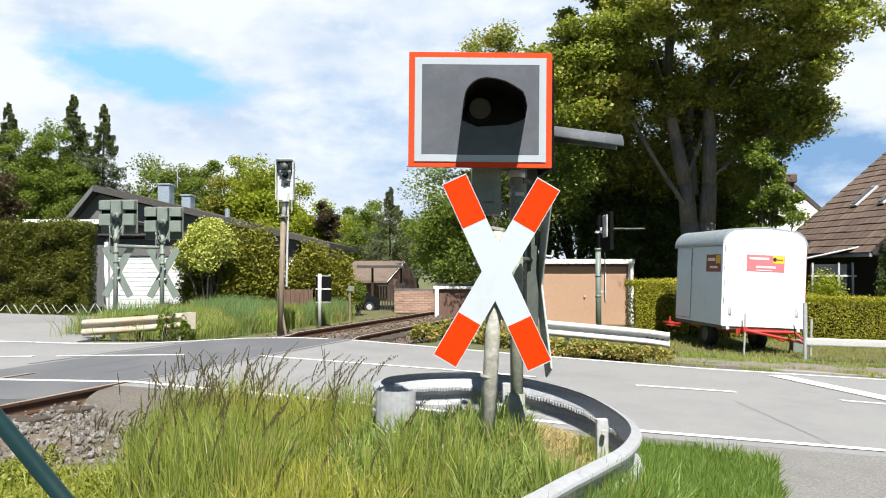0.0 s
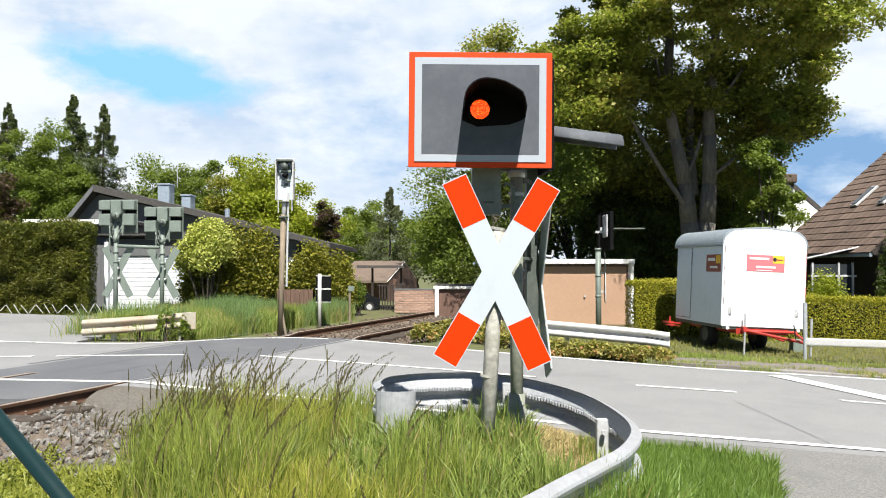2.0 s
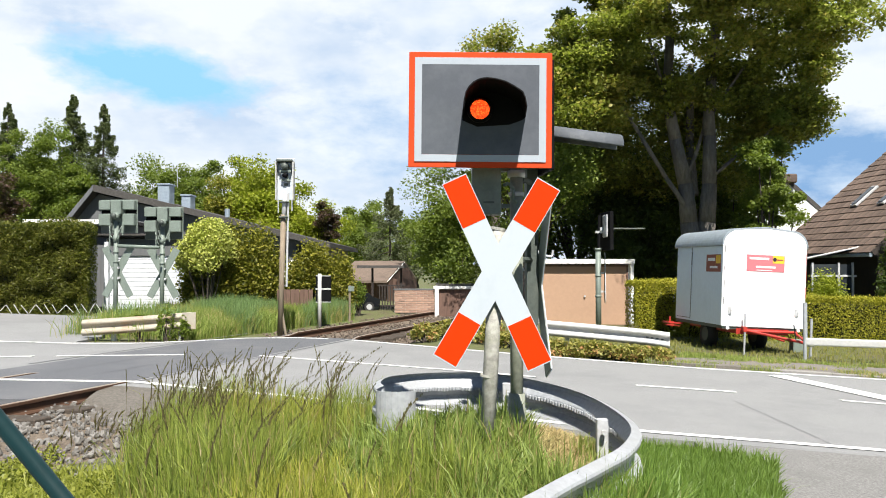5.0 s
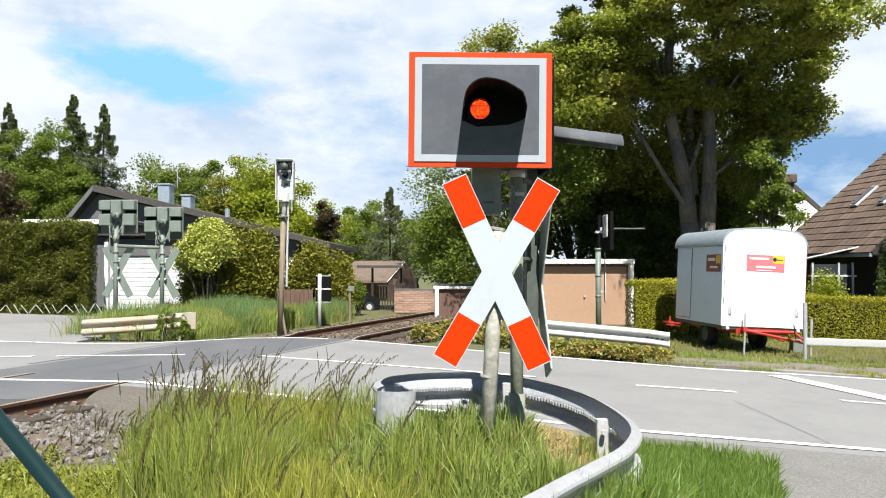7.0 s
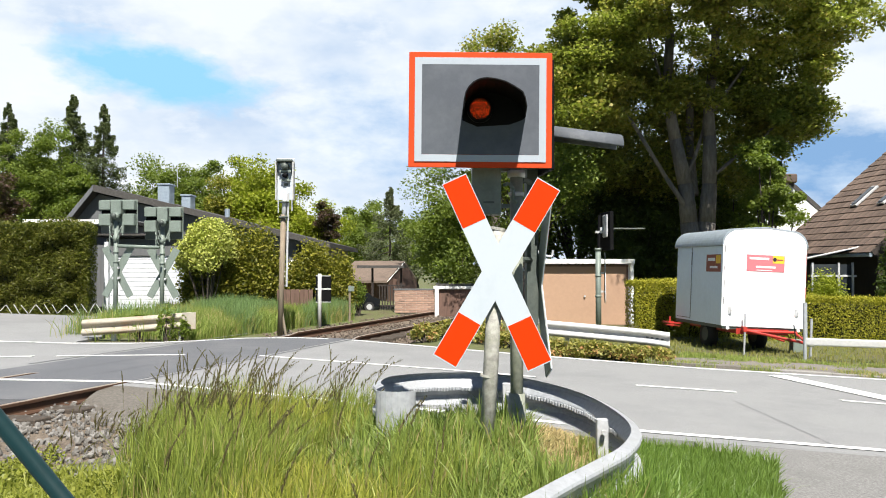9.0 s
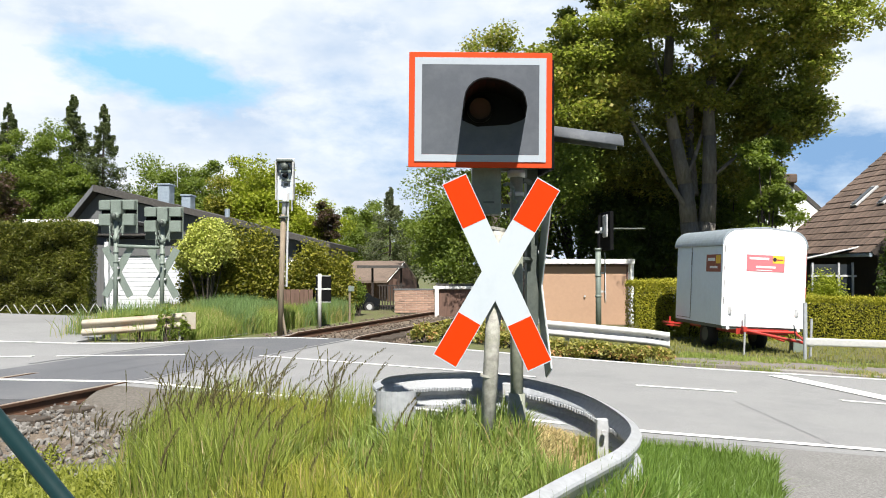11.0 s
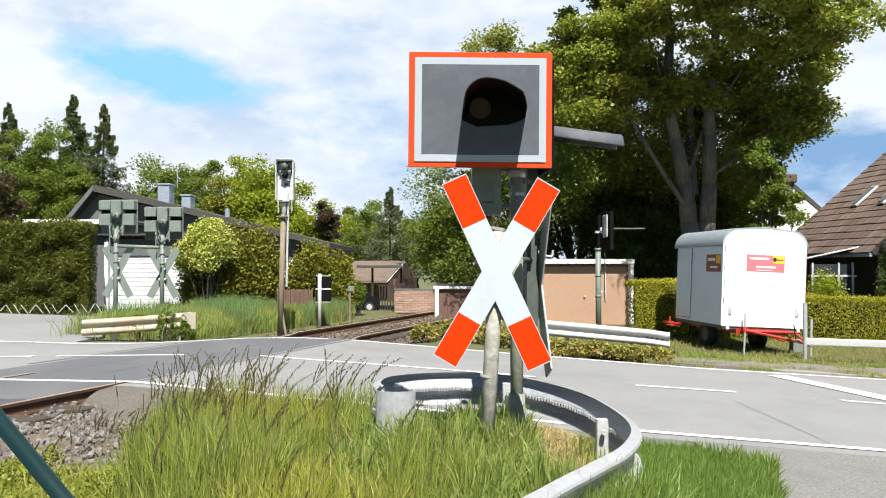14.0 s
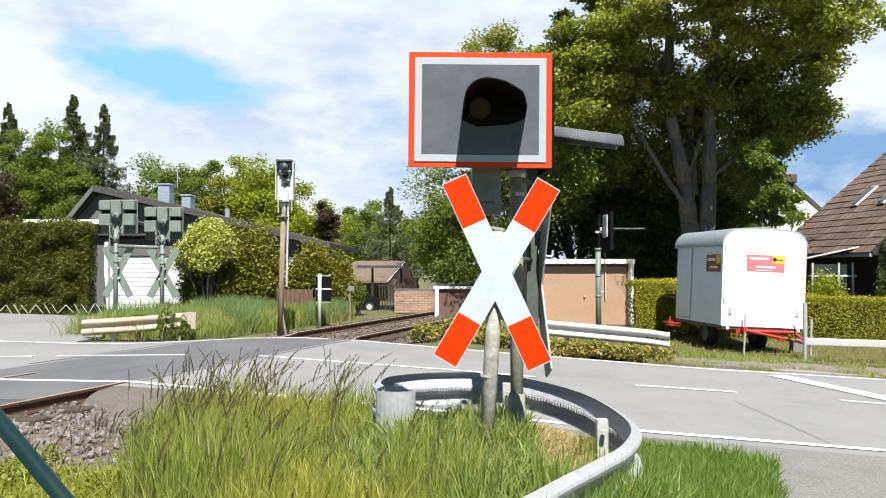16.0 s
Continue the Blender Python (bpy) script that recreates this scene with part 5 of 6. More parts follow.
    vs = [(0, 1.2, r), (-2.2, 1.2, r), (-2.9, -0.5, e - 0.05), (-0.65, -0.5, e - 0.05), (0.5, 2.9, e), (-2.2, 2.9, e)]
    vs += [(x, y, z - 0.1) for x, y, z in vs]
    fs = [(0, 1, 2, 3), (1, 0, 4, 5), (9, 8, 7, 6), (11, 10, 6, 7), (0, 3, 9, 6), (3, 2, 8, 9), (2, 1, 7, 8), (4, 0, 6, 10), (5, 4, 10, 11), (1, 5, 11, 7)]
    solid("roof", vs, fs, ROOF_BROWN, h, "weathered brown roof")
    part("verge_board", tubes(((0.01, 1.15, r - 0.06), (-0.64, -0.52, e - 0.1), 0.018), n=6), WHITE_TRIM, h, "pale verge board")
    solid("gable", [(0, 1.2, r - 0.12), (-0.6, -0.4, e - 0.15), (-0.6, -0.4, 0), (0.5, 2.8, 0), (0.5, 2.8, e - 0.1)], [(0, 1, 2, 3, 4)], BROWN_WOOD, h, "brown gable wall")


def build_white_garage():
    x, y = -10.0, 23.4
    z = terrain(x, y)
    t = thing("garage", pose(x, y, z, 0, 0, 2), "white garage with a ribbed white door", "garage")
    for w in ((0.06, 2.6, 1.05, 0.12, 5, 2.1), (2.34, 2.6, 1.05, 0.12, 5, 2.1), (1.2, 5.1, 1.05, 2.4, 0.12, 2.1)):
        part("wall", boxes(w), WHITE_WALL, t, "white rendered wall")
    part("lintel", box(bmesh.new(), 1.2, 0.08, 1.84, 2.28, 0.1, 0.5), GREY_BOARD, t, "grey panel above the door")
    for i in range(12):
        part("door_rib", box(bmesh.new(), 1.2, 0.10, 0.07 + i * 0.134, 2.16, 0.05, 0.129, 0.012), GARAGE_WHITE, t)
    for sx in (0.06, 2.34):
        part("side_trim", box(bmesh.new(), sx, 0.0, 1.0, 0.12, 0.12, 2.0), GARAGE_WHITE, t)
    part("roof", box(bmesh.new(), 1.2, 2.55, 2.18, 2.8, 5.4, 0.10, 0.01), ROOF_GREY, t)
    part("fascia", box(bmesh.new(), 1.2, -0.17, 2.2, 2.8, 0.04, 0.06, 0.01), ROOF_GREY, t, "thin grey fascia")
    s = thing("flat_roofed_shed", pose(-12.6, 24.4, terrain(-11, 24.4)), "flat-roofed shed with white fascia behind the hedge", "shed")
    part("wall", box(bmesh.new(), 1.3, 1.6, 1.28, 2.6, 3.0, 2.56), GREY_BOARD, s)
    part("roof", box(bmesh.new(), 1.3, 1.5, 2.62, 3.0, 3.6, 0.1), ROOF_GREY, s)
    part("fascia", box(bmesh.new(), 1.3, -0.33, 2.60, 3.0, 0.05, 0.14, 0.01), WHITE_TRIM, s, "white fascia board")
    # low rustic lattice at the hedge's foot
    f = thing("lattice_fence", pose(-12.2, 20.35, terrain(-12.2, 20.35), 0, 0, 16), "low pale lattice of crossed laths by the hedge", "fence")
    for i in range(22):
        s2 = -1 if i % 4 else 1
        part("lath", box(bmesh.new(), 0.05 + i * 0.18, 0.01 * s2, 0.11, 0.016, 0.01, 0.28, 0, pose(0, 0, 0, 0, 36 * s2 + random.uniform(-9, 9), 0)), WHITE_STEEL, f)


def build_left_house():
    x, y = -13.3, 30.0
    z = terrain(x, y)
    t = thing("house", pose(x, y, z), "bungalow with grey cladding and low weathered roof", "house")
    top, right, left = 4.82 - z, 8.6, -1.2
    rz, lz = 2.72 - z, 3.5 - z
    part("wall", extrude(bmesh.new(), [(left, 0), (right, 0), (right, rz - 0.25), (0, top - 0.32), (left, lz - 0.25)], 0.5, 9), GREY_BOARD, t, "grey boarded gable")
    part("roof", extrude(bmesh.new(), [(left - 0.25, lz - 0.45), (0, top), (right + 0.4, rz - 0.12), (right + 0.4, rz - 0.32), (0, top - 0.26), (left - 0.15, lz - 0.62)], 0, 10), ROOF_GREY, t, "grey-brown roof")
    part("verge_board", extrude(bmesh.new(), [(left - 0.25, lz - 0.47), (0, top - 0.02), (0, top - 0.24), (left - 0.15, lz - 0.64)], -0.03, 0.02), GREY_BOARD, t, "grey verge board")
    bits("window", boxes, ((6.9, 0.47, 1.4, 0.9, 0.06, 1.1), (8.0, 0.47, 1.4, 0.7, 0.06, 1.1)), GLASS_DARK, t)
    for cx, cz, w, h in ((2.36, 4.30, 0.46, 0.9), (3.24, 4.04, 0.36, 0.56)):
        c = part("chimney", box(bmesh.new(), cx, 1.2, cz - z + 0.14, w, 0.6, h, 0.015), ZINC, t, "blue-grey sheet-clad chimney")
        part("chimney_cap", box(bmesh.new(), cx, 1.2, cz - z + 0.14 + h / 2 + 0.03, w + 0.07, 0.68, 0.06, 0.01), ZINC, c)
    part("aerial", tubes(((2.8, 1.2, top), (2.8, 1.2, top + 0.9), 0.010), ((2.3, 1.2, top + 0.8), (3.3, 1.2, top + 0.8), 0.007), n=6), GALV_DULL, t)
    part("roof_vent", tubes(((4.7, 1.5, 3.66 - z), (4.7, 1.5, 4.0 - z), 0.1), n=10), ZINC, t)
    # boarded fence and terrace parasol behind the bank
    f = thing("board_fence", pose(-4.68, 22.15, terrain(-4.62, 22.1), 0, 0, 2), "low brown board fence behind the grass bank", "fence")
    for i in range(8):
        part("board", box(bmesh.new(), 0.1 + i * 0.125, 0, 0.42, 0.118, 0.025, 0.82 + random.uniform(-0.01, 0.01), 0.003), BROWN_WOOD, f)
    p = thing("parasol", pose(-4.85, 24.6, terrain(-4.85, 24.6)), "folded white parasol behind the fence", "parasol")
    part("pole", tubes(((0.2, 0, 0), (0.2, 0, 1.72), 0.02), n=8), GALV_DULL, p)
    bm = bmesh.new()
    bmesh.ops.create_cone(bm, cap_ends=True, segments=8, radius1=0.55, radius2=0.05, depth=0.8, matrix=Matrix.Translation((0.2, 0, 1.28)))
    part("canopy", bm, WHITE_TRIM, p, "white cloth canopy")


def build_right_house():
    """House with its eave running away from the road and a tiled slope rising to its side."""
    x0, y0 = 11.8, 21.7
    z = terrain(x0, y0)
    t = thing("house", pose(x0, y0, z, 0, 0, 8), "house with a steep brown tiled roof and roof windows", "house")
    eave, L, width = 2.12 - z, 5.2, 9.0
    pitch = radians(39)
    cs, sn = math.cos(pitch), math.sin(pitch)
    half = width / 2
    part("wall", extrude(bmesh.new(), [(0.55, 0), (width - 0.4, 0), (width - 0.4, eave + 0.2), (half, eave + half * sn / cs - 0.35), (0.55, eave + 0.25)], 0.55, L - 0.3), DARK_WOOD, t, "dark gable wall with its shade in the board colour")
    n = half / cs
    for side in (1, -1):
        cx = half - side * half / 2
        part("underlay", box(bmesh.new(), cx, L / 2, eave + half * sn / cs / 2 - 0.07, n, L, 0.1, 0, pose(0, 0, 0, 0, -side * math.degrees(pitch), 0)), TILE_SIDE, t)
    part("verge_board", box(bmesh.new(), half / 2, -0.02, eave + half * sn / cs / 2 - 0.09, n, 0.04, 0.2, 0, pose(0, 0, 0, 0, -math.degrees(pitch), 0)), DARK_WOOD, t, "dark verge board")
    part("gutter", tubes(((-0.06, 0, eave - 0.1), (-0.06, L, eave - 0.1), 0.055), n=10), ZINC, t)
    bm = bmesh.new()
    box(bm, 0, 0, 0, 0.42, 0.295, 0.026, 0.007)
    me = bpy.data.meshes.new("roof_tile")
    bm.to_mesh(me)
    bm.free()
    me.materials.append(TILE_RED)
    for j in range(17):
        for i in range(17):
            d = 0.10 + j * 0.345
            ob = new("roof_tile", me)
            ob.parent = t
            ob.matrix_basis = pose(d * cs - 0.02, 0.15 + i * 0.302 + random.uniform(-0.006, 0.006), eave + d * sn + 0.03 + random.uniform(-0.006, 0.006), random.uniform(-0.8, 0.8), -math.degrees(pitch) + 4 + random.uniform(-0.8, 0.8), random.uniform(-0.8, 0.8))
    for y, d in ((3.2, 2.75), (1.9, 2.7)):
        m = pose(0, 0, 0, 0, -math.degrees(pitch), 0)
        w = part("roof_window", box(bmesh.new(), d * cs - 0.05, y, eave + d * sn + 0.09, 1.0, 0.30, 0.07, 0.01, m), GALV_DULL, t, "roof window with pale frame")
        part("pane", box(bmesh.new(), d * cs - 0.10, y, eave + d * sn + 0.118, 0.88, 0.20, 0.02, 0.004, m), GLASS_DARK, w)
    # glazed porch with pale frame, against the side wall
    p = thing("glazed_porch", pose(10.55, 22.6, terrain(10.5, 22.6)), "white-framed glazed porch with a corrugated sheet roof", "porch")
    part("porch_roof", box(bmesh.new(), 0.55, 0.5, 2.32, 1.75, 1.3, 0.05, 0.01, pose(0, 0, 0, -6, -12, 0)), GALV_DULL, p, "pale corrugated sheet roof")
    for px in (0.0, 0.75, 1.15):
        part("porch_post", box(bmesh.new(), px, 0, 1.05, 0.055, 0.05, 2.1, 0.004), GALV_DULL, p, "white post")
    for pz in (1.72, 1.05, 0.1):
        part("porch_rail", box(bmesh.new(), 0.6, -0.003, pz, 1.3, 0.045, 0.055, 0.004), GALV_DULL, p, "white rail")
    part("porch_glass", box(bmesh.new(), 0.55, 0.02, 1.05, 1.2, 0.015, 2.0), GLASS_DARK, p, "dark panes")
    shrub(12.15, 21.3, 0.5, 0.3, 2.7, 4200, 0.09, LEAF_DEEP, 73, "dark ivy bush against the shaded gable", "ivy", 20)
    # white gabled house further back
    w = thing("house", pose(15.2, 37.0, terrain(15, 37) + 0.02), "white rendered gable with brown verge and chimney", "house")
    part("wall", extrude(bmesh.new(), [(-3, 0), (4.9, 0), (4.9, 2.4), (0.9, 6.0), (-3, 6.0)], 0, 6), WHITE_WALL, w, "white gable wall")
    bm = box(bmesh.new(), 2.95, 3.0, 4.26, 5.5, 6.06, 0.2, 0, pose(0, 0, 0, 0, 42, 0))
    part("roof", bm, ROOF_GREY, w, "dark roof edge")
    part("ridge", box(bmesh.new(), 0.95, 2.8, 6.12, 0.6, 6.4, 0.42, 0.05), TILE_SIDE, w, "brown ridge of the roof")


# ---- planting ----
BOUGHS = []


def build_plants():
    # large maple behind the trailer
    rng = np.random.default_rng(3)
    x, y = 7.9, 24.6
    t = thing("maple_tree", pose(x, y, terrain(x, y) - 0.05), "tall maple with forked grey trunk and dense leaves", "tree")
    bm = bmesh.new()
    tube(bm, (0, 0, 0), (0, 0, 0.6), 0.60, 0.46, 14)
    tube(bm, (0, 0, 0.55), (0.02, 0, 2.5), 0.47, 0.34, 14)
    stems = [[(-0.10, 0, 2.2), (-0.24, 0, 3.3), (-0.34, 0.05, 4.5), (-0.62, 0.1, 5.9), (-0.86, 0.15, 7.2), (-0.74, 0.2, 9.2), (-0.9, 0.2, 11.0)],
             [(0.14, 0, 2.2), (0.30, 0, 3.3), (0.40, 0.0, 4.5), (0.44, 0.05, 6.0), (0.43, 0.1, 7.2), (0.62, 0.1, 8.4), (0.75, 0.1, 11.0)],
             [(-0.30, -0.1, 3.7), (-1.0, -0.15, 4.7), (-1.85, -0.2, 6.1), (-2.6, -0.2, 7.2), (-3.3, -0.2, 8.4)],
             [(-0.38, 0.0, 4.6), (0.0, 0.1, 5.4), (0.34, 0.3, 6.3), (0.5, 0.6, 7.6)],
             [(0.46, 0, 4.7), (1.2, -0.1, 5.35), (1.95, -0.1, 5.8), (2.9, -0.1, 6.9)],
             [(0.44, 0.1, 6.6), (1.3, -0.4, 8.0), (2.4, -0.8, 9.2)], [(-0.84, 0.1, 7.1), (-1.6, -0.8, 8.6), (-2.1, -1.6, 9.6)], [(0.55, 0.1, 8.0), (0.3, -1.2, 9.4), (0.1, -2.4, 10.4)],
             [(0.0, 0.3, 4.2), (0.1, 1.0, 6.0), (0.3, 1.4, 8.6)]]
    for line, r in zip(stems, (0.33, 0.33, 0.085, 0.07, 0.06, 0.05, 0.05, 0.05, 0.16)):
        for k, (a, b) in enumerate(zip(line, line[1:])):
            tube(bm, a, b, r * 0.84 ** k, r * 0.84 ** (k + 1), 9)
    part("trunk", bm, BARK, t, "grey forked trunk and limbs", True)
    sides = [[], [], [], []]

    def side_of(c):
        return (0 if c[0] < -2.2 else 1 if c[0] < 0.6 else 2) if c[2] > 6.5 else 3

    def floor_of(cx, cy):
        """Height of the crown's underside: open round the stems, lower behind."""
        open_front = 8.9 - 0.10 * (cx - 0.6) ** 2 if cy < 0.4 else 5.6
        right = 6.4 + 1.15 * max(0.0, cx - 0.32 * cy - 2.9)
        left = 6.4 if cx < -2.6 else 0.0
        return max(right, min(open_front, left or open_front))
    # the shell of the crown, reaching well forward overhead, out of view, to shade the stems
    for i in range(760):
        a, u = rng.uniform(0, 2 * np.pi), rng.uniform(-0.95, 0.95)
        q = rng.uniform(0.45, 0.98)
        w = math.sqrt(1 - 0.72 * u * u)
        c = np.array([0.1 + 6.1 * q * math.cos(a) * w, -0.2 + 4.7 * q * math.sin(a) * w, 9.8 + 5.0 * q * u])
        if c[2] < floor_of(c[0], c[1]) + 0.5 * noise.noise((c[0], c[1], 5.0)) or (c[0] < -4.3 and c[2] > 8.6 and c[1] < 2) or (c[0] < -2.2 and c[1] < -2.4):
            continue
        thin = 0.5 if c[0] > 4.2 else 0.42 if c[0] < -1.6 and c[2] > 7.6 else 0.62 if c[1] > 0.5 and c[2] > 8.4 else 0.05
        if rng.uniform() < thin:
            continue
        if c[0] > 2.0 and c[1] < -1.2 and c[2] > 8.6:
            continue
        r = rng.uniform(0.32, 0.74)
        sides[side_of(c)].append(ball_points(rng, int(250 + 380 * r), c, (r, r, r * 0.52)))
    # unseen clumps added overhead on the sunny side to keep sun off crown and trunk
    for i in range(64):
        c = np.array([rng.uniform(-0.8, 1.0), rng.uniform(-6.2, -0.4), rng.uniform(10.2, 12.8)])
        sides[side_of(c)].append(ball_points(rng, 520, c, (0.95, 0.95, 0.5)))
    # loose sprays among the stems
    for i in range(60):
        c = np.array([rng.uniform(-2.4, 3.6), rng.uniform(-0.9, 0.9), rng.uniform(6.5, 9.6)])
        sides[side_of(c)].append(ball_points(rng, 300, c, (0.55, 0.55, 0.34)))
    # leaves behind the stems, in deep shade
    for i in range(78):
        c = np.array([rng.uniform(-4.6, 4.3), rng.uniform(0.9, 3.6), rng.uniform(4.6, 8.2)])
        if c[0] < 3.0 + 0.9 * max(0.0, c[2] - 6.2):
            sides[side_of(c)].append(ball_points(rng, 560, c, (0.9, 0.9, 0.55)))
    # sunlit sprays at the left edge and low on the right
    for i in range(46):
        c = np.array([rng.uniform(-2.6, 4.2), rng.uniform(-3.6, -1.6), rng.uniform(8.0, 10.6)])
        sides[side_of(c)].append(ball_points(rng, 420, c, (0.6, 0.6, 0.32)))
    for i in range(30):
        c = np.array([rng.uniform(-4.7, -2.3), rng.uniform(-2.4, 0.3), rng.uniform(5.9, 9.0)])
        sides[0].append(ball_points(rng, 480, c, (0.62, 0.62, 0.36)))
    for i in range(44):
        cx = rng.uniform(2.0, 3.5)
        c = np.array([cx, rng.uniform(-1.2, 1.4), rng.uniform(0, 1.2) + 6.0 + 0.9 * max(0, cx - 3.4)])
        sides[2].append(ball_points(rng, 420, c, (0.62, 0.62, 0.34)))
    for k, group in enumerate(sides):
        BOUGHS.append((leaf_mesh("crown", np.concatenate(group), 0.118, LEAF_MAPLE, t, "", 11 + k, 0.7, 0.75), k))
    # its neighbours behind, and the dark understorey
    tree(5.2, 31, 9.5, 3.6, 1.5, 30400, 0.137, LEAF_MAPLE, 21, "broad green tree behind the garage", 34)
    tree(2.0, 30, 11.0, 1.5, 5.0, 30000, 0.125, LEAF_MAPLE, 22, "slender green tree behind the board", 44, clump_r=0.40)
    tree(0.35, 32, 6.1, 2.15, -0.2, 34000, 0.122, LEAF_GREEN, 23, "dense round green tree beside the garage", 34, clump_r=0.42)
    tree(9.2, 33, 6.2, 3.0, 1.0, 19000, 0.144, LEAF_DEEP, 24, "dark green tree behind the maple", 24)
    tree(11.0, 30.5, 7.8, 2.0, 0.4, 22000, 0.125, LEAF_GREEN, 35, "bright green tree between the maple and the white house", 24)
    tree(9.5, 23.2, 6.9, 1.05, 0.3, 30000, 0.095, LEAF_GREEN, 25, "bright green tree beside the white house", 20)
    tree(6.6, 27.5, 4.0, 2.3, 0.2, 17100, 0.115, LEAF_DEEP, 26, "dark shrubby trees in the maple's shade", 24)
    tree(3.0, 31.5, 4.9, 2.0, 0.2, 17100, 0.115, LEAF_DEEP, 27, "dark shrubby trees behind the garage", 24)
    tree(2.62, 24.9, 8.2, 2.5, 1.8, 36000, 0.10, LEAF_GREEN, 28, "leafy green tree beside the signal board", 60, trunk=0.12)
    tree(8.6, 31.5, 9.0, 4.2, 0.6, 44000, 0.14, LEAF_DEEP, 30, "dense dark tree behind the maple", 60, trunk=0.12)
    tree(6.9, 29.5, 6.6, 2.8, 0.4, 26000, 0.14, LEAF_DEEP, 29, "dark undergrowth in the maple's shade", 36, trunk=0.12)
    # left background
    conifer(-25.95, 47, 10.5, 3.4, 48000, NEEDLE, 31, "tall dark spruce with drooping boughs")
    conifer(-22.75, 48.5, 11.4, 4.1, 54000, NEEDLE, 32, "tall dark spruce with drooping boughs")
    conifer(-20.45, 47.5, 10.7, 3.5, 48000, NEEDLE, 33, "tall dark spruce with drooping boughs")
    conifer(-2.55, 38, 5.4, 2.2, 26000, NEEDLE_GREY, 34, "grey-green spruce beyond the houses")
    tree(-23.4, 45.5, 9.4, 2.3, 0.8, 26000, 0.155, LEAF_GREEN, 41, "light green tree between spruces", 28)
    tree(-20.7, 45.0, 7.0, 1.7, 0.8, 22000, 0.165, LEAF_GREEN, 53, "light green tree between spruces", 22)
    tree(-26.5, 52, 8.6, 3.4, 1.5, 17100, 0.187, LEAF_DEEP, 47, "green tree behind the spruces", 22)
    tree(-22.9, 40, 5.9, 1.7, 0.5, 13300, 0.144, LEAF_PURPLE, 42, "dark red-leaved tree beside the spruces", 18)
    tree(-18.0, 52, 8.0, 3.0, 1.0, 24000, 0.180, LEAF_GREEN, 43, "light green tree behind the bungalow", 24)
    tree(-14.5, 46, 7.6, 2.5, 0.4, 30000, 0.15, LEAF_GREEN, 44, "fresh yellow-green tree behind the bungalow", 22)
    tree(-11.8, 45, 6.6, 2.4, 0.6, 22000, 0.15, LEAF_YEW_TIPS, 45, "dull green tree behind the bungalow", 22)
    tree(-9.4, 44, 7.4, 2.6, 0.6, 26000, 0.166, LEAF_LIME, 46, "fresh yellow-green tree behind the bungalow", 24)
    tree(-7.1, 43, 4.7, 2.2, 0.3, 20000, 0.158, LEAF_LIME, 48, "fresh yellow-green tree beside the bungalow", 18)
    tree(-12.2, 49, 8.4, 2.6, 0.8, 22000, 0.16, LEAF_LIME, 54, "fresh yellow-green tree behind the bungalow", 22)
    tree(-6.2, 62, 7.2, 2.6, 1.0, 15200, 0.194, LEAF_GREEN, 49, "green tree far behind the houses", 20)
    tree(-6.05, 41.5, 4.9, 0.85, 2.2, 7000, 0.12, LEAF_PURPLE, 50, "dark red-leaved tree behind the bungalow", 12, trunk=0.1)
    tree(-1.6, 46, 4.2, 1.9, 0.4, 11400, 0.158, LEAF_GREEN, 51, "green bushy tree beyond the wall", 18)
    tree(-4.6, 48, 4.4, 2.4, 0.4, 11400, 0.158, LEAF_GREEN, 52, "green bushy tree beyond the wall", 18)
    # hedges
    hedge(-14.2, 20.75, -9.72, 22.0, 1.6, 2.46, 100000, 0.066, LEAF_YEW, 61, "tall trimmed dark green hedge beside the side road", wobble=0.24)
    shrub(-5.55, 23.2, 1.05, 0.9, 2.35, 15000, 0.085, LEAF_YEW_TIPS, 62, "rounded dark green yew behind the grass bank", "yew_bush", 34, 0.0)
    shrub(-6.35, 23.4, 0.9, 0.9, 2.3, 9000, 0.085, LEAF_YEW_TIPS, 66, "rounded dark green yew behind the pale shrub", "yew_bush", 26, 0.0)
    shrub(-3.85, 23.6, 0.85, 0.8, 1.95, 12000, 0.085, LEAF_YEW_TIPS, 63, "rounded dark green yew towards the track", "yew_bush", 30, 0.0)
    shrub(-3.25, 24.4, 0.62, 0.8, 1.75, 9000, 0.085, LEAF_YEW_TIPS, 67, "rounded dark green yew beside the parked car", "yew_bush", 26, 0.0)
    shrub(-2.62, 24.7, 0.3, 0.25, 0.95, 1500, 0.08, LEAF_GREEN, 68, "leafy green bush in front of the car", "shrub", 12)
    hedge(4.95, 21.0, 6.4, 21.2, 0.8, 1.45, 14000, 0.06, LEAF_GOLD, 64, "trimmed yellow-green hedge beside the garage", wobble=0.05)
    hedge(6.3, 21.2, 16.5, 20.2, 0.8, 1.52, 70000, 0.055, LEAF_GOLD, 65, "trimmed yellow-green hedge in front of the house", wobble=0.05, rise=-0.03)
    shrub(-6.62, 22.2, 0.90, 0.65, 1.35, 17000, 0.080, LEAF_SHRUB, 71, "pale yellow-green flowering shrub", clumps=34, lift=1.15)
    shrub(-6.75, 22.75, 0.85, 0.6, 1.75, 11000, 0.08, LEAF_YEW_TIPS, 74, "dark green bush below the pale shrub", "yew_bush", 26)
    shrub(10.5, 21.75, 0.68, 0.5, 1.6, 9000, 0.06, LEAF_LIME, 72, "clipped round light green bush above the hedge", clumps=44)
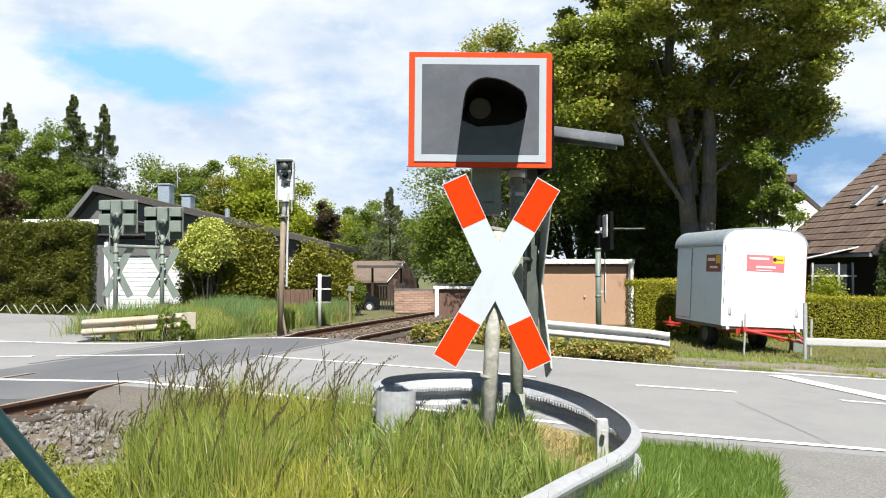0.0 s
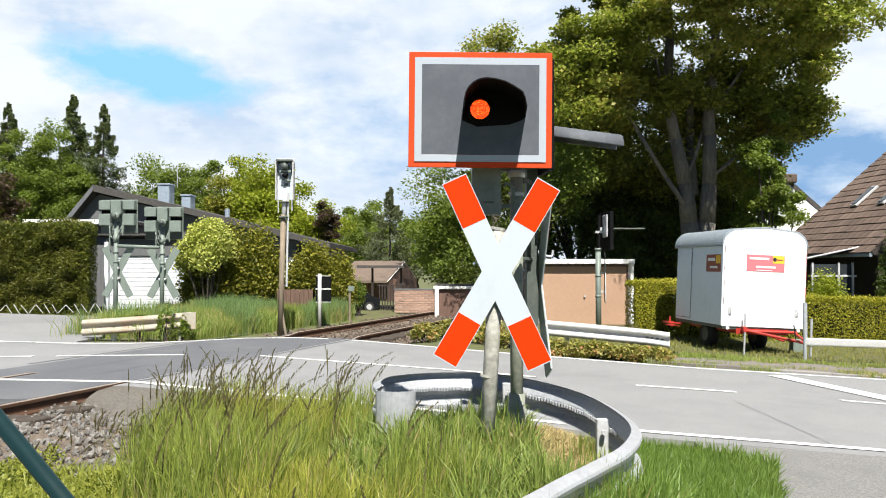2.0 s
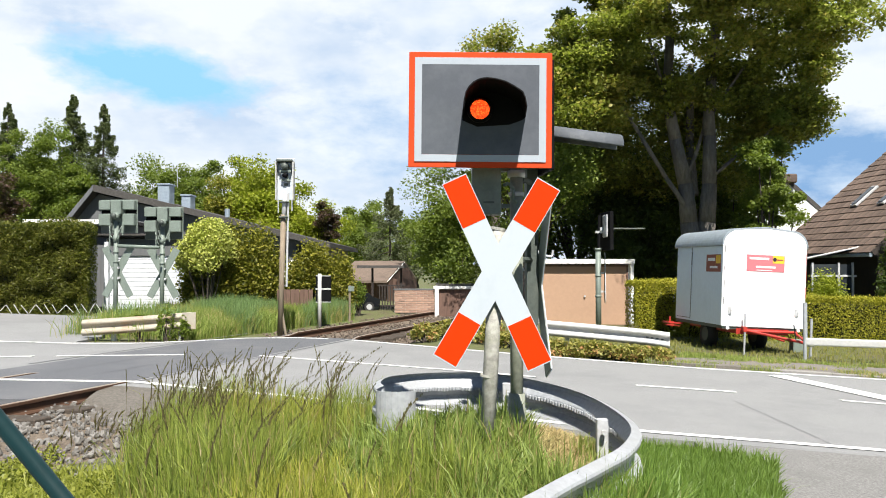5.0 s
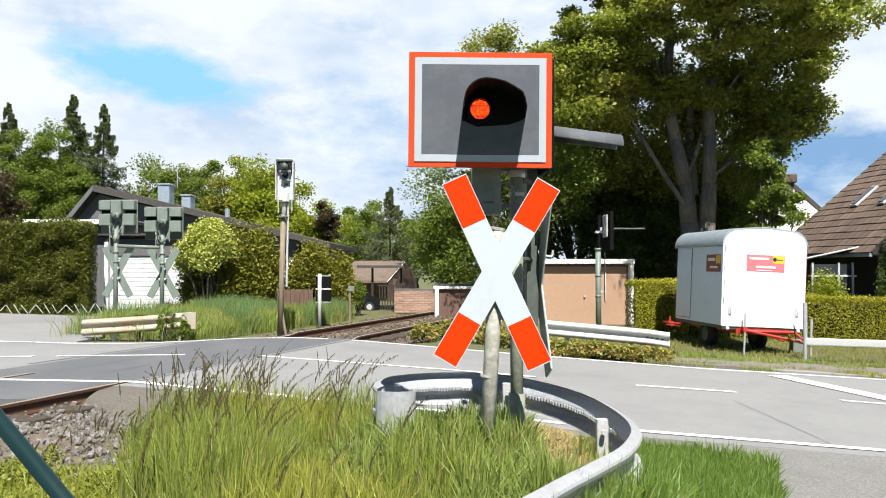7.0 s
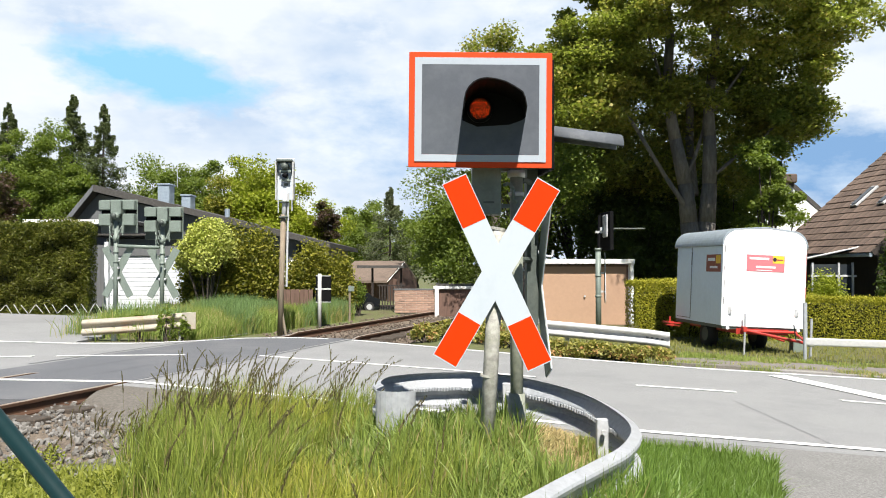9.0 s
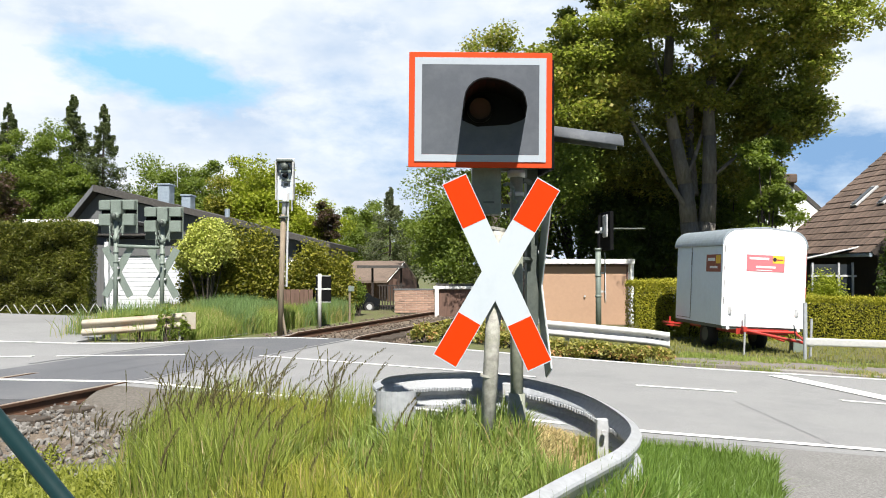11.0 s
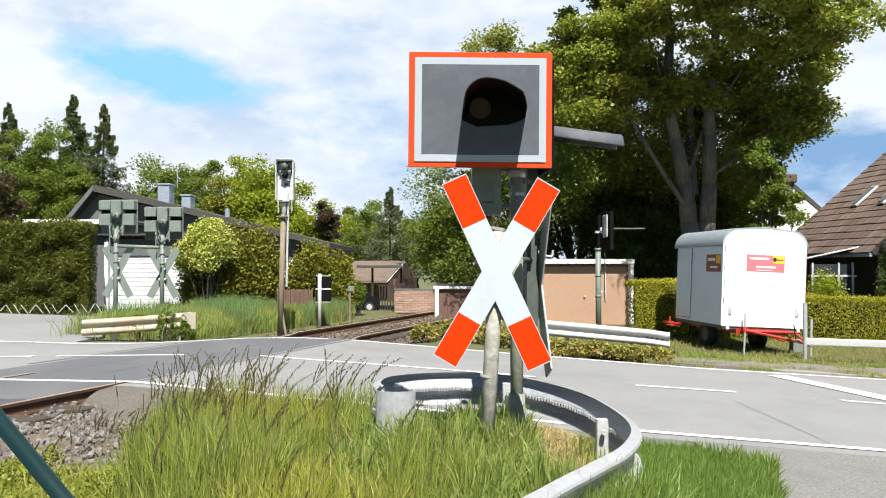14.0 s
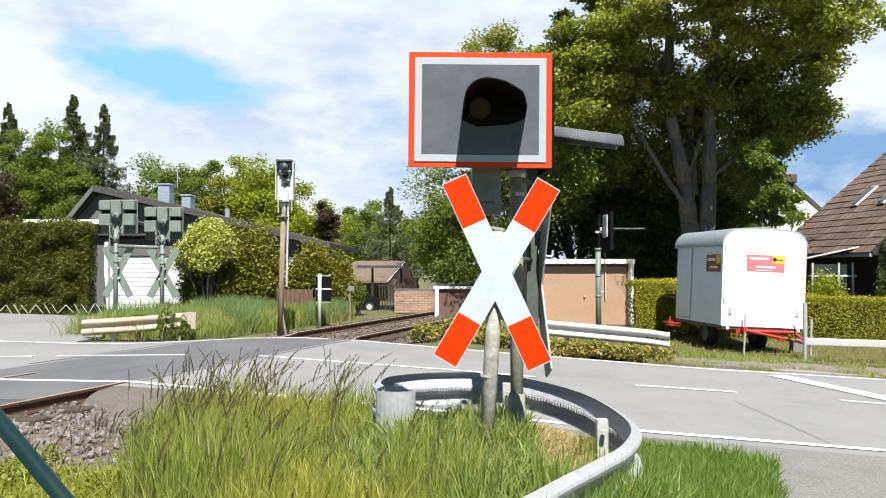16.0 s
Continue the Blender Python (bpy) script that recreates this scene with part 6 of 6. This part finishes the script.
    for i, (sx, sy, r) in enumerate(((2.2, 15.3, 0.42), (2.55, 15.2, 0.42), (2.9, 15.05, 0.42), (3.25, 14.95, 0.42), (3.6, 14.85, 0.42), (3.95, 14.75, 0.36), (1.1, 17.2, 0.5), (0.6, 18.6, 0.55), (1.5, 16.5, 0.45), (1.0, 19.8, 0.5), (0.1, 18.2, 0.4), (-0.4, 17.6, 0.35))):
        shrub(sx, sy, r, 0.3, 0.31 if sx > 2 else 0.40, 1100, 0.07, LEAF_LOW, 80 + i, "low yellow-green ground cover with reddish tips", "ground_cover", 11, 0.0, "ground cover")
    for i, (sx, sy, h) in enumerate(((-5.9, 15.5, 0.55), (-5.4, 15.45, 0.7), (-5.15, 15.55, 0.5))):
        shrub(sx, sy, 0.22, 0.18, h, 260, 0.07, LEAF_GREEN, 90 + i, "leafy green weed by the barrier", "weed", 7)


def scatter(rng, n, test, x0, x1, y0, y1):
    out = []
    while len(out) < n:
        x, y = rng.uniform(x0, x1), rng.uniform(y0, y1)
        if test(x, y):
            out.append((x, y))
    return out


TUFTS = []


def build_grass():
    rng = np.random.default_rng(8)
    # tall meadow grass in tufts that sway
    def meadow(x, y):
        s, a = from_rail(x, y)
        edge = lerp_line(NEAR_LINE, x) - 1.15
        return y < edge and x > -0.36 * y - 0.2 * noise.noise((x * 1.7, y * 1.7, 4)) and not (x > 0.5 and y > 4.7)
    cells = [(cx, cy) for cx in np.arange(-3.0, 1.4, 0.42) for cy in np.arange(3.0, 8.2, 0.42) if meadow(cx, cy) and abs(cx) < cy * 0.6 + 0.5]
    for i, (cx, cy) in enumerate(cells):
        cz = terrain(cx, cy)
        inside = (cx > -0.55 and cy > 4.9) or cx > 0.35
        n = 640 if cy < 6 else 400
        xy = rng.uniform(-0.27, 0.27, (n, 2))
        pts = np.array([(a, b, terrain(cx + a, cy + b) - cz - 0.01) for a, b in xy])
        tall = (0.42 if cy < 4.7 else 0.39 if cx < 0.4 else 0.28) if inside else 0.60 - 0.05 * max(0, cx + 0.6)
        if cy < 4.3 and cx > -0.6:
            tall = 0.64 - 0.10 * max(0, cx)
        elif -1.0 < cx < -0.1 and 4.6 < cy < 6.7:
            tall = 0.25
        if cx < -0.31 * cy:
            tall *= 0.8
        elif cx > -0.24 * cy and not inside:
            tall *= 0.82
        tall *= 1 + 0.28 * noise.noise((cx * 1.3, cy * 1.3, 9))
        hs = np.full(n, tall) * rng.uniform(0.75, 1.1)
        t = blades("grass_tuft", pts, hs, 0.0088, GRASS_RING, None, 100 + i, 0.5) if inside else blades("grass_tuft", pts, hs, 0.0056, GRASS_YELLOW if noise.noise((cx * 0.9, cy * 0.9, 2)) > 0.3 else GRASS, None, 100 + i, 0.30)
        t.location = (cx, cy, cz)
        tagged(t, "tall fresh green meadow grass tuft", "grass", kind="stuff")
        if not inside:
            k = int(rng.choice([3, 6, 10, 15] if cx < -0.24 * cy else [0, 1, 2, 4])) // (3 if cy < 4.2 else 1)
            if k:
                stalks(np.array([(a, b, 0) for a, b in rng.uniform(-0.25, 0.25, (k, 2))]), 0.74, 300 + i, t)
        TUFTS.append((t, (cx, cy, cz), rng.uniform(0, 6.28), inside))
    # short verge grass to the side of the barrier
    def verge(x, y):
        edge = 2.40 + 0.30 * (y - 5.6) + 0.22 * noise.noise((x * 1.6, y * 1.6, 3))
        back = min(7.3 - 0.25 * max(0.0, x - 1.6) ** 2, lerp_line(NEAR_LINE, x) - 0.45) + 0.2 * noise.noise((x * 2.1, y * 0.5, 7))
        return x > 0.75 - max(0, 6.6 - y) * 0.02 and x < edge and y < back and not (x < 1.36 and y > 5.0)
    xy = scatter(rng, 21000, verge, 0.6, 3.2, 3.6, 8.0)
    pts = np.array([(x, y, terrain(x, y) - 0.01) for x, y in xy])
    tagged(blades("verge_grass", pts, 0.26, 0.0075, GRASS_SHORT, None, 5, 0.4), "short lush green grass beside the barrier", "grass", kind="stuff")
    # dry grass inside the ring
    inside = lambda x, y: ((x - 0.62) / 1.0) ** 2 + ((y - 6.2) / 2.0) ** 2 < 0.45
    xy = scatter(rng, 2400, lambda x, y: inside(x, y) and (x < 0.5 or noise.noise((x * 3, y * 3, 8)) > 0.25), -0.3, 1.5, 4.6, 7.5)
    pts = np.array([(x, y, terrain(x, y) - 0.01) for x, y in xy])
    tagged(blades("ring_grass", pts, 0.24, 0.0065, GRASS, None, 16, 0.5), "green grass among the sign posts", "grass", kind="stuff")
    xy = scatter(rng, 13000, lambda x, y: 0.45 < x and inside(x, y), 0.4, 1.5, 4.9, 7.5)
    pts = np.array([(x, y, terrain(x, y) - 0.01) for x, y in xy])
    tagged(blades("dry_grass", pts, 0.13, 0.006, STRAW, None, 6, 0.9), "dry straw-coloured grass round the posts", "grass", kind="stuff")
    # grass growing up against the barrier's outer face
    u = rng.uniform(0, 1, 1900)
    off = 0.07 + 0.24 * rng.uniform(0, 1, 1900) ** 1.3
    gx, gy = 0.36 + 0.72 * u + 0.84 * off, 3.6 + 1.12 * u - 0.54 * off
    pts = np.array([(x, y, terrain(x, y) - 0.01) for x, y in zip(gx, gy)])
    tagged(blades("barrier_grass", pts, 0.54, 0.0085, GRASS_SHORT, None, 21, 0.35), "tufts of grass growing against the barrier", "grass", kind="stuff")
    # grass bank across the road, by the track
    def bank(x, y):
        s, a = from_rail(x, y)
        return y > lerp_line(FAR_LINE, x) + 0.35 and a > 2.6 and x > -7.6 and y < 23.3 and (y > 15.85 or x > -4.9 or rng.uniform() < 0.12) and (x > -0.318 * y or rng.uniform() < 0.22)
    xy = scatter(rng, 32000, bank, -7.6, 0, 15, 23.3)
    pts = np.array([(x, y, terrain(x, y) - 0.01) for x, y in xy])
    tagged(blades("bank_grass", pts, 0.50, 0.0095, GRASS_BANK, None, 7, 0.35), "long grass bank between road and track", "grass", kind="stuff")
    xy = scatter(rng, 9000, lambda x, y: bank(x, y) and noise.noise((x * 1.1, y * 0.8, 12)) > 0.12, -7.6, -2, 15.6, 23.3)
    pts = np.array([(x, y, terrain(x, y) - 0.01) for x, y in xy])
    tagged(blades("bank_weeds", pts, 0.66, 0.011, GRASS_COOL, None, 23, 0.3), "taller blue-green weeds on the grass bank", "grass", kind="stuff")
    # verge below the trailer and hedge
    def far_verge(x, y):
        return y > lerp_line(FAR_LINE, x) + (1.9 if x > 4.4 else 0.5) and y < 21
    xy = scatter(rng, 11000, far_verge, 2.0, 14, 13, 21)
    pts = np.array([(x, y, terrain(x, y) - 0.01) for x, y in xy])
    tagged(blades("far_verge_grass", pts, 0.11, 0.012, GRASS_DRY, None, 9, 0.6), "patchy yellow-green grass under the trailer", "grass", kind="stuff")
    xy = scatter(rng, 6500, lambda x, y: (0.28 < y - lerp_line(FAR_LINE, x) < 0.85 or 1.35 < y - lerp_line(FAR_LINE, x) < 2.3) and noise.noise((x * 1.7, y * 2.3, 6)) > -0.08 + 0.05 * max(0, x - 5), 3.7, 10, 11.5, 16.5)
    pts = np.array([(x, y, terrain(x, y) + 0.02) for x, y in xy])
    tagged(blades("kerb_weeds", pts, 0.13, 0.009, GRASS_BANK, None, 12, 0.6), "tufts of grass growing along the kerb", "grass", kind="stuff")
    # broad-leaved weeds creeping into the ballast
    clumps = scatter(rng, 90, lambda x, y: -0.60 * y < x < -0.30 * y and rng.uniform() < 1.75 - 0.25 * y and from_rail(x, y)[1] < -0.3, -4.5, -1.2, 4.0, 7.2)
    pts = np.concatenate([ball_points(rng, 110, (x, y, terrain(x, y) + 0.07), (0.13, 0.13, 0.09)) for x, y in clumps])
    tagged(leaf_mesh("ballast_herbs", pts, 0.042, WEED, None, "", 31, 0.6, 0.6), "low broad-leaved yellow-green weeds in the ballast", "weeds", kind="stuff")
    # weeds at the ballast's edge
    xy = scatter(rng, 5200, lambda x, y: -0.58 * y < x < -0.30 * y and rng.uniform() < 2.5 - 0.38 * y and from_rail(x, y)[1] < -1.0, -4.5, -1.2, 4.0, 7.0)
    pts = np.array([(x, y, terrain(x, y) - 0.01) for x, y in xy])
    tagged(blades("ballast_weeds", pts, 0.20, 0.013, WEED, None, 10, 0.6), "low yellow-green weeds growing into the ballast", "grass", kind="stuff")


def build_dry_weeds():
    rng = np.random.default_rng(44)
    for cx, cy, n in ((-3.35, 7.6, 9), (-2.9, 7.0, 12), (-2.55, 6.5, 12), (-3.0, 6.2, 7), (-2.45, 7.4, 10)):
        t = thing("dry_weed", pose(cx, cy, terrain(cx, cy)), "thin brown dry weed stalks in the ballast", "weed", kind="stuff")
        stalks(np.array([(u, v, -0.03) for u, v in rng.uniform(-0.22, 0.22, (n, 2))]), 0.42, int(cx * -100), t)


def stalks(pts, height, seed, parent):
    """Thin flowering stalks, in a tuft's space; each head is a loose spike of small spikelets."""
    rng = np.random.default_rng(seed)
    verts, faces = [], []
    for p in pts:
        h = height * rng.uniform(0.75, 1.2)
        lean = np.array([rng.normal() * 0.09 + 0.07, rng.normal() * 0.08, 0])

        def at(f):
            return p + np.array([0, 0, h * f]) + lean * h * (f * f + 0.9 * f ** 6)
        prev = None
        for f, w in ((0, 0.0012), (0.4, 0.0011), (0.7, 0.0010), (0.85, 0.0009), (1.0, 0.0005)):
            c, b = at(f), len(verts)
            for k in range(3):
                verts.append((c[0] + w * math.cos(2.1 * k), c[1] + w * math.sin(2.1 * k), c[2]))
            if prev is not None:
                faces += [(prev + k, prev + (k + 1) % 3, b + (k + 1) % 3, b + k) for k in range(3)]
            prev = b
        n = int(rng.integers(30, 44))
        for i in range(n):
            f = 0.76 + 0.25 * i / n
            c, a = at(f), rng.uniform(0, 6.28)
            out = np.array([math.cos(a), math.sin(a), 0])
            ln = rng.uniform(0.018, 0.034) * (1.2 - 0.6 * i / n)
            tip = c + out * ln * 0.26 + np.array([0, 0, ln])
            mid, sd = (c + tip) / 2, np.array([-out[1], out[0], 0]) * 0.0042
            b = len(verts)
            verts += [tuple(c), tuple(mid + sd), tuple(tip), tuple(mid - sd)]
            faces.append((b, b + 1, b + 2, b + 3))
    return solid("seed_stalks", verts, faces, SEED_HEAD, parent, "brownish flowering stalks")


# ---- sky sheet with drifting clouds ----
def sky_material():
    m = bpy.data.materials.new("clouded sky")
    m.use_nodes = True
    n, l = m.node_tree.nodes, m.node_tree.links
    n.clear()
    out, em = n.new("ShaderNodeOutputMaterial"), n.new("ShaderNodeEmission")
    uv = n.new("ShaderNodeUVMap")

    def tex(scale, detail, sx, sy, rough=0.55):
        mp, t = n.new("ShaderNodeMapping"), n.new("ShaderNodeTexNoise")
        mp.inputs["Scale"].default_value = (sx, sy, 1)
        l.new(uv.outputs[0], mp.inputs[0])
        l.new(mp.outputs[0], t.inputs["Vector"])
        t.inputs["Scale"].default_value, t.inputs["Detail"].default_value, t.inputs["Roughness"].default_value = scale, detail, rough
        return t.outputs[0]
    soft, mid = tex(0.09, 5, 0.8, 1.5), tex(0.22, 6, 0.7, 1.4, 0.6)
    col = mixc(n, l, ramp(n, l, soft, 0.36, 0.57), (0.55, 0.67, 0.84), (0.84, 0.89, 0.94))
    col = mixc(n, l, ramp(n, l, mid, 0.50, 0.72), col, (0.88, 0.92, 0.955))

    def gap(az, el, ra, re, tilt):
        """How far inside an oval gap in the clouds, with a ragged edge."""
        mp = n.new("ShaderNodeMapping")
        mp.vector_type = "TEXTURE"
        mp.inputs["Location"].default_value = (az, el, 0)
        mp.inputs["Rotation"].default_value = (0, 0, radians(tilt))
        mp.inputs["Scale"].default_value = (ra, re, 1)
        l.new(uv.outputs[0], mp.inputs[0])
        ln = n.new("ShaderNodeVectorMath")
        ln.operation = "LENGTH"
        l.new(mp.outputs[0], ln.inputs[0])
        ad = n.new("ShaderNodeMath")
        ad.operation = "MULTIPLY_ADD"
        l.new(tex(0.5, 5, 0.6, 1.2, 0.6), ad.inputs[0])
        ad.inputs[1].default_value = 1.3
        l.new(ln.outputs["Value"], ad.inputs[2])
        r = n.new("ShaderNodeMapRange")
        l.new(ad.outputs[0], r.inputs[0])
        r.inputs[1].default_value, r.inputs[2].default_value, r.inputs[3].default_value, r.inputs[4].default_value = 1.75, 1.15, 0, 1
        return r.outputs[0]
    col = mixc(n, l, gap(27, 6.9, 10, 3.0, 0), col, mixc(n, l, ramp(n, l, mid, 0.45, 0.72), (0.24, 0.42, 0.69), (0.58, 0.72, 0.89)))
    col = mixc(n, l, gap(-5, 9.5, 8, 4.6, -14), col, mixc(n, l, ramp(n, l, mid, 0.38, 0.64), (0.48, 0.63, 0.84), (0.80, 0.87, 0.94)))
    col = mixc(n, l, gap(-20.0, 12.9, 7.5, 2.2, -9), col, (0.32, 0.66, 0.96))
    l.new(col, em.inputs[0])
    em.inputs[1].default_value = 0.55
    l.new(em.outputs[0], out.inputs[0])
    return m


def build_sky():
    R, az, el = 1400.0, np.arange(-62, 62.1, 2.0), np.arange(-3, 46.1, 2.0)
    verts = [(R * math.sin(radians(a)) * math.cos(radians(e)), R * math.cos(radians(a)) * math.cos(radians(e)), R * math.sin(radians(e))) for e in el for a in az]
    k = len(az)
    faces = [(j * k + i, j * k + i + 1, (j + 1) * k + i + 1, (j + 1) * k + i) for j in range(len(el) - 1) for i in range(k - 1)]
    ob = solid("sky_backdrop", verts, faces, sky_material(), smooth=True)
    uv = ob.data.uv_layers.new(name="sky")
    for lp in ob.data.loops:
        j, i = divmod(lp.vertex_index, k)
        uv.data[lp.index].uv = (az[i], el[j])
    return tagged(ob, "bright clouded sky with a gap of blue", "sky", kind="structure")


build_ground()
build_road()
build_track()
build_barriers()
build_near_sign()
back_signal(-8.33, 20.15, -6, "grey-green flashing signal and crossbuck seen from behind", True, 3.0)
back_signal(-7.31, 20.6, 2, "grey-green flashing signal and crossbuck seen from behind", False, 2.89)
build_right_signal()
build_train_signal()
build_track_posts()
build_trailer()
build_tan_garage()
build_far_garage()
build_white_garage()
build_left_house()
build_right_house()
build_plants()
build_grass()
build_dry_weeds()
build_fence_brace()
SKY = build_sky()


# ---- all that moves ----
def motions():
    # the cloud sheet drifts slowly
    walk(SKY, [(0, pose(0, 0, 0, 0, 0, 0.55)), (16, pose(0, 0, 0, 0, 0, -0.55))])
    # grass sways in gusts
    for t, (x, y, z), ph, inside in TUFTS:
        amp = 1.6 if inside else 3.4
        rows = []
        for k in range(33):
            s = k * 0.5
            gust = math.sin(0.9 * s + ph * 0.25 + x * 0.8) + 0.7 * math.sin(2.3 * s + ph)
            rows.append((s, pose(x, y, z, amp * 0.35 * math.sin(1.7 * s + ph), amp * gust, 0)))
        walk(t, rows)
    # the maple's boughs stir
    for ob, k in BOUGHS:
        walk(ob, [(s * 0.5, pose(0, 0, 0, 0.25 * math.sin(1.9 * s * 0.5 + k), (0.55 if k != 3 else 0.2) * math.sin(1.1 * s * 0.5 + 1.7 * k) + 0.25 * math.sin(3.1 * s * 0.5 + k), 0)) for s in range(33)])
    # the slats added over the lens open and shut to make the lamp flash
    starts = [1.2, 1.93, 2.92, 3.9, 4.93, 5.95, 6.96, 7.98, 9.02, 10.05, 11.07, 12.1, 13.12, 14.14, 15.16]
    ends = [1.42, 2.41, 3.42, 4.43, 5.45, 6.46, 7.48, 8.54, 9.56, 10.58, 11.62, 12.66, 13.68, 14.7, 15.71]
    rows = [(0, 12)]
    for a, b in zip(starts, ends):
        rows += [(a - 0.1, 27 if a > 1.3 else 12), (a, 62), (a + 0.1, 101), (b - 0.06, 101), (b + 0.02, 62), (b + 0.08, 42), (b + 0.20, 32), (b + 0.34, 26)]
    rows.append((16.0, 29))
    for ob, p in SLATS:
        walk(ob, [(t, pose(*p, a, 0, 0)) for t, a in rows])


motions()
